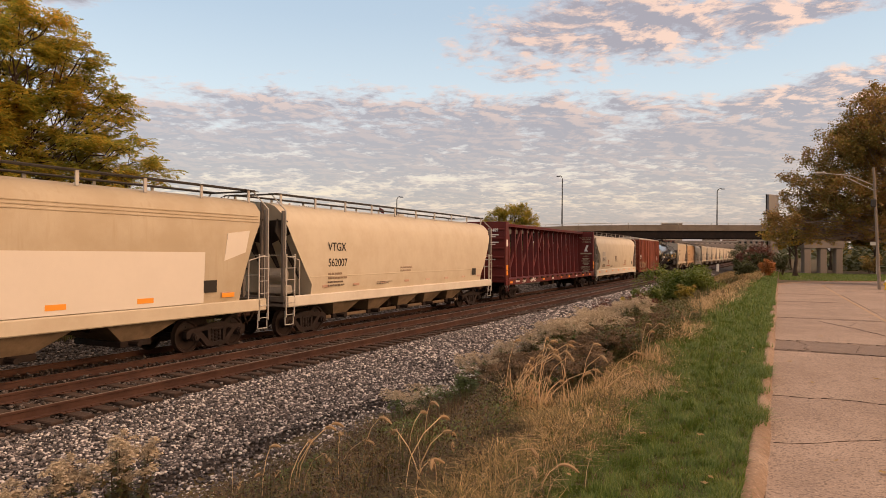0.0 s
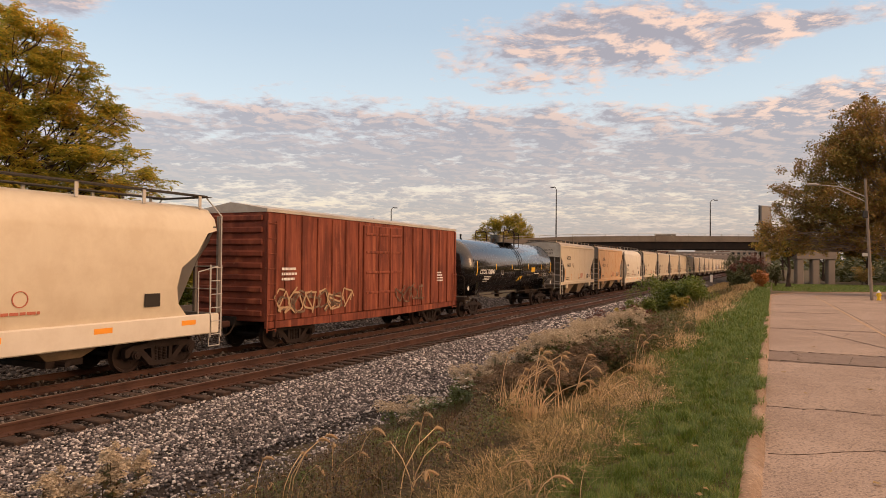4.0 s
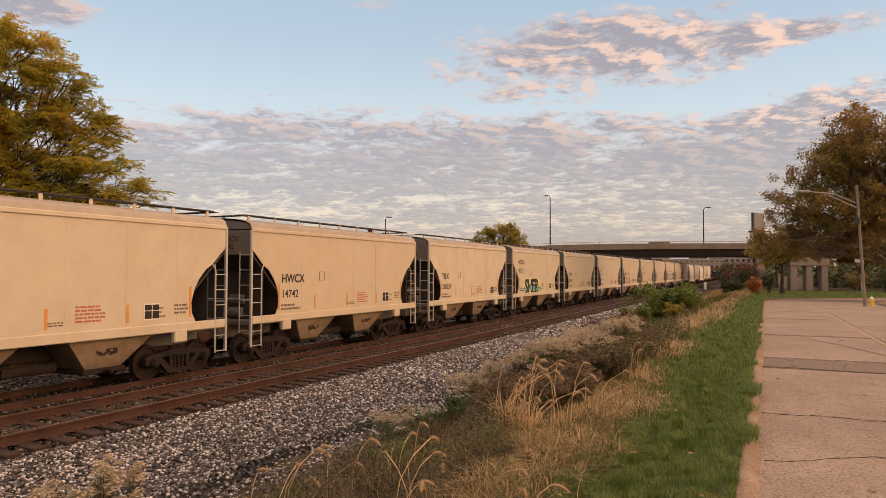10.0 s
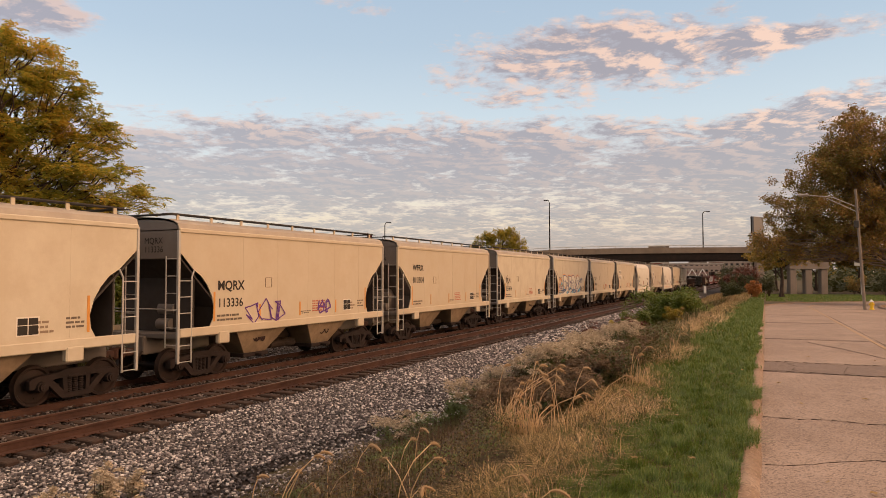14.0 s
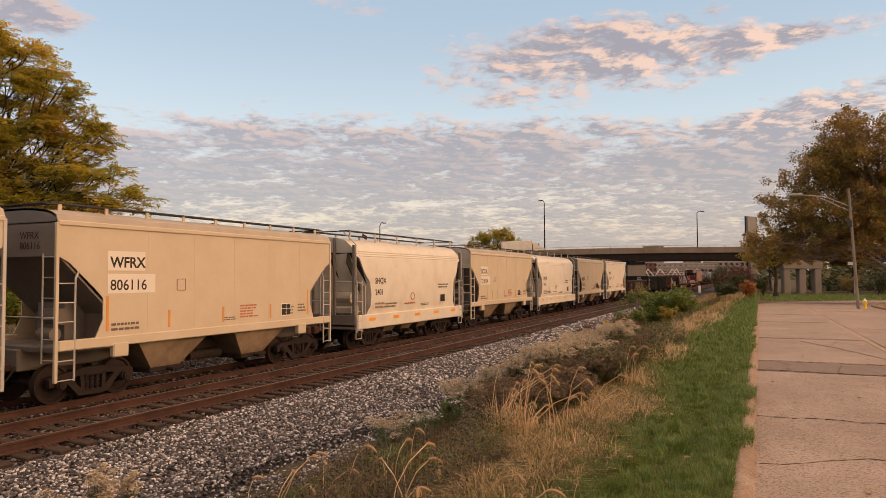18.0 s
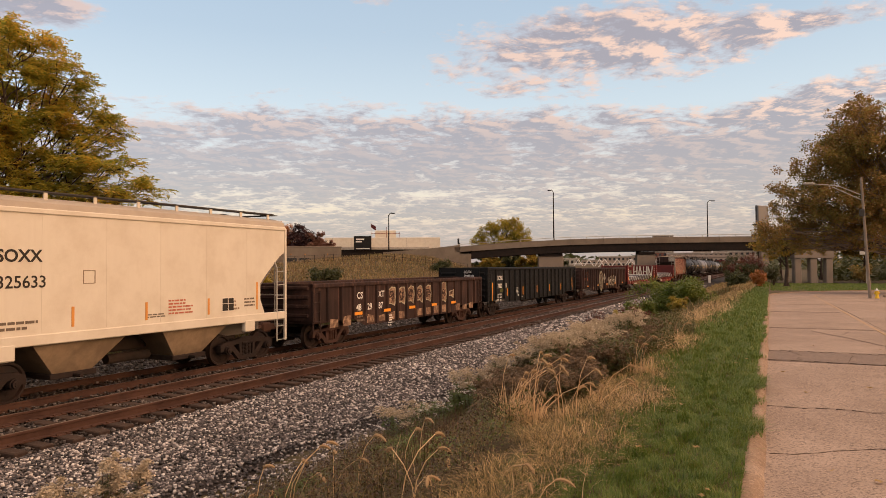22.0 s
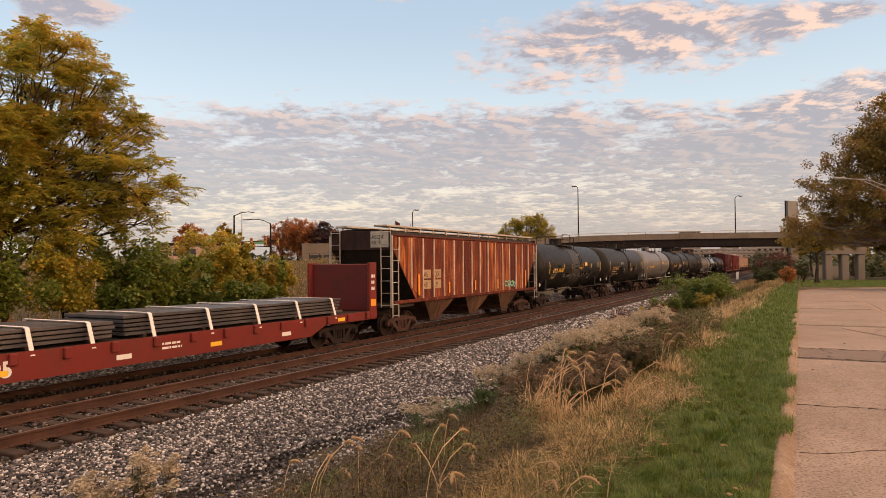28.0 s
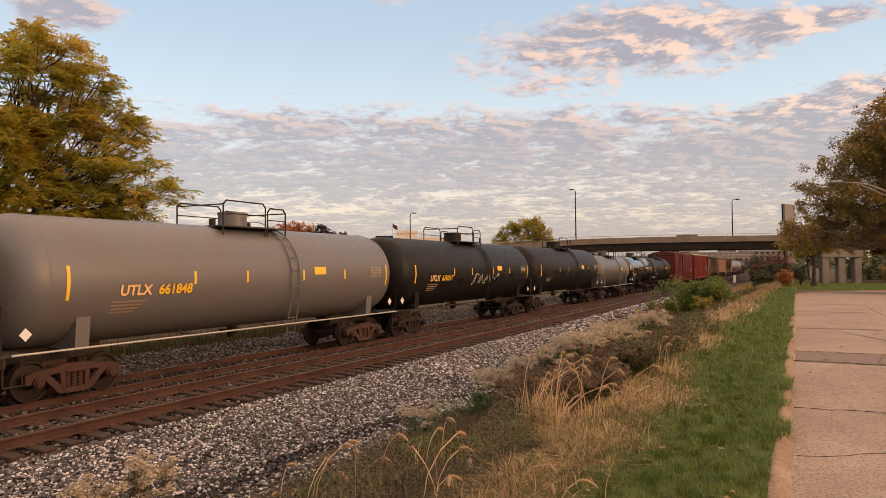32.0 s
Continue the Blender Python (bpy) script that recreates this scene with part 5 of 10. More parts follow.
def boxcar(u0, length, body, rng, patterned=True, roof="pale_grey", graffiti=True, ridged=16):
    """A box car with ribbed sides, a plug door and a ribbed end."""
    hy, mat = length / 2, M[body]
    car = thing("box_car", f"{body.replace('_', ' ')} ribbed box car with plug doors", "freight car", group="freight cars of the train")
    hx = 1.47
    part("body", Shape().worn(-hx, hx, -hy, hy, 0.98, 4.5, 0.03), mat, car)
    part("roof", Shape().sweep([[(-hx - 0.04, y, 4.48), (-hx - 0.04, y, 4.58), (0, y, 4.82), (hx + 0.04, y, 4.58), (hx + 0.04, y, 4.48)] for y in (-hy - 0.03, hy + 0.03)]), M[roof], car)
    door_w = 3.0
    for side in (-1, 1):
        part("side_sill", Shape().plate([(-hy, 0.98), (-hy, 0.78), (-2.6, 0.7), (2.6, 0.7), (hy, 0.78), (hy, 0.98)], "x", side * hx - 0.05, side * hx + 0.03), mat, car)
        for k in range(ridged + 1):
            y = -hy + 0.08 + (length - 0.16) * k / ridged
            if abs(y) < door_w / 2 + 0.1:
                continue
            part("side_post", Shape().worn(side * hx - 0.01, side * hx + 0.06, y - 0.07, y + 0.07, 1.0, 4.44, 0.02), mat, car)
        d = part("door", Shape().worn(side * hx - 0.01, side * hx + 0.09, -door_w / 2, door_w / 2, 1.0, 4.35, 0.03), mat, car)
        for z in (1.7, 2.5, 3.3, 4.0):
            part("door_rib", Shape().worn(side * (hx + 0.09) - 0.01, side * (hx + 0.09) + 0.03, -door_w / 2 + 0.1, door_w / 2 - 0.1, z - 0.05, z + 0.05, 0.015), mat, d)
        for y in (-0.45, 0.45):
            part("lock_rod", Shape().rod((side * (hx + 0.12), y, 1.1), (side * (hx + 0.12), y, 4.3), 0.03, 6), mat, d)
    for end in (-1, 1):
        y = end * hy
        s = Shape()
        for k in range(9):
            z = 1.25 + k * 0.38
            s.worn(-1.35, 1.35, min(y, y + end * 0.08), max(y, y + end * 0.08), z - 0.10, z + 0.10, 0.05)
        part("end_ribs", s, mat, car)
        for side in (-1, 1):
            ladder(car, side * (hx + 0.06), min(y, y - end * 0.45), 0.65, 2.4 if end > 0 else 4.2, 0.42, None, mat)
        truck(car, end * (hy - 2.0))
        coupler(car, y + end * 0.05, end)
    under_gear(car, hy)
    if graffiti:
        scribble(car, hx + 0.062, -hy + 0.4, 1.1, 4.4, 1.0, M["yellow_line"], rng, 6, 0.03)
        scribble(car, hx + 0.064, -hy + 0.6, 1.15, 3.6, 0.8, M["faded_tag"], rng, 5, 0.035)
        scribble(car, hx + 0.125, 0.9, 1.15, 2.6, 0.9, M["faded_tag"], rng, 4, 0.03)
        bars_on(car, hx + 0.063, -hy + 0.7, 2.75, 0.8, 0.5, 3, M["ink_white"], rng)
    bars_on(car, hx + 0.063, hy - 2.2, 2.5, 0.7, 0.5, 4, M["ink_white"], rng)
    train.append((car, u0 + hy))


def tank_car(u0, length, body, rng, lines=None, ink="yellow", diameter=3.0, dome=0.5, band=None, orange=True, half_shell=None, fence=True, group_label="", placard=True, deco=0):
    """A tank car: a long barrel with dished heads on two trucks, with dome, ladder, hatch platform and side rails."""
    hy, r, mat = length / 2 + 0.15, diameter / 2, M[body]
    zc = 1.0 + r + 0.12
    car = thing("tank_car", f"{group_label or body.replace('_', ' ')} tank car with a railed hatch platform", "freight car", group="freight cars of the train")
    n = 40
    bl = hy - 0.25
    prof = [(-bl, 0.02), (-bl + 0.03, 0.35 * r), (-bl + 0.12, 0.66 * r), (-bl + 0.28, 0.87 * r), (-bl + 0.50, 0.97 * r), (-bl + 0.72, r)]
    prof = prof + [(-y, q) for y, q in reversed(prof)]
    ring = lambda y, q: [(q * math.cos(k * math.tau / n), y, zc + q * math.sin(k * math.tau / n)) for k in range(n)]
    part("barrel", Shape().sweep([ring(y, q) for y, q in prof]), mat, car, smooth=40)
    for y in (-bl + 0.75, bl - 0.75):
        part("weld_seam", Shape().sweep([ring(y - 0.02, r + 0.004), ring(y + 0.02, r + 0.004)]), mat, car, smooth=40)
    if half_shell:
        y0, y1 = half_shell
        part("jacket_band", Shape().sweep([ring(y0, r + 0.01), ring(y1, r + 0.01)]), M["grey_band"], car, "dark grey jacket band", smooth=40)
    yd = dome
    yl = {4: yd - 0.42, 1: yd - 0.1}.get(deco, yd + 0.95)
    dm = part("dome", Shape().rod((0, yd, zc + r - 0.1), (0, yd, zc + r + 0.40), 0.44, 18).rod((0, yd, zc + r + 0.40), (0, yd, zc + r + 0.46), 0.47, 18), mat, car)
    part("valve", Shape().rod((0.05, yd - 0.9, zc + r - 0.05), (0.05, yd - 0.9, zc + r + 0.22), 0.10, 10), M["under"], car)
    part("valve", Shape().rod((-0.1, yd + 0.8, zc + r - 0.05), (-0.1, yd + 0.8, zc + r + 0.18), 0.08, 10), M["under"], car)
    part("hatch_platform", Shape().worn(-0.95, 0.95, yd - 1.35, yd + 1.35, zc + r - 0.06, zc + r - 0.01, 0.01), M["dark_steel"], car, "steel grating platform")
    top = zc + r + 0.72
    for x in (-0.95, 0.95):
        for ya, yb, lift in ((yd - 1.35, yd + 0.45, 0.0), (yd + 0.55, yd + 1.4, -0.12)):
            z1 = top + lift
            s = Shape().path([(x, ya, zc + r - 0.3), (x, ya, z1 - 0.12), (x, ya + 0.12, z1), (x, yb - 0.12, z1), (x, yb, z1 - 0.12), (x, yb, zc + r - 0.3)], 0.024)
            s.path([(x, ya, z1 - 0.38), (x, yb, z1 - 0.38)], 0.016)
            part("platform_rail", s, M["under"], car, "bent dark safety railing")
    part("cross_rail", Shape().path([(-0.95, yd - 1.35, top - 0.12), (0.95, yd - 1.35, top - 0.12)], 0.02).path([(-0.95, yd + 1.4, top - 0.24), (0.95, yd + 1.4, top - 0.24)], 0.02), M["under"], car)
    for side in (-1, 1):
        s = Shape()
        for yy in (yl, yl + 0.4):
            pts = [(side * 1.35, yy, 0.75), (side * (r + 0.06), yy, zc - 0.4)] + [(side * (r + 0.07) * math.cos(a), yy, zc + (r + 0.07) * math.sin(a)) for a in (0.0, 0.35, 0.7, 1.0, 1.25)]
            s.path(pts, 0.022)
        for k in range(9):
            if k < 4:
                x, z = np.interp(k, [0, 3], [1.36, r + 0.06]), np.interp(k, [0, 3], [0.85, zc - 0.35])
            else:
                a = (k - 3.5) * 0.25
                x, z = (r + 0.07) * math.cos(a), zc + (r + 0.07) * math.sin(a)
            s.rod((side * x, yl, z), (side * x, yl + 0.4, z), 0.016, 6)
        part("side_ladder", s, mat, car)
        part("running_rail", Shape().path([(side * 1.48, -hy + 0.2, 1.15), (side * 1.48, hy - 0.2, 1.15)], 0.025), M["galv"] if body == "grey_tank" else M["under"], car)
        for k in range(5):
            y = -bl + 1.3 + (2 * bl - 2.6) * k / 4
            part("rail_bracket", Shape().path([(side * 1.48, y, 1.15), (side * 1.2, y, 1.35)], 0.02), M["under"], car)
    for end in (-1, 1):
        y = end * hy
        part("end_sill", Shape().worn(-1.4, 1.4, min(y, y - end * 0.14), max(y, y - end * 0.14), 0.88, 1.12, 0.02).worn(-0.32, 0.32, min(y, y - end * 3.1), max(y, y - end * 3.1), 0.80, 1.14, 0.03), M["under"], car)
        part("end_platform", Shape().worn(-1.4, 1.4, min(y, y - end * 0.75), max(y, y - end * 0.75), 1.10, 1.14, 0.01), M["dark_steel"], car)
        part("saddle", Shape().plate([(-1.25, 1.1), (1.25, 1.1), (1.32, zc - 0.62), (1.0, zc - 0.95), (0.0, zc - r - 0.02), (-1.0, zc - 0.95), (-1.32, zc - 0.62)], "y", min(y - end * 1.75, y - end * 2.1), max(y - end * 1.75, y - end * 2.1)), mat, car)
        part("end_rail", Shape().path([(1.35, y - end * 0.05, 1.1), (1.35, y - end * 0.05, 2.15), (1.2, y - end * 0.05, 2.25), (-1.2, y - end * 0.05, 2.25), (-1.35, y - end * 0.05, 2.15), (-1.35, y - end * 0.05, 1.1)], 0.022), M["under"], car)
        for side in (-1, 1):
            part("step", Shape().path([(side * 1.42, y - end * 0.05, 1.1), (side * 1.42, y - end * 0.05, 0.5), (side * 1.42, y - end * 0.45, 0.5), (side * 1.42, y - end * 0.45, 1.1)], 0.02), M["under"], car)
        truck(car, end * (hy - 1.9), body == "grey_tank" or deco == 4)
        coupler(car, y + end * 0.05, end)
        if placard:
            d = part("placard", Shape().plate([(y - end * 0.55 - 0.14, 1.55), (y - end * 0.55, 1.41), (y - end * 0.55 + 0.14, 1.55), (y - end * 0.55, 1.69)], "x", 1.36, 1.375), M["ink_white"], car, "white diamond hazard placard")
    part("bottom_outlet", Shape().rod((0, yd, zc - r - 0.02), (0, yd, zc - r - 0.35), 0.16, 12).worn(-0.3, 0.3, yd - 0.3, yd + 0.3, zc - r - 0.18, zc - r - 0.1, 0.02), M["under"], car)
    # marks that follow the round of the barrel
    def curved(y0, y1, a0, a1, m, name="reflector"):
        rows = [[((r + 0.006) * math.cos(a), y, zc + (r + 0.006) * math.sin(a)) for y in (y0, y1)] for a in np.linspace(a0, a1, 6)]
        rows2 = [[((r + 0.001) * math.cos(a), y, zc + (r + 0.001) * math.sin(a)) for y in (y1, y0)] for a in np.linspace(a0, a1, 6)]
        part(name, Shape().sweep([u + v for u, v in zip(rows, rows2)]), m, car)

    def flat_letters(text, y, a, size, m, name="lettering"):
        mtx = Matrix(((0, math.cos(a + math.pi / 2), math.cos(a), (r + 0.02) * math.cos(a)), (1, 0, 0, y), (0, math.sin(a + math.pi / 2), math.sin(a), zc + (r + 0.02) * math.sin(a)), (0, 0, 0, 1)))
        part(name, letters(text, size, m, "LEFT", 0.010), None, car, f"stencilled letters {text}", at=mtx)

    if orange:
        small = (-3.2, -1.2, 1.1, 3.6) if deco == 4 else (-3.85, -1.2, 1.95, 4.75) if deco == 1 else (-bl * 0.38, -bl * 0.12, bl * 0.22, bl * 0.52)
        for y, big in ((-bl + (1.75 if deco == 3 else 1.1), 1), *((v, 0) for v in small), (bl - 0.87, 1)):
            curved(y, y + 0.08, -0.10 if not big else -0.28, 0.12 if not big else 0.22, M["yellow"])
    if lines:
        words = lines.split()
        yt = -hy + {4: 2.15, 1: 1.75}.get(deco, 2.7)
        flat_letters(words[0], yt, -0.24, 0.36, M["ink_white" if ink != "yellow" else "pale_yellow"])
        flat_letters(words[1], yt + 1.12, -0.24, 0.36, M[ink])
    if deco == 1:
        curved(2.6, 3.35, -0.22, -0.02, M["yellow"], "yellow_decal")
    elif deco != 4:
        curved(bl * 0.30, bl * 0.30 + 0.62, 0.02, 0.18, M["yellow"], "yellow_decal")
    for k in range(6):
        for j in range(3):
            w = rng.uniform(0.14, 0.22)
            curved(bl - 1.9 + j * 0.25, bl - 1.9 + j * 0.25 + w, 0.16 - k * 0.045, 0.178 - k * 0.045, M["faded_white"], "stencil_line")
    for k in range(4 if deco != 4 else 0):
        curved(-bl * 0.7, -bl * 0.7 + 1.0 - 0.1 * k, -0.36 - k * 0.06, -0.335 - k * 0.06, M["ink_faint"] if ink == "yellow" else M["ink_white"], "stencil_line")
    if deco == 1:
        tilt = [((r + 0.006) * math.cos(a), y, zc + (r + 0.006) * math.sin(a)) for y, a in ((0.30, -0.60), (0.95, -0.55), (1.15, -0.36), (0.50, -0.41))]
        inner = [((r - 0.02) * p[0] / (r + 0.006), p[1], zc + (p[2] - zc) * (r - 0.02) / (r + 0.006)) for p in tilt]
        part("tilted_decal", Shape().sweep([tilt, inner]), M["yellow"], car, "tilted yellow decal")
        mark(car, r - 0.02, yt + 3.35, zc - 0.44, 0.34, 0.32, M["ink_white"], "test_frame")
        mark(car, r - 0.016, yt + 3.38, zc - 0.41, 0.28, 0.26, M["ink"], "test_field")
        curved(bl * 0.42, bl * 0.42 + 1.1, -0.30, -0.27, M["ink_white"], "stencil_line")
    # dull patches where old marks were painted over
    for k in range(5 if deco != 4 else 0):
        y = -bl * 0.55 + k * bl * 0.26 + rng.uniform(-0.3, 0.3)
        a0 = rng.uniform(-0.55, -0.1)
        if body != "grey_tank":
            curved(y, y + rng.uniform(0.4, 1.1), a0, a0 + rng.uniform(0.1, 0.24), M["dull_patch"], "repainted_patch")

    def scrawl(y0, y1, a0, a1, n, m, w=0.012):
        """Thin sprayed strokes that follow the round of the barrel."""
        for k in range(n):
            ya, aa = y0 + (y1 - y0) * k / n, rng.uniform(a0, a1)
            yb, ab = ya + (y1 - y0) / n * rng.uniform(0.3, 1.6), rng.uniform(a0, a1)
            pts = [((r + 0.008) * math.cos(aa + (ab - aa) * u), ya + (yb - ya) * u, zc + (r + 0.008) * math.sin(aa + (ab - aa) * u)) for u in (0, 0.25, 0.5, 0.75, 1)]
            part("graffiti", Shape().path(pts, w, 4), m, car, "thin sprayed strokes")

    if deco == 2:
        scrawl(-0.8, 2.6, -0.45, -0.05, 16, M["pale_grey"], 0.02)
    if deco == 3:
        scrawl(-2.6, 4.6, -0.66, -0.30, 26, M["pale_grey"], 0.011)
        curved(0.9, 1.75, -0.18, -0.02, M["yellow"], "yellow_board")
        curved(0.9, 1.6, 0.55, 0.66, M["ink_white"], "white_decal")
    if deco == 4:
        curved(-2.75, -1.65, 0.05, 0.15, M["ink_white"], "white_decal")
        for y0, y1 in ((-2.66, -2.5), (-2.44, -2.3), (-2.24, -2.1), (-2.0, -1.74)):
            curved(y0, y1, 0.08, 0.12, M["ink"], "dark_bar")
        for y0, y1, a0, a1 in ((-4.3, -3.45, -0.62, -0.28), (-3.3, -1.9, -0.60, -0.10), (-1.9, -1.25, -0.66, -0.30), (0.12, 1.0, -0.26, 0.26), (2.35, 2.95, -0.38, -0.06)):
            curved(y0, y1, a0, a1, M["dull_patch"], "repainted_patch")
        # small yellow print under the large letters
        for k, (y0, w, n) in enumerate(((-5.6, 1.5, 9), (-5.75, 2.6, 12), (-5.75, 2.4, 10), (-5.9, 1.0, 5))):
            for j in range(n):
                if k in (0, 3) or j % 4 != 3:
                    ya = y0 + w * j / n
                    curved(ya, ya + w / n * rng.uniform(0.6, 0.85), -0.38 - k * 0.085 - (0.04 if k else 0), -0.34 - k * 0.085 - (0.04 if k else 0), M["pale_yellow"], "stencil_line")
        for k in range(5):
            curved(-1.35, -1.35 + rng.uniform(0.3, 0.42), -0.22 - k * 0.04, -0.20 - k * 0.04, M["pale_yellow"], "stencil_line")
        curved(1.42, 2.12, -0.34, -0.18, M["pale_yellow"], "pale_sticker")
        for k in range(2):
            curved(1.5, 2.0, -0.25 - k * 0.06, -0.23 - k * 0.06, M["ink"], "dark_bar")
        for y0, y1, a0, a1 in ((3.62, 3.98, -0.14, -0.12), (3.62, 3.98, -0.32, -0.30), (3.62, 3.65, -0.32, -0.12), (3.95, 3.98, -0.32, -0.12)):
            curved(y0, y1, a0, a1, M["ink_white"], "test_frame")
    if deco == 1:
        for y, a0, w in ((-bl * 0.1, -0.12, 1.5), (bl * 0.25, -0.36, 0.9), (bl * 0.62, -0.3, 1.0)):
            for j in range(6):
                curved(y + w * j / 6, y + w * (j + 0.7) / 6, a0, a0 + 0.025, M["faded_white"], "stencil_line")
        curved(bl - 2.2, bl - 2.17, -0.42, -0.3, M["ink_white"], "test_frame")
        curved(bl - 1.7, bl - 1.67, -0.42, -0.3, M["ink_white"], "test_frame")
        curved(bl - 2.2, bl - 1.67, -0.42, -0.41, M["ink_white"], "test_frame")
        curved(bl - 2.2, bl - 1.67, -0.31, -0.3, M["ink_white"], "test_frame")
        scrawl(bl - 3.4, bl - 2.5, -0.45, -0.32, 9, M["ink_faint"], 0.012)
    train.append((car, u0 + hy))


def gondola(u0, length, body, top, rng, lines=None, bottom=0.72, posts=15, graffiti=0, orange=True, z_text=2.0):
    """A gondola car: steel sides with posts and a heavy top rail, open above."""
    hy, hx, mat = length / 2, 1.45, M[body]
    car = thing("gondola_car", f"{'clean black' if body == 'gondola_black' else body.replace('_', ' ')} open gondola car with ribbed sides", "freight car", group="freight cars of the train")
    part("floor", Shape().worn(-hx, hx, -hy, hy, 0.95, 1.08, 0.02), mat, car)
    ow = 2.6
    at_post = [0.10 + (length - 0.2) * k / posts for k in range(posts + 1)]
    if orange == "bars":
        # the two end fields are wider than the rest
        at_post = [0.10, 1.40] + [2.75 + (length - 5.5) * k / 14 for k in range(15)] + [length - 1.40, length - 0.10]
    for side in (-1, 1):
        part("side_sheet", Shape().plate([(-hy, top), (-hy, 1.0), (-hy + ow, 1.0), (-hy + ow + 0.9, bottom), (hy - ow - 0.9, bottom), (hy - ow, 1.0), (hy, 1.0), (hy, top)], "x", side * hx - 0.03, side * hx + 0.005), mat, car)
        part("top_rail", Shape().worn(side * hx - 0.08, side * hx + 0.10, -hy, hy, top - 0.16, top, 0.03), mat, car)
        for y in at_post:
            y -= hy
            zb = bottom + 0.02 if abs(y) < hy - ow - 0.9 else 1.02
            part("side_post", Shape().sweep([[(side * hx, y - 0.10, z), (side * (hx + 0.09), y - 0.06, z), (side * (hx + 0.09), y + 0.06, z), (side * hx, y + 0.10, z)] for z in (zb, top - 0.14)]), mat, car)
    for end in (-1, 1):
        y = end * hy
        s = Shape().worn(-hx + 0.01, hx - 0.01, min(y, y - end * 0.06), max(y, y - end * 0.06), 1.0, top, 0.02)
        wall = part("end_wall", s, mat, car)
        for z in np.arange(1.25, top - 0.1, 0.32):
            part("end_rib", Shape().worn(-hx + 0.1, hx - 0.1, min(y, y + end * 0.07), max(y, y + end * 0.07), z - 0.07, z + 0.07, 0.03), mat, wall)
        for side in (-1, 1):
            ladder(car, side * (hx + 0.06), min(y, y - end * 0.5), 0.62, top - 0.25, 0.42, 5, mat)
        truck(car, end * (hy - 1.75), body == "brown")
        coupler(car, y + end * 0.05, end)
    under_gear(car, hy)
    if lines:
        ink = M["faded_orange_ink" if graffiti == 2 else "ink_white"]
        # words stand in the fields between the posts
        for row, fields in enumerate(lines):
            for y, word in fields:
                text_on(car, word, hx + 0.012, -hy + y, z_text - 0.46 * row, 0.36, ink, bold=0.006)
        y = lines[0][0][0]
        if orange != "bars":
            bars_on(car, hx + 0.012, -hy + y, z_text - 0.62, 0.7, 0.3, 2, M["ink_soft"] if graffiti else ink, rng)
            bars_on(car, hx + 0.012, -hy + y + 2.4, z_text - 0.75, 0.4, 0.5, 5, ink, rng)
    if orange == "bars":
        for y, z, h in ((0.84, 0.98, 1.02), (3.28, 1.14, 0.48), (6.22, 1.14, 0.48), (9.17, 1.14, 0.48), (12.12, 1.14, 0.48), (15.06, 1.14, 0.48), (length - 0.9, 0.98, 1.02)):
            mark(car, hx + 0.012, -hy + y, z, 0.11, h, M["orange"])
        for row, words in enumerate(("LD LMT 208000", "LT WT    78600", "CU FT      3564")):
            text_on(car, words, hx + 0.012, -hy + 1.50, 1.24 - 0.16 * row, 0.13, M["ink_white"], bold=0.003)
        scribble(car, hx + 0.012, -hy + 2.15, 1.40, 0.42, 0.24, M["tag_green"], rng, 3, 0.014)
        bars_on(car, hx + 0.012, -hy + 5.0, 1.62, 0.42, 0.40, 5, M["ink_white"], rng)
        mark(car, hx + 0.012, -hy + 5.25, 1.08, 0.18, 0.10, M["ink_white"], "small_plate")
        mark(car, hx + 0.012, -hy + 5.85, 0.98, 0.34, 0.025, M["ink_white"], "stencil_line")
        mark(car, hx + 0.012, -hy + 5.85, 1.005, 0.025, 0.07, M["ink_white"], "stencil_line")
        for words, z in (("SCFX", 2.56), ("700010", 2.33)):
            m = Matrix(((1, 0, 0, 0.12), (0, 0, -1, -hy - 0.115), (0, 1, 0, z), (0, 0, 0, 1)))
            part("lettering", letters(words, 0.2, M["ink_white"], "LEFT", 0.004), None, car, f"stencilled letters {words}", at=m)
        part("letter_board", Shape().worn(-0.4, 1.05, -hy - 0.11, -hy - 0.05, 2.22, 2.82, 0.01), mat, car)
    elif orange:
        for k in range(5):
            mark(car, hx + 0.096, -hy + (2.6 + 2.2 * k if graffiti == 1 else 1.9 + k * (length - 3.9) / 4), 1.10, 0.55, 0.12, M["orange"])
    step = (length - 0.2) / posts
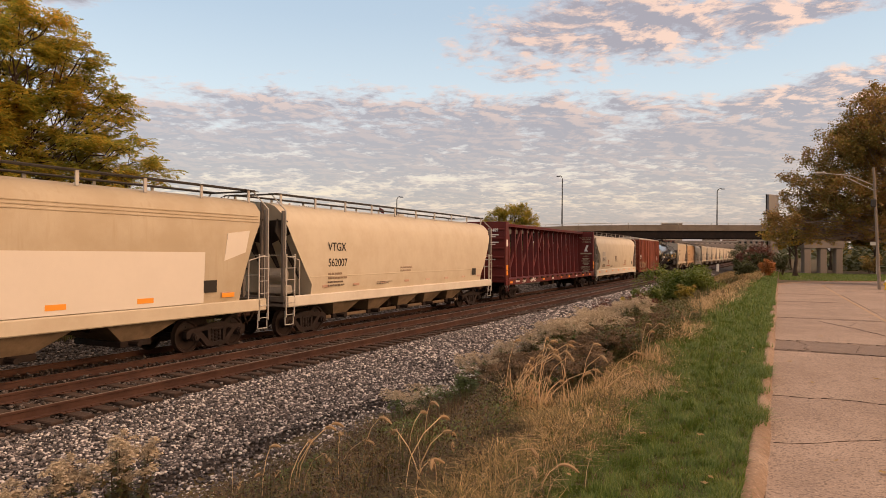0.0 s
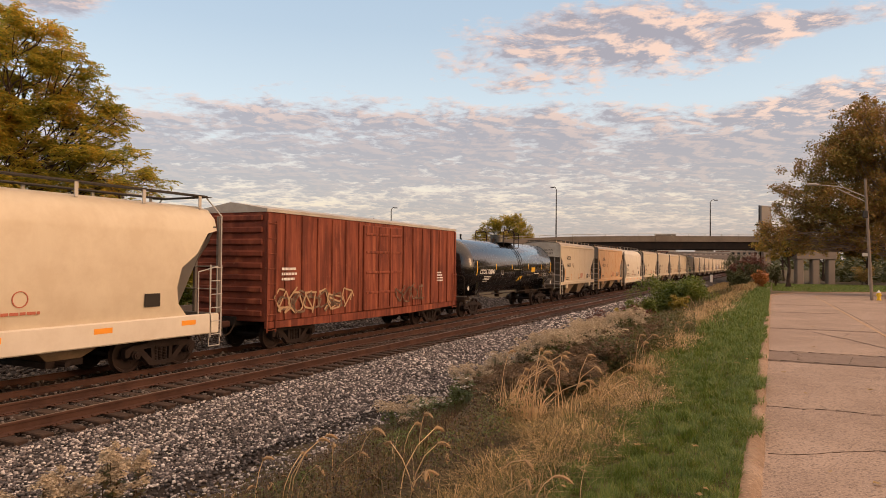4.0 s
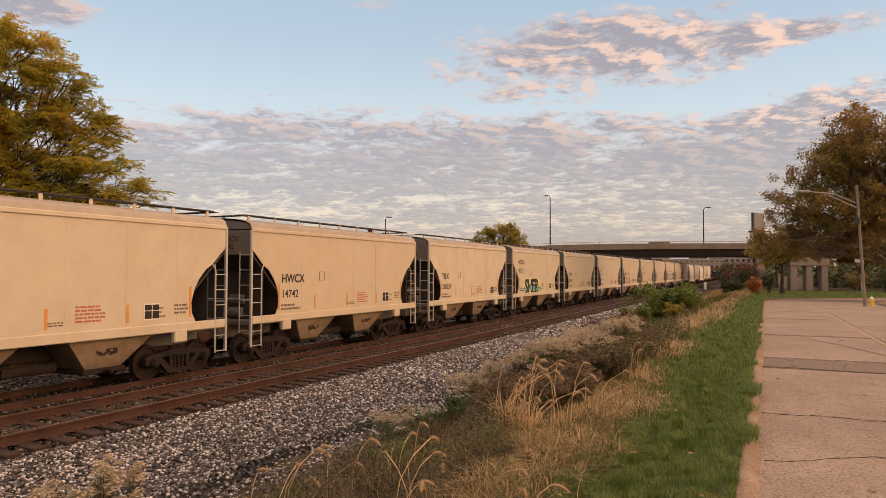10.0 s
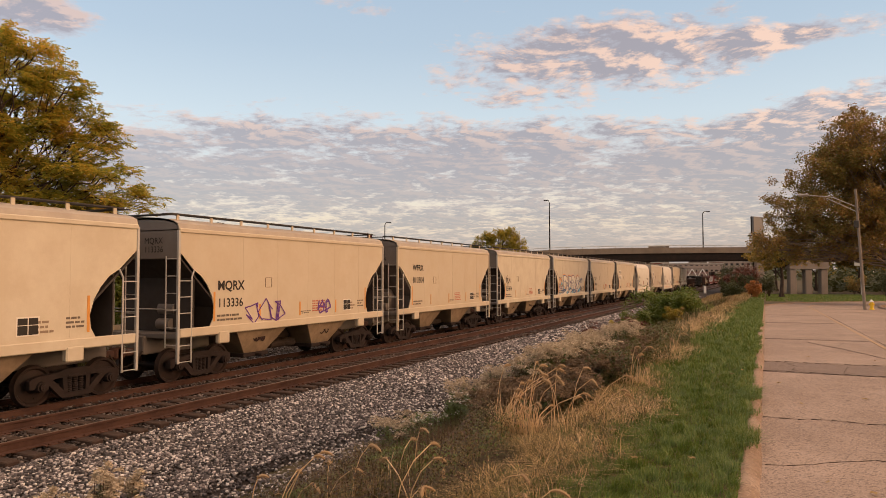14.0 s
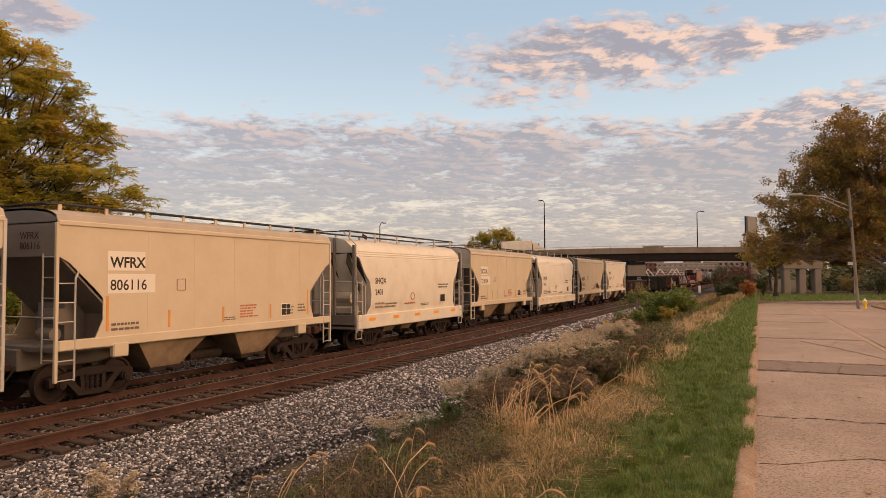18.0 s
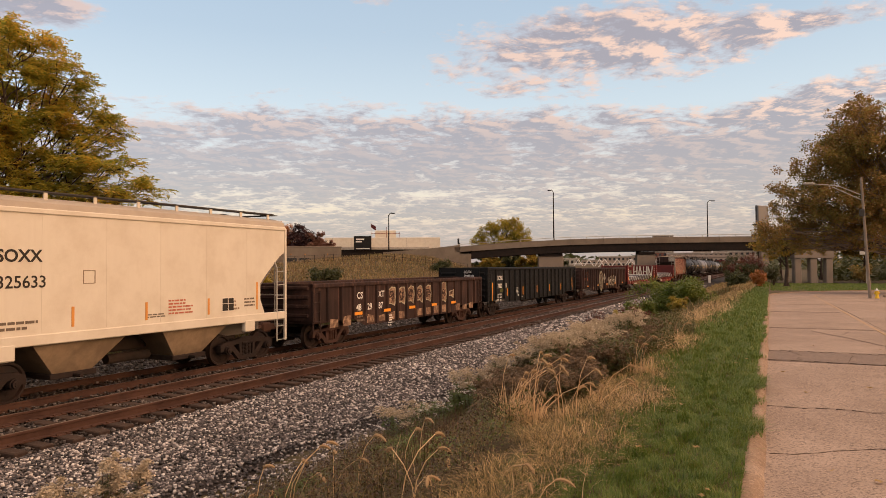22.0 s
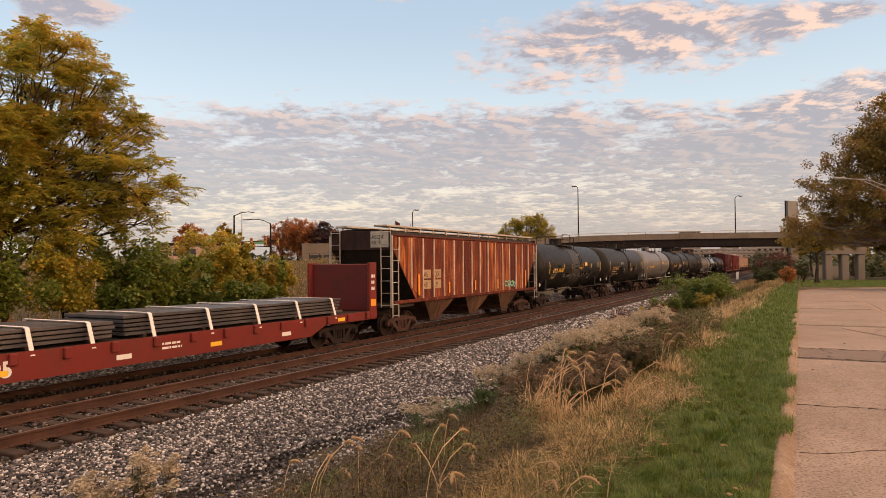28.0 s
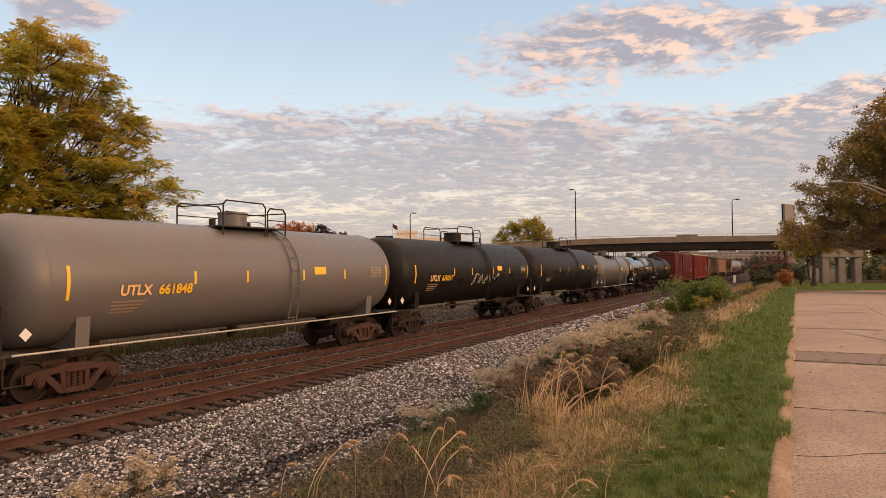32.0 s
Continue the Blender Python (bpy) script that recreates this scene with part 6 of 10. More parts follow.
    if graffiti == 1:
        # sprayed boxes in the fields between the posts, worn pale steel below them
        for k in range(6, posts - 1):
            y = -hy + 0.10 + step * k + 0.13
            w = step - 0.27
            if k in (6, 7, 8, 9, 10, 12, 13):
                z0, z1 = (1.38, 2.06) if k < 12 else ((1.28, 2.16) if k == 12 else (1.45, 1.75))
                q = [rng.uniform(0, 0.09) for _ in range(4)]
                ring = [(y + q[0], z0 + 0.05), (y - 0.02, z0 + 0.4), (y + q[1], z1 - 0.08), (y + w * 0.5, z1 - 0.02 + q[3]), (y + w - q[2], z1), (y + w + 0.02, z0 + 0.35), (y + w - q[3], z0 - 0.06), (y + w * 0.5, z0 + q[1])]
                part("graffiti", Shape().plate(ring, "x", hx + 0.005, hx + 0.009), M["worn_panel"], car, "faded pale sprayed fill")
                part("graffiti", Shape().path([(hx + 0.010, a, b) for a, b in ring + ring[:1]], 0.026, 4), M["faded_white"], car, "thick faded sprayed outline")
                scribble(car, hx + 0.014, y + 0.10, z0 + 0.12, w - 0.2, 0.48, M["brown"], rng, 1, 0.03)
                for j in range(4):
                    zz = rng.uniform(z0 + 0.1, z1 - 0.15)
                    mark(car, hx + 0.0115, y + 0.05 + rng.uniform(0, 0.2), zz, w * rng.uniform(0.3, 0.6), 0.022, M["brown"], "scratch")
            elif k == 11:
                continue
        for k in range(1, posts - 1):
            y = -hy + 0.10 + step * k + 0.14
            if k % 5 != 3:
                part("worn_panel", Shape().plate([(y, 0.74), (y + step - 0.3, 0.74), (y + step - 0.32, 0.98 + 0.16 * rng.random()), (y + 0.02, 0.92 + 0.2 * rng.random())], "x", hx + 0.005, hx + 0.009), M["worn_panel"], car, "paint worn to pale rust")
    if graffiti == 2:
        # a large hoop, a small star shape and swollen white outlines
        for r0, m, lift in ((1.0, "faded_white", 0.0), (0.93, "faded_white", 0.002), (0.84, "yellow_line", 0.004), (0.55, "faded_white", 0.006)):
            pts = [(hx + 0.096 + lift, -hy + 7.3 + 0.72 * r0 * math.cos(a) * rng.uniform(0.88, 1.1), 1.55 + 0.92 * r0 * math.sin(a) * rng.uniform(0.92, 1.06)) for a in np.linspace(0, math.tau, 34)]
            part("graffiti", Shape().path(pts, 0.024, 4), M[m], car, "sprayed hoop")
        scribble(car, hx + 0.1, -hy + 6.75, 0.8, 1.1, 1.5, M["faded_white"], rng, 3, 0.012)
        scribble(car, hx + 0.1, -hy + 6.8, 0.9, 1.0, 1.3, M["faded_tag"], rng, 3, 0.03)
        part("graffiti", Shape().path([(hx + 0.097, -hy + 8.35, 1.75), (hx + 0.097, -hy + 8.75, 2.15), (hx + 0.097, -hy + 9.2, 1.75), (hx + 0.097, -hy + 8.75, 1.55), (hx + 0.097, -hy + 8.35, 1.75)], 0.022, 4).path([(hx + 0.097, -hy + 8.75, 2.2), (hx + 0.097, -hy + 8.75, 1.3)], 0.02, 4), M["graffiti_white"], car, "small sprayed sign")
        for k in range(4):
            y0 = -hy + 10.75 + k * 0.72
            pts = [(hx + 0.098, y0 + 0.36 * math.cos(a) * (1 + 0.2 * math.sin(3 * a + k)), 1.45 + 0.44 * math.sin(a) * (1 + 0.15 * math.cos(2 * a + k))) for a in np.linspace(0, math.tau, 19)]
            part("graffiti", Shape().path(pts, 0.024, 4), M["faded_white"], car, "swollen white sprayed letter outline")
            scribble(car, hx + 0.1, y0 - 0.18, 1.25, 0.36, 0.4, M["graffiti_white"], rng, 1, 0.02)
        scribble(car, hx + 0.1, -hy + 13.6, 1.2, 0.35, 0.8, M["graffiti_white"], rng, 1, 0.025)
        for k in range(1, posts - 1):
            y = -hy + 0.10 + step * k + 0.14
            if rng.random() < 0.5:
                z0 = rng.uniform(0.95, 2.0)
                part("worn_panel", Shape().plate([(y, z0), (y + step - 0.3, z0 + 0.05), (y + step - 0.36, z0 + rng.uniform(0.15, 0.5)), (y + 0.05, z0 + 0.3)], "x", hx + 0.005, hx + 0.009), M["brown"], car)
        mark(car, hx + 0.012, -hy + 4.1, 0.82, 0.7, 0.22, M["worn_panel"], "worn_patch")
    train.append((car, u0 + hy))


def bulkhead_flat(u0, length, rng, load=True, board="maroon", tag=False):
    """A red bulkhead flat car that carries strapped stacks of steel plate."""
    hy = length / 2
    car = thing("bulkhead_flat_car", "red bulkhead flat car loaded with strapped dark steel plate", "freight car", group="freight cars of the train")
    part("deck", Shape().worn(-1.4, 1.4, -hy, hy, 1.0, 1.14, 0.02), M["under"], car)
    for side in (-1, 1):
        part("side_sill", Shape().plate([(-hy, 1.16), (-hy, 0.86), (-hy + 3.2, 0.86), (-hy + 4.0, 0.55), (hy - 4.0, 0.55), (hy - 3.2, 0.86), (hy, 0.86), (hy, 1.16)], "x", side * 1.42 - 0.03, side * 1.42 + 0.03), M["red"], car)
        for k in range(16):
            y = -hy + 0.7 + k * (length - 1.4) / 15
            part("stake_pocket", Shape().worn(side * 1.45 - 0.02, side * 1.45 + 0.08, y - 0.09, y + 0.09, 0.90, 1.15, 0.02), M["red"], car)
    for end in (-1, 1):
        y = end * hy
        b = part("bulkhead", Shape().worn(-1.42, 1.42, min(y - end * 0.10, y - end * 0.30), max(y - end * 0.10, y - end * 0.30), 1.14, 2.95, 0.03), M[board], car, "tall solid red bulkhead")
        for side in (-1, 1):
            part("bulkhead_post", Shape().worn(side * 1.42 - 0.10, side * 1.42 + 0.05, min(y - end * 0.02, y - end * 0.48), max(y - end * 0.02, y - end * 0.48), 0.9, 3.0, 0.03), M["red"], b)
        for k in range(4):
            part("bulkhead_brace", Shape().worn(-1.35 + 0.8 * k, -1.2 + 0.8 * k, min(y, y - end * 0.14), max(y, y - end * 0.14), 1.14, 2.9, 0.02), M["red"], b)
        mark(car, 1.475, min(y - end * 0.06, y - end * 0.44), 1.35, 0.36, 0.26, M["orange"], "marker_board")
        bars_on(car, 1.475, min(y - end * 0.06, y - end * 0.40), 2.6, 0.3, 0.7, 3, M["ink_white"], rng)
        truck(car, end * (hy - 1.9))
        coupler(car, y + end * 0.05, end)
    if tag:
        fr, yb = Shape(), hy - 0.315
        strokes = ([(-1.3, 1.3), (-1.2, 2.85)], [(-1.25, 2.0), (-0.85, 2.2)], [(-0.85, 1.3), (-0.8, 2.8)], [(-0.66, 1.3), (-0.4, 2.85)], [(-0.4, 2.85), (-0.12, 1.3)], [(-0.55, 1.75), (-0.22, 1.75)],
                   [(0.05, 1.3), (0.08, 2.8)], [(0.06, 2.1), (0.48, 2.1)], [(0.46, 1.3), (0.5, 2.85)], [(0.66, 1.3), (0.68, 2.8)], [(0.68, 2.8), (1.1, 1.35)], [(1.1, 1.35), (1.25, 2.85)])
        for a, b in strokes:
            fr.path([(a[0], yb, a[1]), (b[0], yb, b[1])], 0.085, 4)
        part("graffiti", fr, M["graffiti_white"], car, "large sprayed white letters")
    for k in range(6):
        mark(car, 1.455, -hy + 2.0 + k * (length - 4.5) / 5, 0.70 if 0 < k < 5 else 0.93, 0.42, 0.12, M["yellow"] if k % 2 else M["ink_white"])
    bars_on(car, 1.455, -hy + 9.2, 1.0, 0.9, 0.22, 2, M["ink_white"], rng)
    text_on(car, "LW62095", 1.456, -hy + 3.6, 0.68, 0.46, M["ink_white"], bold=0.012)
    if load:
        for k, (a, b, n) in enumerate(((-hy + 0.9, -1.6, 4), (-1.3, hy - 1.9, 5))):
            for j in range(n):
                sh = rng.uniform(-0.06, 0.06)
                z = 1.22 + j * 0.105
                part("steel_plate", Shape().worn(-1.15 + sh, 1.15 + sh, a + abs(sh), b + sh * 2, z, z + 0.075, 0.006), M["plate_steel"], car, "dark rolled steel plate")
                for q in range(5):
                    y = a + 0.6 + (b - a - 1.2) * q / 4
                    if j == 0:
                        part("timber", Shape().worn(-1.2, 1.2, y - 0.06, y + 0.06, 1.14, 1.22, 0.01), M["tie"], car)
            top = 1.22 + n * 0.105 + 0.004
            for q in range(5):
                y = a + 0.7 + (b - a - 1.4) * q / 4
                part("strap", Shape().add([(x, yy, z) for yy in (y - 0.05, y + 0.05) for x, z in ((1.44, 1.05), (1.235, top - 0.04), (1.18, top), (-1.18, top), (-1.44, 1.05), (1.46, 1.05), (1.25, top - 0.02), (1.18, top + 0.01), (-1.18, top + 0.01), (-1.46, 1.05))],
                                          [(5, 6, 16, 15), (6, 7, 17, 16), (7, 8, 18, 17), (8, 9, 19, 18), (0, 1, 6, 5), (1, 2, 7, 6), (2, 3, 8, 7), (3, 4, 9, 8), (10, 11, 16, 15), (11, 12, 17, 16), (12, 13, 18, 17), (13, 14, 19, 18)]), M["strap"], car, "white lashing strap")
    under_gear(car, hy)
    train.append((car, u0 + hy))


def ribbed_hopper(u0, length, rng, body="rust_hopper", rib="rust_pale", lines=None):
    """An older three-bay covered hopper with ribbed, rusted sides and open ends."""
    hy, hx = length / 2, 1.5
    car = thing("covered_hopper_car", "rusty orange ribbed three-bay covered hopper car", "freight car", group="freight cars of the train")
    outline = [(-hy, 4.08), (-hy, 3.6), (-hy + 1.9, 1.45), (hy - 1.9, 1.45), (hy, 3.6), (hy, 4.08)]
    for side in (-1, 1):
        part("side_sheet", Shape().plate(outline, "x", side * hx - 0.03, side * hx), M[body], car)
        part("side_sill", Shape().worn(side * hx - 0.08, side * hx + 0.05, -hy + 0.1, hy - 0.1, 1.32, 1.46, 0.02), M["rust_dark" if body == "rust_hopper" else body], car)
        part("top_rail", Shape().worn(side * hx - 0.05, side * hx + 0.05, -hy, hy, 4.05, 4.13, 0.02), M["rust_dark" if body == "rust_hopper" else "brown"], car)
        for k in range(17):
            y = -hy + 0.5 + (length - 1.0) * k / 16
            c = hy - abs(y)
            zb = 1.46 if c > 1.9 else 3.6 - (3.6 - 1.45) * c / 1.9
            part("side_post", Shape().worn(side * hx - 0.005, side * hx + 0.06, y - 0.045, y + 0.045, zb, 4.02, 0.015), M[rib], car)
            if k and body == "rust_hopper":
                # panels between the posts have rusted each in its own way
                y0 = y - (length - 1.0) / 16
                c0 = hy - abs(y0)
                z0 = 1.46 if c0 > 1.9 else 3.6 - (3.6 - 1.45) * c0 / 1.9
                part("side_panel", Shape().plate([(y0 + 0.05, z0 + 0.02), (y - 0.05, zb + 0.02), (y - 0.05, 4.0), (y0 + 0.05, 4.0)], "x", min(side * hx, side * (hx + 0.008)), max(side * hx, side * (hx + 0.008))), M[rng.choice(("rust_dark", "rust_hopper", "rust_bright", "rust_hopper"))], car)
    # roof coloured near black to stand for the shade under its walkway
    part("roof", roof_shell(hy, hx - 0.10, 4.10, 4.38), M["under"], car)
    part("roof_walkway", Shape().worn(-1.25, -0.65, -hy, hy, 4.44, 4.52, 0.01).worn(0.65, 1.25, -hy, hy, 4.44, 4.52, 0.01), M["pale_grey"], car, "pale roof walkway")
    for k in range(14):
        y = -hy + 0.3 + (length - 0.6) * k / 13
        part("walkway_post", Shape().worn(1.18, 1.23, y - 0.04, y + 0.04, 4.12, 4.44, 0.01), M["rust_pale"], car)
    for end in (-1, 1):
        y = end * hy
        part("end_sheet", Shape().worn(-hx + 0.02, hx - 0.02, min(y, y - end * 0.06), max(y, y - end * 0.06), 3.5, 4.3, 0.02), M["brown"], car)
        part("slope_sheet", Shape().add([(-1.46, y - end * 0.05, 3.55), (1.46, y - end * 0.05, 3.55), (1.46, y - end * 2.2, 1.3), (-1.46, y - end * 2.2, 1.3), (-1.46, y - end * 0.12, 3.55), (1.46, y - end * 0.12, 3.55), (1.46, y - end * 2.27, 1.3), (-1.46, y - end * 2.27, 1.3)], [(0, 1, 2, 3), (7, 6, 5, 4), (0, 4, 5, 1), (2, 6, 7, 3), (1, 5, 6, 2), (0, 3, 7, 4)]), M["under"], car)
        part("end_platform", Shape().worn(-1.45, 1.45, min(y, y - end * 1.8), max(y, y - end * 1.8), 1.16, 1.28, 0.02).worn(-0.32, 0.32, min(y + end * 0.1, y - end * 2.4), max(y + end * 0.1, y - end * 2.4), 0.78, 1.2, 0.03), M["under"], car)
        for side in (-1, 1):
            a = min(y, y - end * 0.45)
            ladder(car, side * (hx + 0.02), a, 0.8, 3.6, 0.45, 7, M["pale_grey"])
            end_ladder(car, y + end * 0.03, side * 1.45 if side > 0 else -1.0, 1.2, 4.3, 0.45, M["pale_grey"])
            part("corner_post", Shape().worn(side * hx - 0.05, side * hx + 0.03, y - 0.04, y + 0.04, 1.2, 4.1, 0.01), M["pale_grey"], car)
        truck(car, end * (hy - 1.5), True)
        coupler(car, y + end * 0.05, end)
    for k in (-1, 0, 1):
        yc = k * 4.1
        b = part("hopper_bay", Shape().sweep([[(-1.42, yc - 1.55, 1.42), (1.42, yc - 1.55, 1.42), (1.42, yc + 1.55, 1.42), (-1.42, yc + 1.55, 1.42)], [(-1.1, yc - 0.45, 0.5), (1.1, yc - 0.45, 0.5), (1.1, yc + 0.45, 0.5), (-1.1, yc + 0.45, 0.5)]]), M["bay_rust"], car)
        part("outlet_gate", Shape().worn(-1.15, 1.15, yc - 0.52, yc + 0.52, 0.38, 0.51, 0.02), M["truck_rust"], b)
    mark(car, hx + 0.065, -hy + 2.0, 1.6, 0.14, 0.9, M["orange"])
    mark(car, hx + 0.065, hy - 2.1, 1.6, 0.14, 0.9, M["orange"])
    for k in (1, 2, 3):
        mark(car, hx + 0.065, -hy + 2.0 + k * 2.85, 1.6, 0.12, 0.5, M["orange"])
    if lines:
        for row, word in enumerate(lines):
            for half in (0, 1):
                y = -hy + 2.0 + 0.94 * half + 0.5
                mark(car, hx + 0.009, y, 2.3 - 0.45 * row, 0.72, 0.38, M["yellow_line"], "name_patch")
                text_on(car, word[2 * half:2 * half + 2], hx + 0.016, y + 0.06, 2.36 - 0.45 * row, 0.34, M["ink"])
        plate_at = Matrix(((1, 0, 0, 0.55), (0, 0, -1, -hy - 0.04), (0, 1, 0, 3.95), (0, 0, 0, 1)))
        part("end_sign", Shape().worn(0.5, 1.35, -hy - 0.03, -hy, 3.6, 4.25, 0.01), M["pale_grey"], car)
        part("end_lettering", letters("\n".join(lines), 0.22, M["ink"], "LEFT"), None, car, at=plate_at)
    scribble(car, hx + 0.07, 3.1, 1.62, 1.7, 0.4, M["graffiti_mint"], rng, 4, 0.035)
    train.append((car, u0 + hy))


def build_train():
    rng = random.Random(11)
    long_hopper(-0.5, 18.2, "dusty_cream", None, rng, "round", True, patch=True)
    long_hopper(18.55, 17.7, "cream", ("VTGX", "562007"), rng, "angle", False, 2.32, 2.92, bays=5)
    centerbeam_car(38.65, 21.3, rng)
    long_hopper(60.6, 18.3, "cream", ("CMDX", "1053"), rng, "stepped", True, 2.46, 2.68)
    boxcar(80.9, 14.35, "boxcar_red", rng)
    tank_car(96.6, 15.7, "black", rng, "CTCX 730840", "ink_white", 3.1, 0.3, deco=1)
    graf = lambda mats, y, w, h, z=1.7: (lambda car, r: [scribble(car, 1.512 + 0.004 * i, y, z, w, h, M[m], r, 5, 0.05 - 0.012 * i) for i, m in enumerate(mats)])
    step_patch = lambda car, r: part("paint_patch", Shape().plate([(-2.4, 1.6), (4.4, 1.6), (4.4, 2.5), (2.6, 2.5), (2.6, 2.3), (0.2, 2.3), (0.2, 2.1), (-2.4, 2.1)], "x", 1.498, 1.522), M["patch"], car, "pale repainted steps")

    def big_piece(car, r):
        glyphs = (("D", -2.85, 1.60, 1.85, -3), ("E", -1.35, 1.66, 1.7, -6), ("R", -0.15, 1.62, 1.75, 3), ("S", 1.2, 1.64, 1.75, -4))
        for k, (mat, bold, dy, dz, lab) in enumerate(((M["graffiti_orange"], 0.165, 0.0, 0.06, "orange sprayed rim"), (M["graffiti_navy"], 0.165, 0.0, 0.0, "dark blue sprayed outline"), (M["graffiti_white"], 0.105, 0.0, 0.0, "cream sprayed letter fill"))):
            for j, (g, y, z, size, tilt) in enumerate(glyphs):
                c, n = math.cos(math.radians(tilt)), math.sin(math.radians(tilt))
                at = Matrix(((0, 0, 1, 1.503 + 0.006 * k + 0.001 * j), (c, -n, 0, y + dy), (n, c, 0, z + dz), (0, 0, 0, 1)))
                part("graffiti", letters(g, size, mat, "LEFT", bold), None, car, lab, at=at)
        # trailing base of the letters
        sweep = [(-4.3, 1.42), (-3.6, 1.62), (-2.4, 1.60), (-0.6, 1.72), (0.8, 1.62), (2.4, 1.95), (2.9, 2.15), (2.3, 1.62), (0.9, 1.44), (-1.5, 1.40)]
        part("graffiti", Shape().plate(sweep, "x", 1.5015, 1.5120), M["graffiti_navy"], car, "dark blue sprayed base")
        part("graffiti", Shape().plate([(-0.1 + (a + 0.1) * 0.95, 1.60 + (b - 1.6) * 0.62) for a, b in sweep], "x", 1.512, 1.5175), M["graffiti_white"], car, "cream sprayed base")
        for y, z, w, m in ((-3.35, 2.35, 0.2, "sky"), (-2.75, 1.95, 0.17, "sky"), (-2.6, 1.82, 0.10, "orange"), (-1.7, 1.55, 0.28, "sky"), (-0.9, 1.9, 0.2, "sky"), (-0.15, 1.52, 0.24, "sky"), (0.15, 2.35, 0.14, "navy"), (0.7, 1.56, 0.22, "sky"), (1.2, 1.65, 0.16, "orange"), (2.1, 1.72, 0.25, "sky"), (-3.9, 1.5, 0.2, "sky")):
            ring = [(y + w * math.cos(a) * (1 + 0.3 * math.sin(2 * a + y)), z + 0.6 * w * math.sin(a) + 0.3 * w * math.cos(a)) for a in np.linspace(0, math.tau, 11)[:-1]]
            part("graffiti", Shape().plate(ring, "x", 1.515, 1.5205), M["graffiti_" + m], car, "small sprayed accent")
        scribble(car, 1.5215, -3.5, 1.65, 5.4, 1.25, M["graffiti_navy"], r, 6, 0.011)
        scribble(car, 1.5215, -3.3, 1.5, 5.4, 0.5, M["graffiti_navy"], r, 5, 0.02)
        scribble(car, 1.507, -5.1, 2.75, 0.55, 0.7, M["ink"], r, 1, 0.014)
        scribble(car, 1.507, 2.35, 2.3, 1.0, 0.5, M["graffiti_navy"], r, 4, 0.025)
        scribble(car, 1.507, 2.9, 1.6, 0.9, 0.5, M["ink_faint"], r, 4, 0.012)
        scribble(car, 1.507, -4.0, 1.9, 0.7, 0.3, M["graffiti_lilac"], r, 3, 0.018)
        scribble(car, 1.505, -3.85, 2.3, 0.5, 0.5, M["graffiti_orange"], r, 1, 0.04)

    def black_piece(car, r):
        halo = [(-1.3 + 2.1 * math.cos(a) * (1 + 0.06 * math.sin(5 * a)), max(1.37, 1.92 + 0.54 * math.copysign(abs(math.sin(a)) ** 0.6, math.sin(a)) * (1 + 0.12 * math.sin(3 * a)))) for a in np.linspace(0, math.tau, 33)[:-1]]
        part("graffiti", Shape().plate(halo, "x", 1.5015, 1.5055), M["graffiti_lime"], car, "lime sprayed cloud behind the letters")
        for k, (mat, bold) in enumerate(((M["graffiti_white"], 0.11), (M["ink"], 0.065))):
            text_on(car, "SHER", 1.508 + 0.006 * k, -2.95, 1.50, 1.28, mat, "graffiti", "black sprayed letters SHER edged in white", bold)
        for k, y in enumerate((-2.95, -1.75, -1.0, -0.1, 0.35)):
            ring = [(y + 0.25 * math.cos(a), 1.76 + 0.06 * (k % 2) + 0.20 * math.sin(a)) for a in np.linspace(0, math.tau, 15)[:-1]]
            part("graffiti", Shape().plate(ring, "x", 1.516, 1.5185), M["graffiti_mint"], car, "mint sprayed spot")
            part("graffiti", Shape().plate([(y + (p - y) * 0.4, 1.79 + (q - 1.79) * 0.4) for p, q in ring], "x", 1.5185, 1.520), M["ink"], car)

    face = lambda car, r: (scribble(car, 1.507, 0.9, 1.62, 0.75, 0.55, M["graffiti_lilac"], r, 2, 0.03), None)
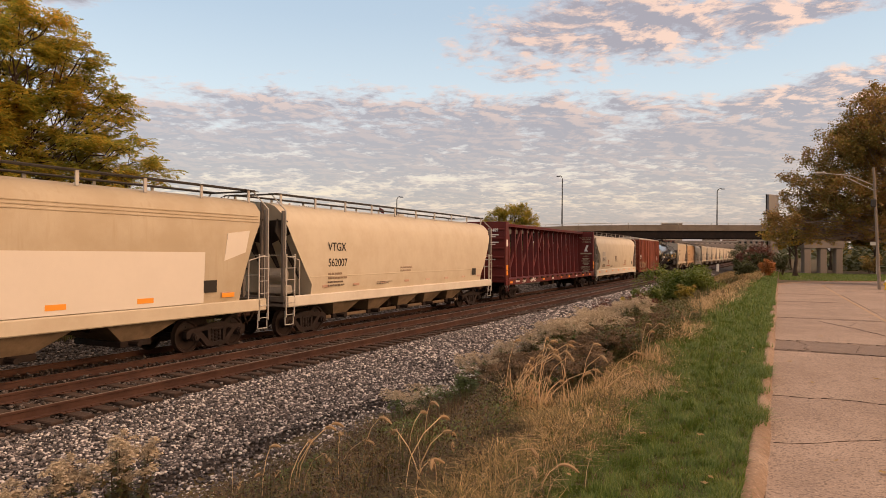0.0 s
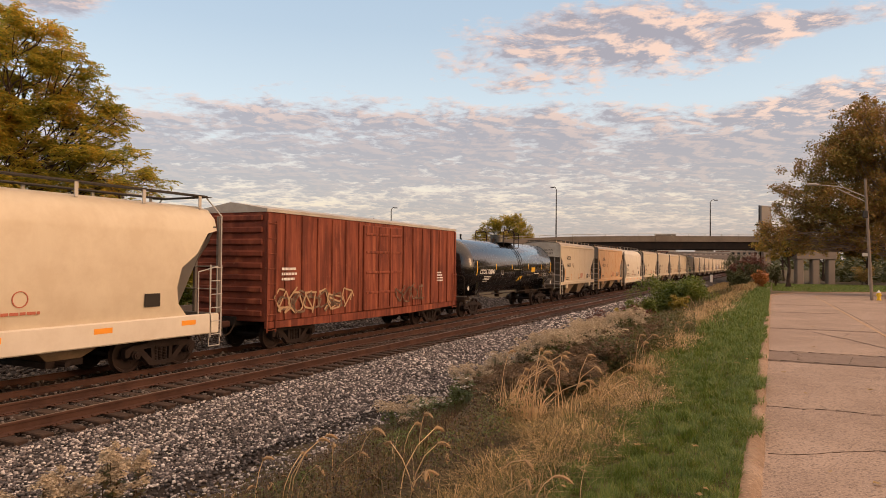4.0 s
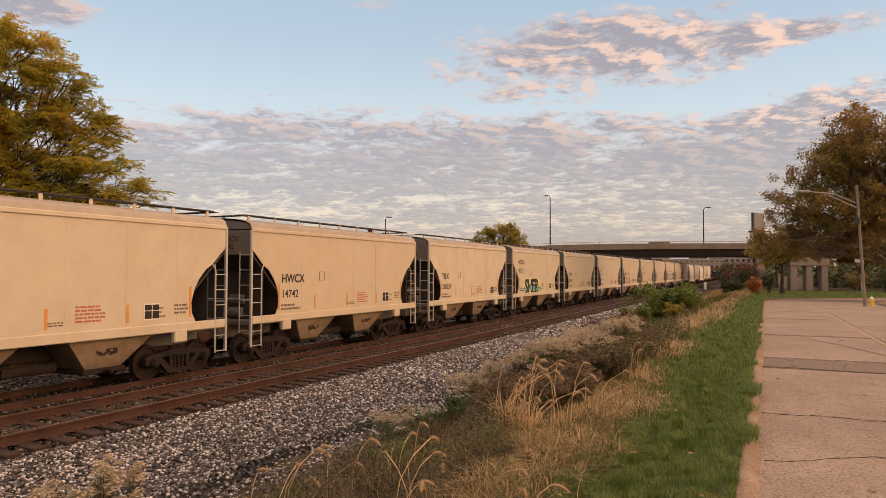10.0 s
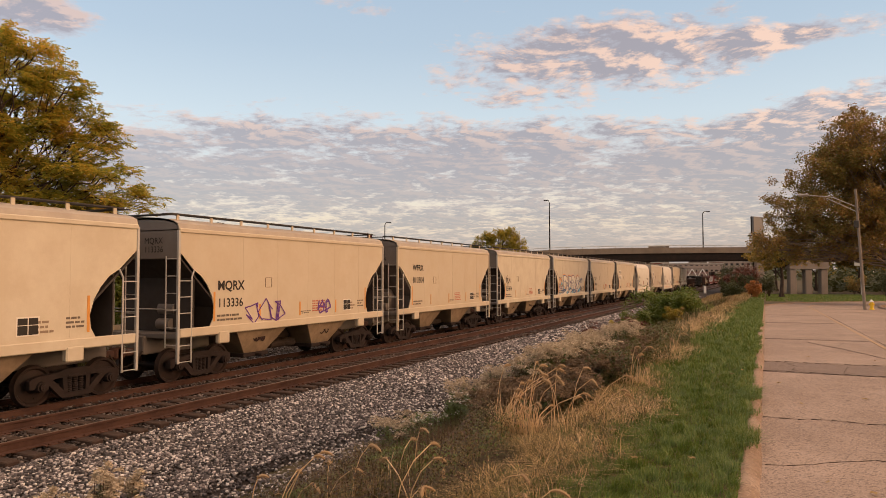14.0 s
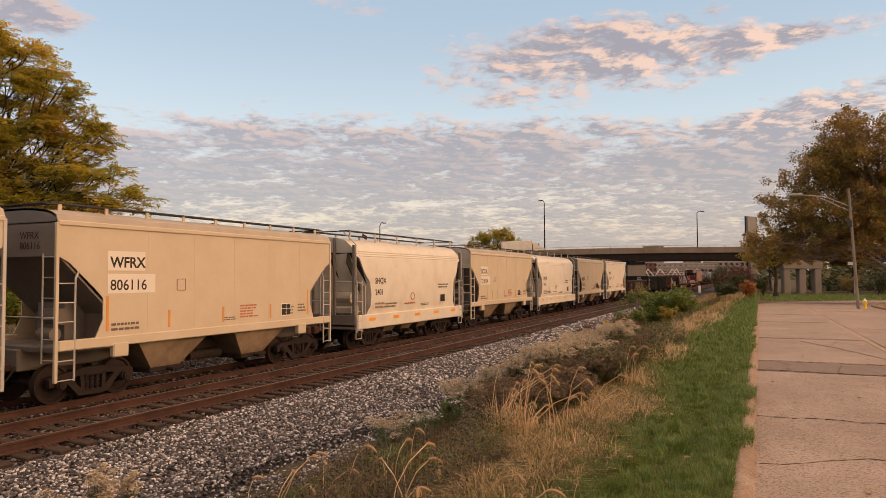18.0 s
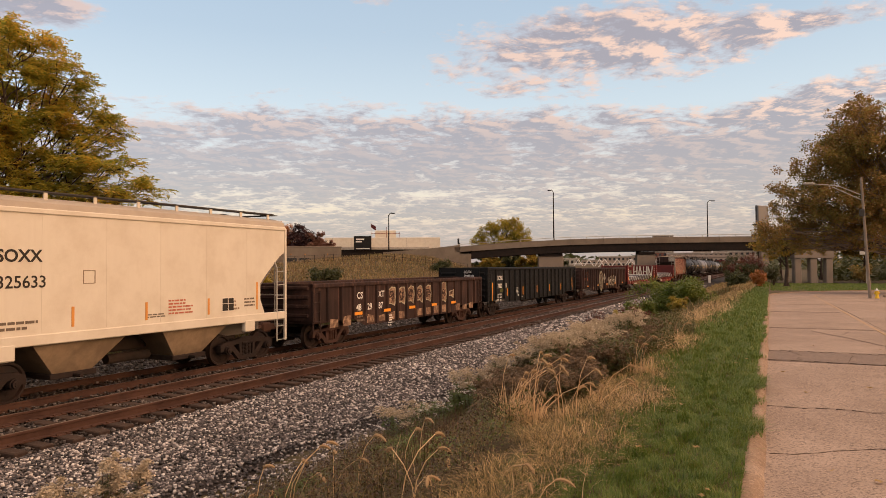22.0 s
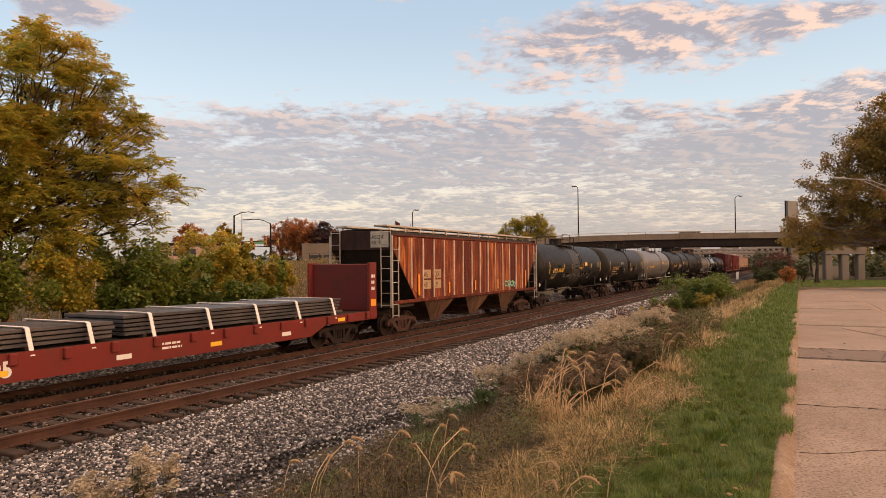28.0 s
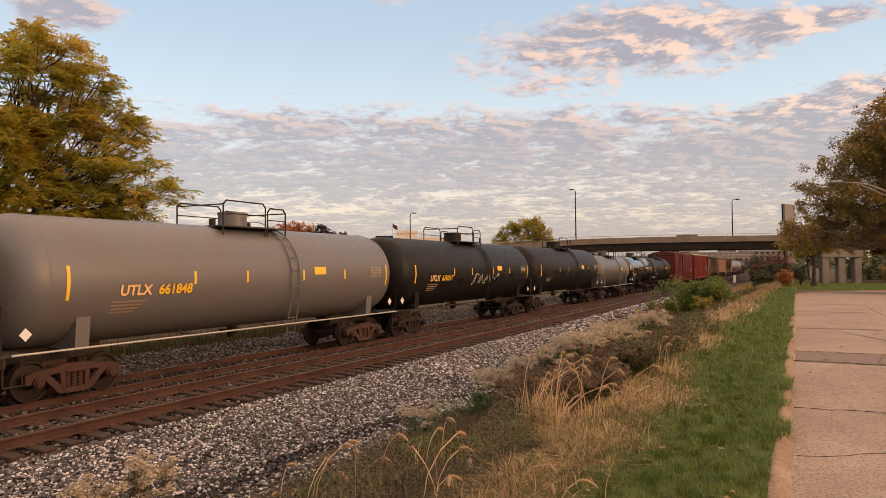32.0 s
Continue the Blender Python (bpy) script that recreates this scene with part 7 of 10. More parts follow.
    rows = [
        # start, length, colour, marks, end colour, style, seams, height of marks, extras
        (114.25, 10.7, "tan", ("AOKX", "496103"), "pale_grey", "angle", "orange", 3.2, ()),
        (126.75, 10.9, "orange_cream", ("AOKX", "495224"), "grey_paint", "angle", "orange", 3.2, ()),
        (151.05, 10.95, "cream", ("TILX", "338027"), "grey_paint", "arch", "orange", 2.55, ()),
        (163.4, 10.95, "cream", ("HWCX", "13980"), "grey_paint", "arch", "orange", 2.55, ()),
        (175.45, 10.95, "tan", ("HWCX", "14742"), "grey_paint", "arch", "orange", 2.55, ()),
        (187.8, 10.6, "cream", ("TILX", "330239"), "grey_paint", "arch", "orange", 2.55, ()),
        (199.65, 10.75, "cream", ("AOKX", "493711"), "grey_paint", "angle", "orange", 3.40, (black_piece,)),
        (211.85, 10.6, "tan", ("FCTX", "805943"), "grey_paint", "arch", "orange", 2.55, ()),
        (223.8, 11.1, "cream", ("FCTX", "805955"), "grey_paint", "arch", "orange", 2.55, (lambda car, r: scribble(car, 1.508, -4.5, 2.75, 0.8, 0.5, M["ink_faint"], r, 4, 0.009),)),
        (236.25, 10.95, "tan", ("MQRX", "113336"), "grey_paint", "arch", "orange", 2.55, (lambda car, r: scribble(car, 1.508, -2.75, 1.42, 1.7, 0.85, M["graffiti_lilac"], r, 3, 0.018), face)),
        (248.5, 10.8, "tan", ("WFRX", "810504"), "grey_paint", "angle", "orange", 3.2, ()),
        (260.7, 10.9, "cream", ("TILX", "335816"), "grey_paint", "arch", "orange", 2.55, (lambda car, r: scribble(car, 1.508, -3.9, 2.2, 0.6, 1.0, M["ink_faint"], r, 1, 0.02),)),
        (272.6, 11.1, "cream", ("TILX", "339728"), "grey_paint", "arch", "orange", 2.6, (big_piece,)),
        (284.75, 10.9, "tan", ("TILX", "334809"), "grey_paint", "arch", "orange", 2.55, ()),
        (296.85, 10.85, "tan", ("WFRX", "806116"), "grey_paint", "angle", "orange", 3.2, ()),
        (321.3, 11.1, "tan", ("SOXX", "328134"), "pale_grey", "angle", "orange", 3.1, ()),
        (345.85, 10.85, "tan", ("MQRX", "113427"), "grey_paint", "arch", "orange", 2.55, (graf(("ink",), 1.6, 1.0, 0.6, 1.7),)),
        (357.95, 10.9, "white", ("SOXX", "325633"), "pale_grey", "angle", "orange", 3.1, ()),
    ]
    for u0, length, body, lines, end_mat, style, seams, mz, extras in rows:
        small_hopper(u0, length, body, lines, rng, end_mat, style, seams, mz, white_sill=seams == "low", extras=extras, patches=lines[1] in ("806116", "328134", "805955"))
    for u0, length, number in ((139.1, 10.75, "2910"), (309.5, 10.5, "2401"), (333.75, 10.8, "1412")):
        car = long_hopper(u0, length, "white", ("SHQX", number), rng, "stepped", True, 1.45, 2.66, bays=3)
        if number == "1412":
            step_patch(car, rng)
    gondola(370.35, 15.45, "brown", 2.37, rng, (((2.9, "CS"), (4.5, "XT")), ((2.85, "48"), (3.65, "29"), (4.5, "87"))), 0.66, 18, 1, True, 1.72)
    gondola(386.7, 19.25, "gondola_black", 2.88, rng, (((1.70, "SCFX"),), ((1.70, "7000"), (2.92, "10"))), 0.78, 16, 0, "bars", 2.13)
    gondola(407.95, 19.3, "brown", 2.75, rng, (((1.55, "NYC"),), ((1.35, "592039"),)), 0.72, 24, 2, True, 2.1)
    bulkhead_flat(429.2, 19.4, rng, True, "maroon", True)
    bulkhead_flat(450.7, 19.2, rng, True, "maroon")
    ribbed_hopper(470.95, 16.8, rng, lines=("AEQX", "4819"))
    tank_car(488.2, 15.5, "black_matt", rng, "UTLX 676153", "yellow", 3.1, 0.0, half_shell=(-0.9, 1.4), deco=3)
    tank_car(504.85, 15.6, "charcoal", rng, "UTLX 661339", "yellow", 3.1, 0.45, half_shell=(-0.9, 0.02), deco=4)
    tank_car(521.0, 15.4, "grey_tank", rng, "UTLX 661848", "yellow", 3.1, 0.1, group_label="weathered grey")
    tank_car(536.6, 15.7, "black_matt", rng, "UTLX 676017", "yellow", 3.1, 0.0, deco=2)
    tank_car(552.7, 16.0, "black_matt", rng, None, "yellow", 3.1, 0.2, group_label="plain dull black")
    tank_car(569.2, 11.8, "grey_tank", rng, None, "yellow", 2.7, 0.0, group_label="short weathered grey")
    tank_car(581.2, 11.8, "black", rng, None, "ink_white", 2.7, 0.0, group_label="short black")
    tank_car(593.2, 12.4, "black_matt", rng, None, "yellow", 2.7, 0.0, group_label="short dull black")
    boxcar(607.5, 17.2, "maroon", rng, roof="maroon", graffiti=False)
    boxcar(626.3, 18.4, "red", rng, roof="pale_grey", graffiti=False)
    ribbed_hopper(646.5, 15.5, rng, "yellow_car", "rust_pale")
    ribbed_hopper(663.5, 15.5, rng, "yellow_car", "rust_pale")
    ribbed_hopper(680.5, 15.5, rng, "yellow_car", "brown")
    tank_car(697.5, 16.0, "grey_tank", rng, None, "yellow", 3.0, 0.0)
    tank_car(714.5, 16.0, "grey_tank", rng, None, "yellow", 3.0, 0.0)
    tank_car(731.5, 16.0, "black_matt", rng, None, "yellow", 3.0, 0.0)


build_train()


# ---- the road bridge over the railway ----
BRIDGE_ANGLE = 25.1
bridge = thing("road_bridge", "weathered concrete road bridge on dark steel girders", "bridge", pose(-30, 124, 0, 0, 0, BRIDGE_ANGLE))
deck_profile = [(-45, 5.0), (-30, 6.1), (-20, 7.0), (-12, 7.5), (-4, 7.9), (6, 8.1), (16, 8.2), (30, 8.25), (60, 8.2), (90, 7.6)]


def deck_top(s):
    return float(np.interp(s, [p[0] for p in deck_profile], [p[1] for p in deck_profile]))


def build_bridge():
    spans = list(np.arange(-24, 84, 3.0))
    for a, b in zip(spans, spans[1:]):
        za, zb = deck_top(a), deck_top(b)
        part("parapet_panel", Shape().sweep([[(s, y, z + o) for y, o in ((0, -1.42), (0, -0.38), (0.3, -0.38), (0.3, -1.42))] for s, z in ((a + 0.015, za), (b - 0.015, zb))]), M["concrete"], bridge)
    part("deck_slab", Shape().sweep([[(s, y, deck_top(s) + o) for y, o in ((0.3, -1.35), (0.3, -1.0), (11.7, -1.0), (11.7, -1.35))] for s in spans]), M["concrete"], bridge)
    part("far_parapet", Shape().sweep([[(s, y, deck_top(s) + o) for y, o in ((11.7, -1.65), (11.7, -0.4), (12.0, -0.4), (12.0, -1.65))] for s in spans]), M["concrete"], bridge)
    for y in (0.35, 3.3, 6.0, 8.7, 11.2):
        part("girder", Shape().sweep([[(s, yy, deck_top(s) + o) for yy, o in ((y, -2.75), (y, -1.36), (y + 0.3, -1.36), (y + 0.3, -2.75))] for s in spans[1:]]), M["girder"], bridge, "dark painted steel girder")
    for s0, s1 in zip(spans, spans[1:]):
        part("handrail", Shape().rod((s0, 0.15, deck_top(s0) - 0.02), (s1, 0.15, deck_top(s1) - 0.02), 0.045, 6), M["galv"], bridge)
    for s in spans:
        part("rail_post", Shape().box(s - 0.05, s + 0.05, 0.1, 0.2, deck_top(s) - 0.38, deck_top(s) - 0.02), M["galv"], bridge)


build_bridge()


def bridge_point(s, y, z):
    return bridge.matrix_basis @ Vector((s, y, z))


scene.view_layers[0].update()


# ---- loose ballast ----
def stones(name, boxes, mat, seed, label):
    """Angular crushed stones lying on the bed; boxes: x0, x1, y0, y1, stones a square metre, size."""
    rng = np.random.default_rng(seed)
    cube = np.array([(x, y, z) for x in (-1, 1) for y in (-1, 1) for z in (-1, 1)], dtype=float)
    quads = np.array([(0, 1, 3, 2), (4, 6, 7, 5), (0, 4, 5, 1), (2, 3, 7, 6), (0, 2, 6, 4), (1, 5, 7, 3)])
    all_v, count = [], 0
    for x0, x1, y0, y1, per, size in boxes:
        n = int((x1 - x0) * (y1 - y0) * per)
        x, y = rng.uniform(x0, x1, n), rng.uniform(y0, y1, n)
        s = size * rng.uniform(0.55, 1.35, n)
        v = cube[None] * rng.uniform(0.45, 1.0, (n, 8, 3)) * (s[:, None, None] * np.array([1.0, 0.8, 0.62]))
        a, b = rng.uniform(0, math.tau, n), rng.normal(0, 0.5, n)
        ca, sa, cb, sb = np.cos(a)[:, None], np.sin(a)[:, None], np.cos(b)[:, None], np.sin(b)[:, None]
        vx, vy, vz = v[..., 0], v[..., 1], v[..., 2]
        vy, vz = vy * cb - vz * sb, vy * sb + vz * cb
        vx, vy = vx * ca - vy * sa, vx * sa + vy * ca
        z = np.maximum(bed_z(x), ground_z(x, y) - 0.02) + s * rng.uniform(0.1, 0.75, n) + 0.02
        all_v.append(np.stack([vx + x[:, None], vy + y[:, None], vz + z[:, None]], -1).reshape(-1, 3))
        count += n
    faces = (np.arange(count)[:, None, None] * 8 + quads[None]).reshape(-1, 4)
    return tagged(new(name, raw_mesh(name, np.concatenate(all_v), faces, mat)), label, "ballast", kind="stuff")


M["stone"] = leafy("crushed_stone", [(0.028, 0.026, 0.027), (0.06, 0.055, 0.056), (0.085, 0.076, 0.078), (0.12, 0.105, 0.103), (0.17, 0.145, 0.137), (0.46, 0.42, 0.40), (0.74, 0.69, 0.65)], 0.85, 0.0, True)
M["stone_dark"] = leafy("grimy_stone", [(0.022, 0.017, 0.015), (0.042, 0.032, 0.027), (0.07, 0.055, 0.048), (0.20, 0.17, 0.15)], 0.9, 0.0, True)
stones("ballast_stones", [(-10.7, -8.0, 4, 16, 800, 0.025), (-10.7, -7.8, 16, 32, 430, 0.032), (-10.6, -7.8, 32, 62, 130, 0.055), (-8.2, -5.9, 4, 26, 380, 0.026), (-10.6, -8.6, 62, 110, 45, 0.075)], M["stone"], 21, "pale and dark crushed stone ballast")
stones("track_ballast", [(-13.6, -10.7, 5, 30, 210, 0.028), (-13.6, -10.6, 30, 70, 50, 0.05), (-15.2, -13.6, 6, 40, 90, 0.035), (-25.0, -17.0, 8, 60, 60, 0.05), (-23.0, -17.0, 60, 130, 20, 0.09), (-17.0, -15.2, 8, 60, 45, 0.04)], M["stone_dark"], 22, "dark grimy crushed stone between the rails")


# ---- lawn, dry grass and weeds ----
def blades(name, spots, mat, label, lean=0.5, kind="stuff", category="grass"):
    """Grass blades; spots: arrays x, y, z, height, width, heading, bend."""
    x, y, z, h, w, head, bend = spots
    n = len(x)
    cx, sx = np.cos(head), np.sin(head)
    pts = []
    for u, k in ((0.0, 1.0), (0.5, 0.75), (1.0, 0.08)):
        off = bend * h * u * u * lean
        zz = z + h * u * (1 - 0.35 * np.abs(bend) * u)
        for side in (-1, 1):
            pts.append(np.stack([x + cx * off - sx * w * k * side, y + sx * off + cx * w * k * side, zz], -1))
    v = np.stack(pts, 1).reshape(-1, 3)
    f = np.array([(0, 1, 3, 2), (2, 3, 5, 4)])
    faces = (np.arange(n)[:, None, None] * 6 + f[None]).reshape(-1, 4)
    return tagged(new(name, raw_mesh(name, v, faces, mat)), label, category, kind=kind)


def spread(rng, x0, x1, y0, y1, n, height, width, bend=1.0, keep=None):
    x, y = rng.uniform(x0, x1, n), rng.uniform(y0, y1, n)
    if keep is not None:
        ok = keep(x, y, rng.uniform(0, 1, n))
        x, y = x[ok], y[ok]
    n = len(x)
    return [x, y, ground_z(x, y) - 0.01, height * rng.uniform(0.5, 1.3, n), width * rng.uniform(0.6, 1.3, n), rng.uniform(0, math.tau, n), rng.uniform(0.1, 1.0, n) * bend]


def joined(sets):
    return [np.concatenate(c) for c in zip(*sets)]


M["lawn"] = leafy("lawn_grass", [(0.035, 0.07, 0.012), (0.072, 0.125, 0.02), (0.115, 0.175, 0.028), (0.17, 0.21, 0.04), (0.30, 0.26, 0.09)], 0.5, 0.35, False, 4.0)
M["tan_grass"] = leafy("matted_tan_grass", [(0.05, 0.04, 0.018), (0.10, 0.095, 0.030), (0.18, 0.135, 0.05), (0.30, 0.22, 0.08), (0.54, 0.37, 0.17), (0.76, 0.54, 0.28)], 0.7, 0.3, True, 2.0)
M["dry"] = leafy("dry_grass", [(0.055, 0.038, 0.02), (0.16, 0.107, 0.047), (0.36, 0.24, 0.105), (0.23, 0.20, 0.07), (0.66, 0.475, 0.25)], 0.7, 0.3)
M["straw"] = leafy("pale_straw", [(0.52, 0.36, 0.18), (0.70, 0.50, 0.28), (0.82, 0.63, 0.39)], 0.6, 0.35)
M["weed"] = leafy("weed_leaves", [(0.022, 0.033, 0.010), (0.048, 0.06, 0.016), (0.09, 0.085, 0.022), (0.13, 0.08, 0.03), (0.06, 0.032, 0.018)], 0.6, 0.3)
M["plume"] = leafy("faded_plumes", [(0.24, 0.19, 0.11), (0.44, 0.36, 0.24), (0.64, 0.53, 0.39), (0.66, 0.52, 0.33)], 0.85, 0.25)
M["brown_stem"] = leafy("brown_stems", [(0.045, 0.026, 0.015), (0.085, 0.05, 0.027), (0.15, 0.092, 0.05)], 0.8, 0.1)
M["brown_plume"] = leafy("withered_brown_plumes", [(0.09, 0.06, 0.035), (0.20, 0.135, 0.08), (0.36, 0.25, 0.15)], 0.8, 0.2)
M["shrub_green"] = leafy("shrub_leaves", [(0.05, 0.085, 0.014), (0.10, 0.15, 0.022), (0.17, 0.20, 0.03), (0.27, 0.25, 0.045)], 0.5, 0.35)
M["shrub_red"] = leafy("dark_red_leaves", [(0.04, 0.018, 0.014), (0.09, 0.025, 0.018), (0.15, 0.05, 0.025), (0.10, 0.07, 0.02)], 0.6, 0.3)
M["shrub_yellow"] = leafy("yellow_leaves", [(0.20, 0.18, 0.03), (0.35, 0.27, 0.04), (0.48, 0.36, 0.06)], 0.5, 0.4)
M["shrub_orange"] = leafy("orange_leaves", [(0.22, 0.08, 0.02), (0.34, 0.13, 0.03), (0.42, 0.20, 0.05)], 0.5, 0.35)
M["weed_green"] = leafy("goldenrod_leaves", [(0.025, 0.034, 0.011), (0.055, 0.066, 0.019), (0.10, 0.105, 0.028), (0.14, 0.11, 0.035), (0.08, 0.05, 0.025)], 0.6, 0.3, False, 1.2)
M["aster_leaf"] = leafy("aster_leaves", [(0.05, 0.08, 0.018), (0.095, 0.135, 0.028), (0.16, 0.185, 0.04)], 0.6, 0.3)
M["forb"] = leafy("brown_forb_leaves", [(0.03, 0.018, 0.012), (0.065, 0.036, 0.021), (0.05, 0.055, 0.018), (0.12, 0.068, 0.034), (0.10, 0.10, 0.026)], 0.7, 0.25, True)
M["foxtail"] = leafy("foxtail_bristles", [(0.26, 0.17, 0.085), (0.40, 0.27, 0.14), (0.56, 0.40, 0.23)], 0.8, 0.3)
M["flower"] = leafy("white_asters", [(0.55, 0.52, 0.46), (0.72, 0.69, 0.63), (0.82, 0.80, 0.75)], 0.7, 0.3)


def build_grass():
    rng = np.random.default_rng(31)
    edge = lambda y: -1.42 - 0.02 * np.minimum(y - 5, 14) + 0.14 * np.sin(y * 0.9) + 0.1 * np.sin(y * 2.3)
    soft = lambda x, y, u: x > edge(y) - 0.55 + u * 0.8
    lawn = joined([spread(rng, -2.6, -0.22, 3.2, 7, 66000, 0.075, 0.0032, 1.0, soft), spread(rng, -2.6, -0.22, 7, 11, 46000, 0.08, 0.0042, 1.0, soft), spread(rng, -2.8, -0.22, 11, 20, 46000, 0.09, 0.006, 1.0, soft), spread(rng, -3.0, -0.25, 20, 42, 28000, 0.12, 0.013, 1.0, soft), spread(rng, -3.0, -0.2, 42, 72, 12000, 0.14, 0.03, 1.0, soft)])
    # tussocks: each small patch has its own height and lean
    cell = (np.floor(lawn[0] * 9 + 0.4 * np.sin(lawn[1] * 5)).astype(int) * 37 + np.floor(lawn[1] * 7).astype(int) * 101) % 997
    lawn[3] = lawn[3] * rng.uniform(0.4, 1.5, 997)[cell]
    lawn[5] = lawn[5] * 0.45 + rng.uniform(0, math.tau, 997)[cell]
    blades("lawn", lawn, M["lawn"], "mown green lawn strip beside the kerb", 0.8)
    # grass that hangs over the kerb in patches
    over = lambda x, y, u: np.sin(y * 1.9) + np.sin(y * 0.7 + 1) + np.sin(y * 4.3) > -1.0 + 1.6 * np.clip((x + 0.26) / 0.12, 0, 1) + 1.2 * u
    fringe = joined([spread(rng, -0.40, -0.09, 3.2, 14, 15000, 0.11, 0.003, 1.6, over), spread(rng, -0.34, -0.12, 14, 30, 5000, 0.13, 0.006, 1.4, over), spread(rng, -0.32, -0.17, 30, 60, 2500, 0.12, 0.014)])
    fringe[2] = np.maximum(fringe[2], road_z(fringe[1]) + 0.045)
    blades("lawn_edge", fringe, M["lawn"], "grass hanging over the kerb", 1.2)
    patchy = lambda x, y: np.sin(x * 2.7 + 1.3 * np.sin(y * 0.9)) + np.sin(y * 1.6 - x * 1.1) + 0.7 * np.sin(x * 5.3 + y * 3.7)
    # long matted tan grass between the lawn and the weeds
    band = lambda x, y, u: (x < edge(y) + 0.30 - u * 0.75) & (x > -1.95 - 0.045 * (y - 5) - 0.15 * np.sin(y * 1.3) - 0.3 * u) & (patchy(x, y) > -1.6 + u)
    tan = joined([spread(rng, -3.4, -1.0, 3.0, 6.5, 44000, 0.18, 0.003, 2.0, band), spread(rng, -3.4, -1.0, 6.5, 11, 34000, 0.15, 0.004, 2.0, band), spread(rng, -3.6, -1.1, 11, 24, 20000, 0.15, 0.0055, 1.8, band), spread(rng, -3.6, -1.3, 24, 60, 12000, 0.26, 0.013, 1.5, band)])
    blades("matted_grass", tan, M["tan_grass"], "long matted tan and olive grass beside the lawn", 1.5)
    # bright straw lying on the lawn
    straw = joined([spread(rng, -2.2, -1.15, 7.6, 9.4, 2000, 0.16, 0.0028, 2.0, lambda x, y, u: np.hypot((x + 1.65) / 0.5, (y - 8.5) / 0.8) < 0.4 + u * 0.8), spread(rng, -2.3, -1.5, 13.5, 16.5, 450, 0.2, 0.005, 1.6), spread(rng, -2.3, -1.3, 27, 34, 280, 0.25, 0.012, 1.6)])
    blades("lying_straw", straw, M["straw"], "bright dry straw lying on the grass", 1.6)
    mats = lambda x, y, u: (x < -2.2 + 0.3 * np.sin(y * 1.3) - u * 0.5) & (x > -7.0 + 0.4 * np.sin(y) + 0.5 * u) & (patchy(x, y) > -1.5 + 1.4 * u)
    dry = joined([spread(rng, -6.9, -1.9, 3.0, 10, 17000, 0.24, 0.0026, 1.4, mats), spread(rng, -7.2, -2.0, 10, 24, 17000, 0.2, 0.005, 1.5, mats), spread(rng, -7.4, -2.0, 24, 60, 18000, 0.24, 0.013, 1.3, mats), spread(rng, -8.0, -1.5, 60, 130, 9000, 0.5, 0.05, 1.2)])
    blades("dry_grass", dry, M["dry"], "matted brown and straw-coloured dry grass", 1.1)
    weeds = joined([spread(rng, -6.6, -2.6, 3.5, 14, 12000, 0.28, 0.004, 1.0, lambda x, y, u: patchy(x + 2, y) > -0.4 + u), spread(rng, -6.4, -2.8, 14, 34, 10000, 0.40, 0.011, 0.9), spread(rng, -8.2, -3, 34, 70, 7000, 0.5, 0.035, 0.9)])
    blades("weed_leaves", weeds, M["weed"], "low dark green and brown weeds", 0.9, category="weeds")
    n = 230000
    fx, fy = rng.uniform(-7.0, -2.0, n), 3.3 + 41 * rng.uniform(0, 1, n) ** 1.6
    keep = (fx > -6.7 + 0.35 * np.sin(fy * 2.1)) & (fx < -2.35 + 0.3 * np.sin(fy * 1.3) - rng.uniform(0, 0.6, n)) & (patchy(fx, fy) > -0.5 + rng.uniform(-0.5, 0.5, n))
    fx, fy = fx[keep], fy[keep]
    top = 0.05 + 0.09 * np.clip(patchy(fx, fy), 0, 2) + 0.07 * np.clip((fy - 6) / 4, 0, 1)
    fp = np.stack([fx, fy, ground_z(fx, fy) + rng.uniform(0.0, 1.0, len(fx)) ** 1.2 * top], -1)
    tagged(new("weed_foliage", leaf_cloud(fp, rng, 0.032, M["weed"], 0.1, 0.26)), "dense small leaves of low autumn weeds", "weeds", kind="stuff")
    # the dark leafy undergrowth of the goldenrods
    n = 110000
    ry = 10.2 + 8.8 * rng.uniform(0, 1, n) ** 1.1
    rx = -3.5 + 0.02 * (ry - 11) + np.clip(rng.normal(0, 0.8, n), -1.3, 1.5) + 0.2 * np.sin(ry * 1.9)
    clump = 0.28 + 0.26 * np.sin(rx * 2.7 + ry * 1.3) ** 2 + 0.12 * np.sin(ry * 3.7)
    rp = np.stack([rx, ry, ground_z(rx, ry) + rng.uniform(0.0, 1.0, n) ** 0.8 * clump], -1)
    tagged(new("goldenrod_foliage", leaf_cloud(rp, rng, 0.045, M["weed_green"], 0.1, 0.26)), "dense olive leaves among the goldenrods", "weeds", kind="stuff")
    stalks = joined([spread(rng, -5.6, -2.5, 3.4, 8.0, 5000, 0.36, 0.0028, 0.5, lambda x, y, u: patchy(x, y) > -0.6 + u), spread(rng, -6.0, -2.7, 7.5, 13.0, 7000, 0.34, 0.004, 0.45, lambda x, y, u: patchy(x, y + 1) > -1.0 + u)])
    blades("brown_stalks", stalks, M["brown_stem"], "thin brown stalks of withered weeds", 0.4, category="weeds")
    n = 130000
    bx, by = rng.uniform(-6.6, -2.0, n), 3.3 + 9.5 * rng.uniform(0, 1, n)
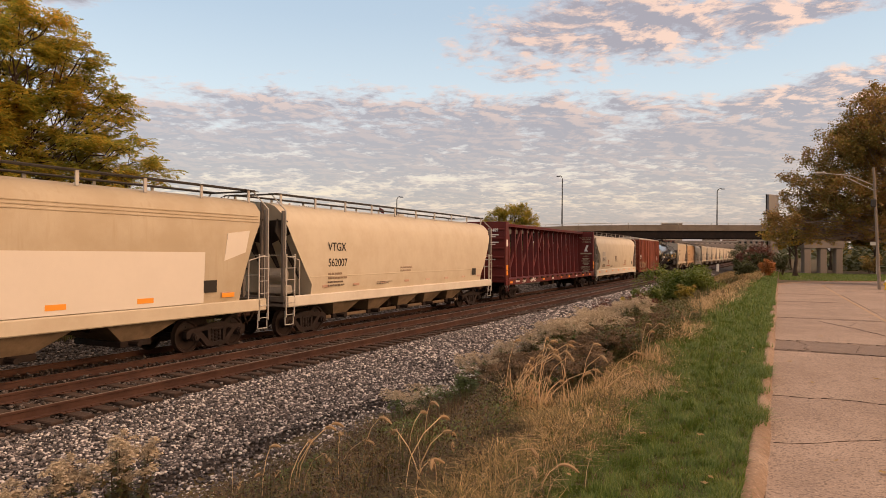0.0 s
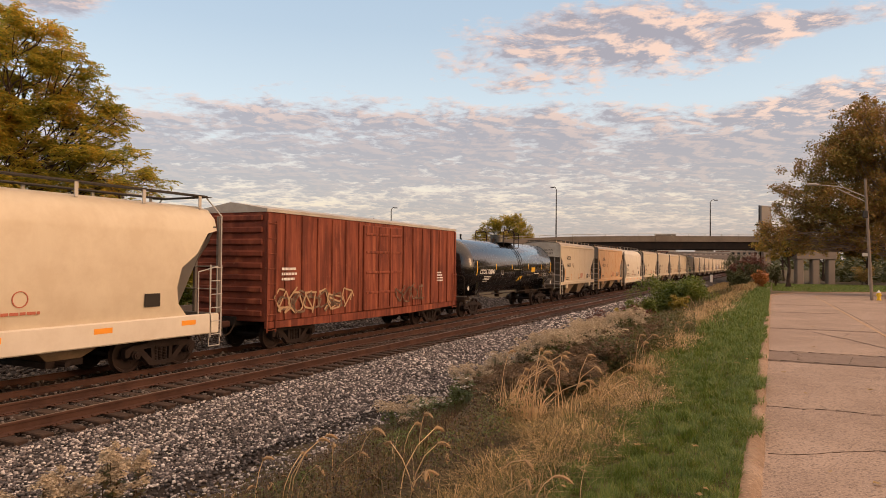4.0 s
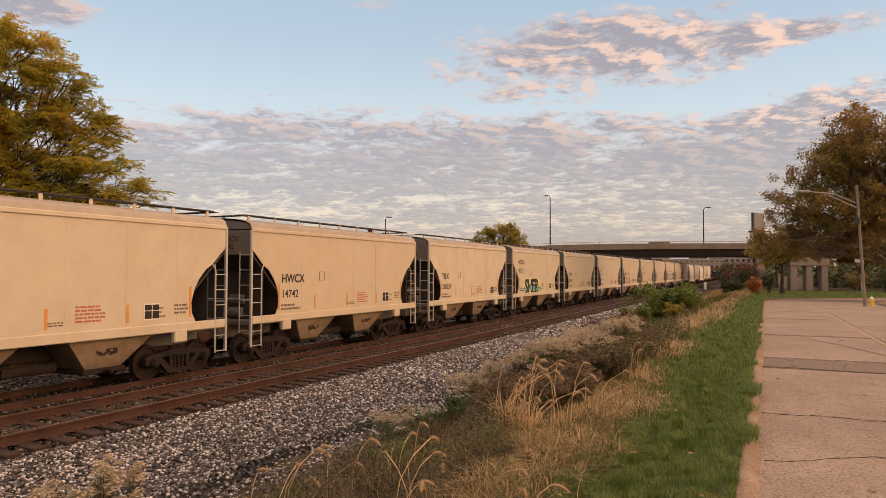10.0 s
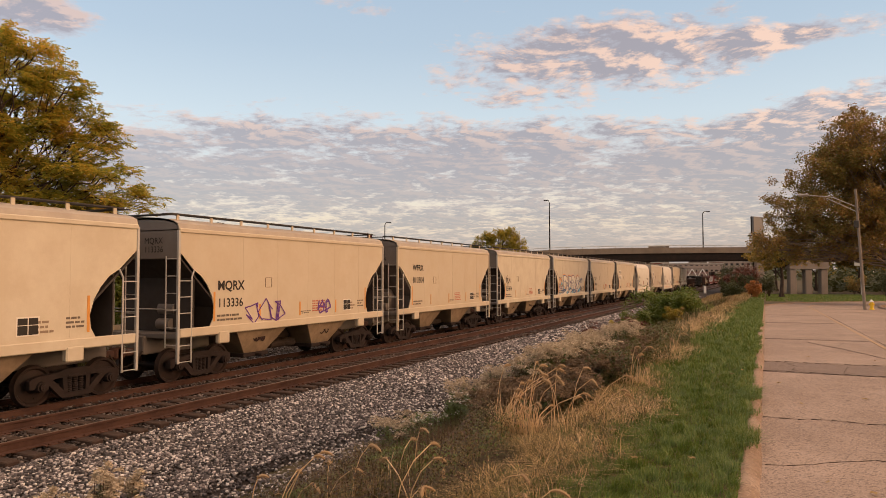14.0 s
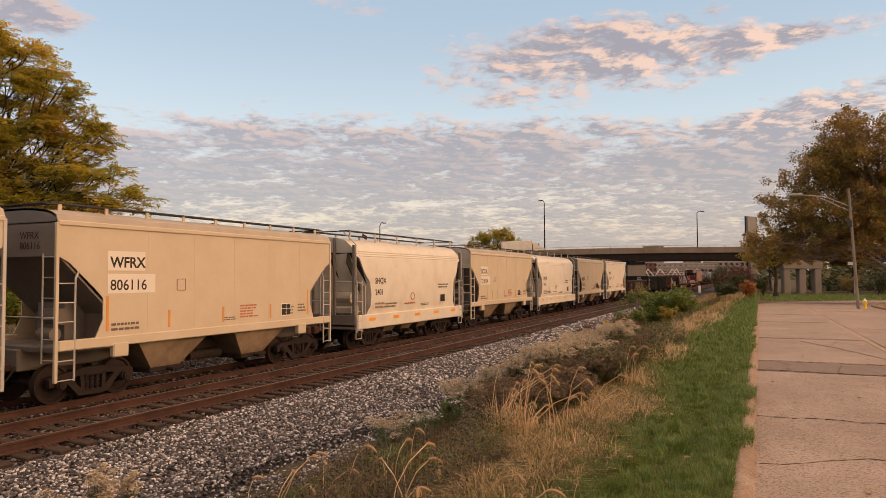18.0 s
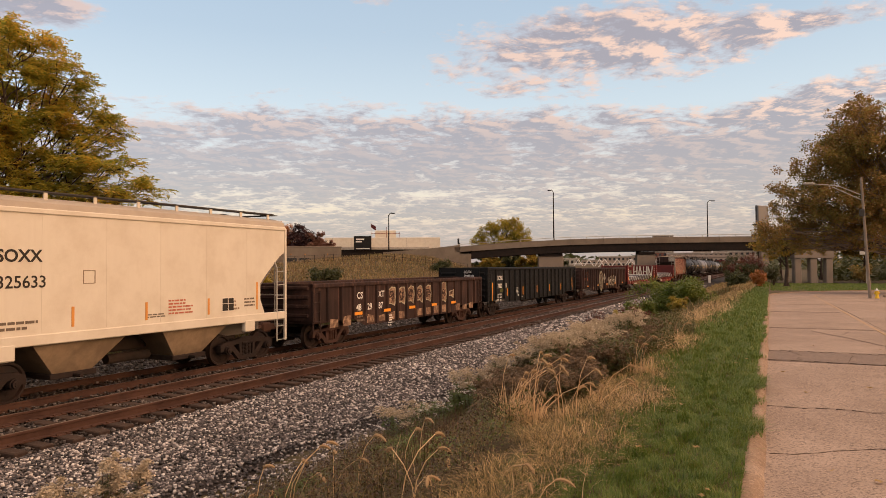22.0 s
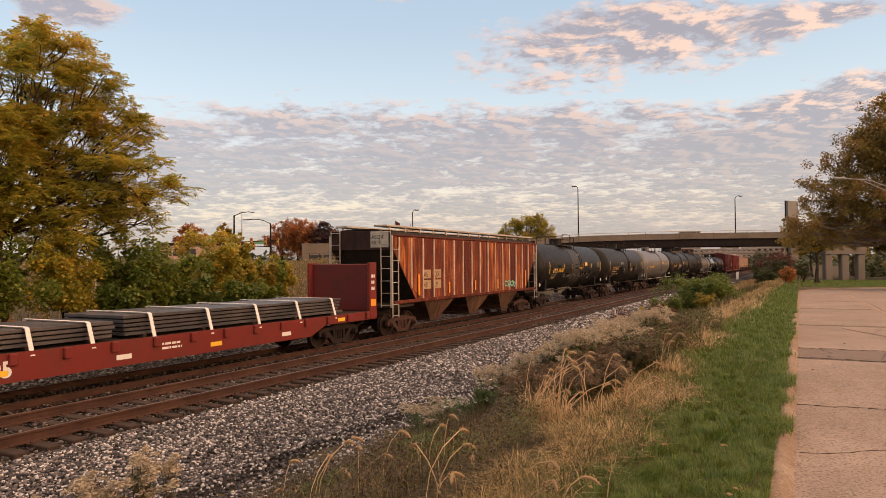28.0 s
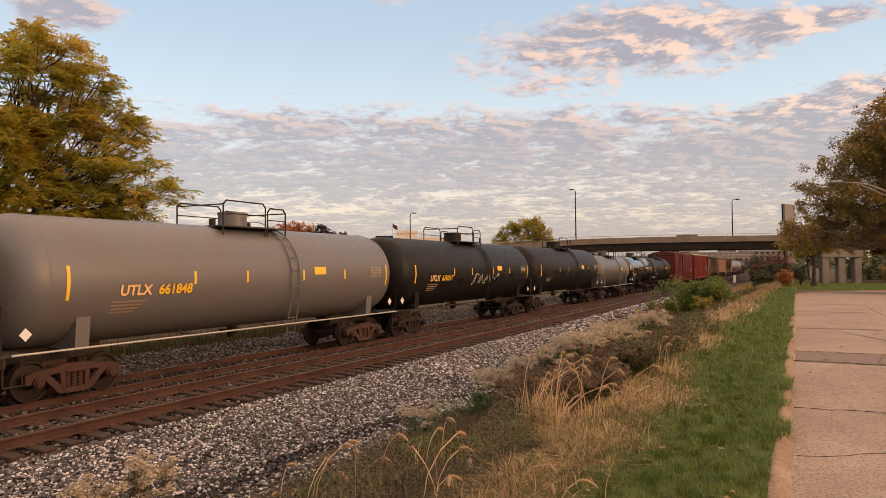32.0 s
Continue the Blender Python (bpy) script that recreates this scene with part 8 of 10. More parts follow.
    keep = (bx < -1.95 - 0.06 * (by - 5) + 0.2 * np.sin(by * 1.6) - 0.4 * rng.uniform(0, 1, n)) & (bx > -6.2 + 0.25 * np.sin(by * 2.3)) & (patchy(bx + 1, by) > -1.1 + rng.uniform(-0.4, 0.6, n))
    bx, by = bx[keep], by[keep]
    bp = np.stack([bx, by, ground_z(bx, by) + rng.uniform(0, 1, len(bx)) * (0.16 + 0.30 * np.sin(bx * 3.3 + by * 1.1) ** 2)], -1)
    tagged(new("withered_foliage", leaf_cloud(bp, rng, 0.03, M["forb"], 0.2, 0.22)), "withered brown and green leaves of low weeds", "weeds", kind="stuff")
    # small bright yellow-green seedlings at the front
    n = 11000
    k = rng.integers(0, 34, n)
    cx, cy = rng.uniform(-5.0, -2.3, 34), rng.uniform(4.2, 9.6, 34)
    sx, sy = cx[k] + rng.normal(0, 0.11, n), cy[k] + rng.normal(0, 0.11, n)
    sp = np.stack([sx, sy, ground_z(sx, sy) + rng.uniform(0.02, 0.30, n)], -1)
    tagged(new("seedling_leaves", leaf_cloud(sp, rng, 0.03, M["aster_leaf"], 0.1, 0.3)), "small green leaves among the weeds", "weeds", kind="stuff")
    far = joined([spread(rng, -70, -27.5, 12, 130, 26000, 0.55, 0.05, 0.9)])
    blades("field_grass", far, M["dry"], "rough dry grass on the far bank", 0.9)
    front = spread(rng, -24.0, -22.6, 4, 40, 9000, 0.75, 0.012, 0.8)
    front[2] = np.full(len(front[0]), -0.72)
    blades("trackside_weeds", front, M["weed"], "dark rank weeds along the low concrete wall", 0.7, category="weeds")
    verge = joined([spread(rng, -6, 20, 78, 140, 16000, 0.16, 0.06, 0.9, lambda x, y, u: np.hypot(x - 26, np.maximum(y - 52, 0)) > 26.4), spread(rng, 6.9, 14, 20, 52, 9000, 0.10, 0.03)])
    blades("verge_grass", verge, M["lawn"], "mown green verge by the bridge piers", 0.7)


def tuft(at, n, height, spread_r, seed, heads=8, mat="straw", lean_way=0.6):
    """A clump of tall dry bristle grass: straw blades and bent, fuzzy seed heads."""
    rng = np.random.default_rng(seed)
    base = thing("foxtail_clump", "clump of tall straw-coloured grass with nodding seed heads", "grass clump", pose(*at), group="straw clumps beside the track")
    x, y = rng.normal(0, spread_r, n), rng.normal(0, spread_r, n)
    s = [x, y, np.zeros(n) - 0.03, height * rng.uniform(0.25, 1.0, n), 0.0036 * rng.uniform(0.6, 1.3, n), np.arctan2(y, x) + rng.normal(0, 0.9, n), rng.uniform(0.1, 1.5, n)]
    ob = blades("foliage", s, M[mat], "", 0.75)
    del ob["kind"], ob["category"]
    ob.parent = base
    for k in range(heads):
        a = rng.normal(0.1, 1.1)
        hh = height * rng.uniform(0.5, 1.45)
        out = height * rng.uniform(0.05, 1.0)
        p0 = Vector((rng.normal(0, spread_r * 0.7), rng.normal(0, spread_r * 0.7), 0))
        way = Vector((math.cos(a), math.sin(a), 0))
        pts = [p0 + way * out * u ** 2 + Vector((0, 0, hh * (u - 0.18 * u ** 3))) for u in (0, 0.35, 0.7, 1.0)]
        stem = part("stem", Shape().path(pts, 0.0035, 4), M[mat], base)
        tip, d = pts[-1], (pts[-1] - pts[-2]).normalized()
        sh = Shape()
        rings = []
        L = rng.uniform(0.10, 0.16)
        pos = tip.copy()
        for i in range(8):
            u = i / 7
            r = 0.013 * math.sin(math.pi * min(1, 0.12 + u * 0.85)) ** 0.6 + 0.001
            q = d.orthogonal().normalized()
            w = d.cross(q)
            rings.append([pos + (q * math.cos(c) + w * math.sin(c)) * r for c in np.linspace(0, math.tau, 7)[:-1]])
            d = (d + Vector((way.x * 0.16, way.y * 0.16, -0.27))).normalized()
            pos = pos + d * L / 7
        sh.sweep([[v[:] for v in rg] for rg in rings])
        for rg in rings[1:-1]:
            c = sum((Vector(v) for v in rg), Vector()) / len(rg)
            for v in rg:
                e = c + (v - c) * rng.uniform(1.8, 3.0)
                o = Vector((rng.normal(0, 0.002), rng.normal(0, 0.002), rng.normal(0, 0.002)))
                sh.add([v + o, v - o, e], [(0, 1, 2)])
        part("seed_head", sh, M["foxtail"], stem, "fuzzy nodding seed head")
    return base


def plume_plant(at, height, seed, plume="plume", leaf="weed", stems=7, width=0.30, name="goldenrod_plant", label="faded goldenrod with fluffy seed plumes"):
    """A weed with upright stems, small leaves and a spreading fluffy top."""
    rng = np.random.default_rng(seed)
    base = thing(name, label, "weed", pose(*at), group="tall weeds beside the track")
    stem_v, leaf_v, tops = Shape(), [], []
    for k in range(stems):
        a, r0 = rng.uniform(0, math.tau), rng.uniform(0, 0.10)
        lean = rng.uniform(0.1, 0.9) * width
        h = height * rng.uniform(0.75, 1.05)
        p0 = Vector((math.cos(a) * r0, math.sin(a) * r0, -0.05))
        p1 = Vector((math.cos(a) * (r0 + lean), math.sin(a) * (r0 + lean), h))
        stem_v.rod(p0, p1, 0.005, 4, 0.003, False)
        tops.append(p1)
        m = 110
        u = rng.uniform(0.08, 0.95, m)
        c = np.array(p0)[None] + (np.array(p1) - np.array(p0))[None] * u[:, None]
        b = rng.uniform(0, math.tau, m)
        l = 0.09 * rng.uniform(0.5, 1.2, m) * (1.25 - u * 0.6)
        d = np.stack([np.cos(b), np.sin(b), rng.uniform(-0.5, 0.4, m)], -1)
        s = np.stack([-np.sin(b), np.cos(b), np.zeros(m)], -1) * 0.26
        leaf_v.append(np.stack([c, c + d * l[:, None] * 0.5 + s * l[:, None], c + d * l[:, None], c + d * l[:, None] * 0.5 - s * l[:, None]], 1).reshape(-1, 3))
    tagged(part("stem", stem_v, M["brown_stem"], base), kind="stuff")
    lv = np.concatenate(leaf_v)
    lo = new("foliage", raw_mesh("foliage", lv, np.arange(len(lv)).reshape(-1, 4), M[leaf]))
    lo.parent = base
    fv = []
    for p in tops:
        for c in range(rng.integers(0, 3) if plume == "flower" else 5):
            b0, r0 = rng.uniform(0, math.tau), width * rng.uniform(0.05, 0.30)
            cx, cy, cz = p.x + math.cos(b0) * r0, p.y + math.sin(b0) * r0, p.z + rng.normal(0, 0.03)
            m = 4 if plume == "flower" else 40
            b, rr = rng.uniform(0, math.tau, m), np.sqrt(rng.uniform(0, 1, m))
            cap = width * rng.uniform(0.12, 0.20)
            at_c = np.stack([cx + np.cos(b) * rr * cap, cy + np.sin(b) * rr * cap, cz + 0.035 * (1 - rr * rr) + rng.normal(0, 0.008, m)], -1)
            fv.append((at_c[:, None] + rng.normal(0, 0.014 if plume == "flower" else 0.011, (m, 4, 3)) * np.array((1.0, 1.0, 0.5))).reshape(-1, 3))
    fvv = np.concatenate(fv)
    fo = tagged(new("plume", raw_mesh("plume", fvv, np.arange(len(fvv)).reshape(-1, 4), M[plume])), kind="stuff")
    fo.parent = base
    return base


def shrub(at, size, height, seed, leaf, n=4200, name="shrub", label="leafy green shrub beside the track", leaf_size=0.07):
    """A bush: a few limbs and many leaves in uneven clumps."""
    rng = np.random.default_rng(seed)
    base = thing(name, label, "shrub", pose(*at))
    limbs, lobes = Shape(), []
    for k in range(9):
        a = rng.uniform(0, math.tau)
        tip = Vector((math.cos(a) * size * rng.uniform(0.2, 0.75), math.sin(a) * size * rng.uniform(0.2, 0.75), height * rng.uniform(0.5, 0.95)))
        limbs.rod((0, 0, -0.1), tip * 0.5 + Vector((0, 0, height * 0.1)), 0.03, 6, 0.018, False).rod(tip * 0.5 + Vector((0, 0, height * 0.1)), tip, 0.018, 5, 0.006, False)
        for j in range(5):
            lobes.append((np.array(tip) * rng.uniform(0.45, 1.05) + rng.normal(0, size * 0.14, 3), size * rng.uniform(0.12, 0.26)))
    part("bough", limbs, M["bark_dark"], base)
    m = n // len(lobes)
    out = []
    for c, r in lobes:
        d = rng.normal(0, 1, (m, 3))
        d /= np.linalg.norm(d, axis=1)[:, None]
        p = c[None] + d * r * rng.uniform(0.5, 1.05, m)[:, None]
        p[:, 2] = np.maximum(p[:, 2], 0.03)
        out.append(p)
    p = np.concatenate(out)
    lo = new("foliage", leaf_cloud(p, rng, leaf_size, M[leaf]))
    lo.parent = base
    return base


def leaf_cloud(p, rng, size, mat, droop=0.35, narrow=0.45):
    """Small folded leaves at the points p."""
    n = len(p)
    a = rng.uniform(0, math.tau, n)
    tilt = rng.normal(-droop, 0.55, n)
    l = size * rng.uniform(0.6, 1.3, n)[:, None]
    d = np.stack([np.cos(a) * np.cos(tilt), np.sin(a) * np.cos(tilt), np.sin(tilt)], -1)
    s = np.stack([-np.sin(a), np.cos(a), rng.normal(0, 0.35, n)], -1) * narrow
    v = np.stack([p, p + d * l * 0.5 + s * l, p + d * l, p + d * l * 0.5 - s * l], 1).reshape(-1, 3)
    return raw_mesh("leaves", v, np.arange(4 * n).reshape(-1, 4), mat)


def on_ground(x, y):
    return (x, y, float(ground_z(np.array(x), np.array(y))))


def build_weeds():
    clumps = [(-2.55, 7.1, 260, 0.66, 0.075, 14), (-2.30, 7.0, 90, 0.66, 0.06, 8), (-2.0, 7.3, 30, 0.58, 0.12, 5), (-1.86, 8.1, 26, 0.42, 0.10, 6), (-1.80, 10.6, 190, 0.50, 0.10, 5), (-1.95, 15.4, 150, 0.56, 0.12, 4), (-2.15, 22.8, 170, 0.72, 0.18, 4), (-2.3, 24.2, 120, 0.6, 0.2, 0), (-3.4, 4.6, 12, 0.48, 0.25, 7), (-2.3, 4.4, 12, 0.40, 0.2, 5), (-4.4, 5.2, 10, 0.46, 0.3, 4), (-3.0, 5.5, 14, 0.42, 0.25, 5), (-5.6, 6.3, 8, 0.42, 0.3, 3), (-1.7, 4.7, 12, 0.33, 0.2, 3), (-2.4, 31.5, 90, 0.7, 0.25, 0), (-2.9, 40.0, 90, 0.8, 0.4, 0)]
    for i, (x, y, n, h, r, heads) in enumerate(clumps):
        tuft(on_ground(x, y), n, h, r, 100 + i, heads)
    rng = random.Random(77)
    plants = []
    for i in range(130):
        y = 10.0 + 8.0 * rng.random()
        plants.append((-4.35 + 0.03 * (y - 10) + rng.random() * 1.9, y))
    protos = [plume_plant(on_ground(*plants[k]), 0.50 + 0.12 * (k % 3), 200 + k, "plume" if k % 3 else "brown_plume", ("weed_green", "weed", "aster_leaf")[k % 3], 11, 0.40) for k in range(6)]
    low = [plume_plant(on_ground(-3.8 + 0.4 * k, 9.4 + k), 0.30 + 0.06 * k, 230 + k, "brown_plume", ("aster_leaf", "weed", "weed_green")[k], 10, 0.3, "bushy_weed", "low bushy brown and green weed") for k in range(3)]
    asters = plume_plant(on_ground(-4.7, 9.9), 0.50, 260, "flower", "aster_leaf", 18, 0.42, "aster_plant", "green aster with small white flowers")
    pale = plume_plant(on_ground(-5.1, 9.6), 0.62, 262, "plume", "aster_leaf", 8, 0.5, "goldenrod_plant", "low goldenrod with flat pinkish seed plumes")
    for k, (x, y) in enumerate(plants[6:]):
        if x > -2.95:
            copy_thing(low[k % 3], pose(*on_ground(x, y), 0, 0, rng.uniform(0, 360)))
        else:
            copy_thing(protos[k % 6], pose(*on_ground(x, y), 0, 0, rng.uniform(0, 360)))
    for k in range(80):
        copy_thing(low[k % 3], pose(*on_ground(rng.uniform(-3.4, -2.2), rng.uniform(8.0, 15.0)), 0, 0, rng.uniform(0, 360)))
    for x, y in ((-4.6, 9.4), (-4.9, 10.2), (-4.5, 10.5), (-4.2, 9.8), (-5.1, 9.6), (-4.1, 10.6), (-5.2, 10.7), (-4.5, 11.2), (-4.4, 9.0), (-4.0, 9.3)):
        copy_thing(asters, pose(*on_ground(x, y), 0, 0, rng.uniform(0, 360)))
    for x, y in ((-5.0, 9.0), (-5.3, 10.1)):
        copy_thing(pale, pose(*on_ground(x, y), 0, 0, rng.uniform(0, 360)))
    left = plume_plant(on_ground(-4.95, 3.5), 1.02, 270, "plume", "weed", 16, 0.26)
    for x, y in ((-4.62, 3.78), (-5.35, 3.3)):
        copy_thing(left, pose(*on_ground(x, y), 0, 0, rng.uniform(0, 360)))
    for i, (x, y, s, h, leaf, lab) in enumerate([(-5.2, 41.0, 2.5, 1.55, "shrub_green", "leafy green shrub beside the track"), (-3.8, 38.5, 2.1, 1.3, "shrub_green", "leafy green shrub beside the track"), (-6.4, 37.0, 1.8, 1.3, "shrub_green", "leafy green shrub beside the ballast"), (-6.0, 28.2, 1.3, 1.15, "shrub_red", "dark red-leaved shrub beside the ballast"), (-5.0, 28.8, 1.2, 1.15, "shrub_red", "dark red-leaved shrub among weeds"), (-4.9, 24.6, 0.5, 1.25, "shrub_yellow", "yellow-leaved sapling among dry weeds"), (-3.5, 30.5, 0.6, 0.75, "shrub_yellow", "yellow-leaved shrub beside pale grass")]):
        shrub(on_ground(x, y), s, h, 300 + i, leaf, 15000 if s > 1.4 else 5000, "shrub", lab, 0.09 if s > 1.4 else 0.06)


build_grass()
build_weeds()


# ---- trees ----
def limb(shape, a, b, ra, rb, rng, wobble=0.06, steps=4):
    """A crooked tapering branch; returns its points."""
    a, b = Vector(a), Vector(b)
    pts = [a]
    for k in range(1, steps + 1):
        u = k / steps
        j = (b - a).length * wobble * (1 if k < steps else 0)
        pts.append(a.lerp(b, u) + Vector((rng.uniform(-j, j), rng.uniform(-j, j), rng.uniform(-j, j))))
    for k in range(steps):
        r0, r1 = ra + (rb - ra) * k / steps, ra + (rb - ra) * (k + 1) / steps
        shape.rod(pts[k], pts[k + 1], r0, 7 if r0 > 0.05 else 5, r1, False)
    return pts


def compound_leaves(stalks, rng, size, pairs, mat):
    """Drooping feathered leaves: pairs of narrow leaflets along each stalk; stalks: start and direction."""
    k = len(stalks)
    p, w = stalks[:, :3], stalks[:, 3:]
    w = w / np.linalg.norm(w, axis=1)[:, None]
    side = np.stack([-w[:, 1], w[:, 0], np.zeros(k)], -1)
    side /= np.maximum(1e-6, np.linalg.norm(side, axis=1))[:, None]
    long = size * pairs * 0.5 * rng.uniform(0.7, 1.2, k)
    verts = []
    for i in range(pairs):
        u = (i + 0.6) / pairs
        base = p + w * (long * u)[:, None]
        base[:, 2] -= long * 0.28 * u * u
        for sgn in (-1, 1):
            d = side * sgn * 0.8 + w * 0.45 + rng.normal(0, 0.16, (k, 3))
            d[:, 2] -= 0.2 + 0.3 * u
            d /= np.linalg.norm(d, axis=1)[:, None]
            l = (size * rng.uniform(0.75, 1.2, k) * (1.1 - 0.35 * u))[:, None]
            q = w * 0.23 + rng.normal(0, 0.04, (k, 3))
            verts.append(np.stack([base, base + d * l * 0.45 + q * l, base + d * l, base + d * l * 0.45 - q * l], 1))
    v = np.stack(verts, 1).reshape(-1, 3)
    return raw_mesh("leaves", v, np.arange(len(v)).reshape(-1, 4), mat)


def tree(at, trunk_h, trunk_r, lobes, seed, leaf, label, leaves=26000, leaf_size=0.16, spray=0, bark="bark", twigs=5, name="tree", fill=0.85, droop=0.35, bough=0.42):
    """A tree: trunk, crooked limbs to each mass of the crown, twigs, and leaves in uneven clumps.
    lobes: centre of each leafy mass from the foot of the trunk and its radius."""
    rng, nr = random.Random(seed), np.random.default_rng(seed)
    base = thing(name, label, "tree", pose(*at))
    trunk = Shape()
    pts = limb(trunk, (0, 0, -0.2), (rng.uniform(-0.2, 0.2), rng.uniform(-0.2, 0.2), trunk_h), trunk_r, trunk_r * 0.6, rng, 0.02, 6)
    for k in range(7):
        a = k * math.tau / 7
        trunk.rod((math.cos(a) * trunk_r * 1.5, math.sin(a) * trunk_r * 1.5, -0.1), (math.cos(a) * trunk_r * 0.6, math.sin(a) * trunk_r * 0.6, trunk_r * 2.4), trunk_r * 0.35, 5, trunk_r * 0.2, False)
    part("trunk", trunk, M[bark], base)
    boughs, clumps = Shape(), []
    for cx, cy, cz, r in lobes:
        c = Vector((cx, cy, cz))
        start = pts[-1].lerp(pts[2], rng.uniform(0.0, 0.8))
        if cz > trunk_h * 1.3:
            start = pts[-1]
        mid = limb(boughs, start, c, trunk_r * (0.26 if spray else bough), trunk_r * (0.07 if spray else 0.12), rng, 0.05, 5)
        for j in range(twigs + int(r * 2)):
            d = Vector((rng.gauss(0, 1), rng.gauss(0, 1), rng.gauss(0.25, 0.7))).normalized()
            tip = c + d * r * rng.uniform(0.55, 1.0)
            limb(boughs, mid[rng.randint(2, 5)], tip, trunk_r * 0.10, 0.012, rng, 0.09, 4)
            clumps.append((tip, r * rng.uniform(0.16, 0.34)))
            for q in range(3):
                e = tip + Vector((rng.gauss(0, 1), rng.gauss(0, 1), rng.gauss(-0.1, 0.6))) * r * 0.26
                boughs.rod(tip, e, 0.012, 4, 0.005, False)
                clumps.append((e, r * rng.uniform(0.12, 0.26)))
        for j in range(int(r * 5 * fill)):
            d = Vector((rng.gauss(0, 1), rng.gauss(0, 1), rng.gauss(0, 0.9))).normalized()
            clumps.append((c + d * r * rng.uniform(0.3, 0.85), r * rng.uniform(0.18, 0.32)))
    part("bough", boughs, M[bark], base)
    weight = np.array([r * r for _, r in clumps])
    counts = np.maximum(8, (leaves * weight / weight.sum()).astype(int))
    out, stalks = [], []
    for (c, r), m in zip(clumps, counts):
        if spray:
            k = max(2, m // (2 * spray))
            d = nr.normal(0, 1, (k, 3))
            d /= np.linalg.norm(d, axis=1)[:, None]
            stalks.append(np.concatenate([np.array(c)[None] + d * (r * nr.uniform(0.1, 0.9, k))[:, None], np.stack([d[:, 0], d[:, 1], nr.uniform(-0.35, 0.55, k)], -1)], 1))
        else:
            d = nr.normal(0, 1, (m, 3))
            d /= np.linalg.norm(d, axis=1)[:, None]
            out.append(np.array(c)[None] + d * (r * nr.uniform(0.35, 1.08, m))[:, None])
    if spray:
        crown = new("crown", compound_leaves(np.concatenate(stalks), nr, leaf_size, spray, M[leaf]))
    else:
        p = np.concatenate(out)
        p[:, 2] = np.maximum(p[:, 2], 0.15)
        crown = new("crown", leaf_cloud(p, nr, leaf_size, M[leaf], droop, 0.42))
    crown.parent = base
    return base


M["locust"] = leafy("locust_leaves", [(0.12, 0.145, 0.030), (0.24, 0.265, 0.042), (0.35, 0.335, 0.05), (0.52, 0.41, 0.06), (0.70, 0.47, 0.07), (0.76, 0.41, 0.06)], 0.5, 0.58, False, 0.7)
M["locust_low"] = leafy("green_yellow_leaves", [(0.075, 0.11, 0.018), (0.15, 0.20, 0.028), (0.26, 0.27, 0.04), (0.42, 0.34, 0.05)], 0.5, 0.5)
M["oak"] = leafy("russet_brown_leaves", [(0.13, 0.135, 0.034), (0.22, 0.19, 0.047), (0.31, 0.215, 0.058), (0.35, 0.19, 0.066), (0.26, 0.21, 0.056)], 0.55, 0.48)
M["plane_bark"] = material("pale_mottled_bark", (0.30, 0.245, 0.195), 0.85, dirt=(0.14, 0.10, 0.075), dirt_amount=0.5, vary=0.25, scale=4, bump=0.5, grain=14)
M["maple"] = leafy("orange_maple_leaves", [(0.27, 0.10, 0.05), (0.42, 0.16, 0.06), (0.50, 0.23, 0.08), (0.36, 0.12, 0.055)], 0.55, 0.45)
M["rosy"] = leafy("dull_rosy_leaves", [(0.20, 0.09, 0.07), (0.27, 0.13, 0.09), (0.22, 0.13, 0.08)], 0.6, 0.35)
M["purple"] = leafy("purple_leaves", [(0.035, 0.018, 0.018), (0.06, 0.025, 0.025), (0.09, 0.035, 0.03)], 0.55, 0.3)
M["golden"] = leafy("golden_green_leaves", [(0.10, 0.12, 0.02), (0.18, 0.17, 0.028), (0.32, 0.23, 0.035), (0.45, 0.26, 0.035), (0.26, 0.13, 0.03)], 0.55, 0.4)
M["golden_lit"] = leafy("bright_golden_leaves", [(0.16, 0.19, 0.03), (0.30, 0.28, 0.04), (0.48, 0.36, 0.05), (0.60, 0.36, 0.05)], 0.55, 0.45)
M["dim_green"] = leafy("dim_green_leaves", [(0.035, 0.05, 0.015), (0.06, 0.07, 0.02), (0.09, 0.08, 0.025)], 0.55, 0.3)


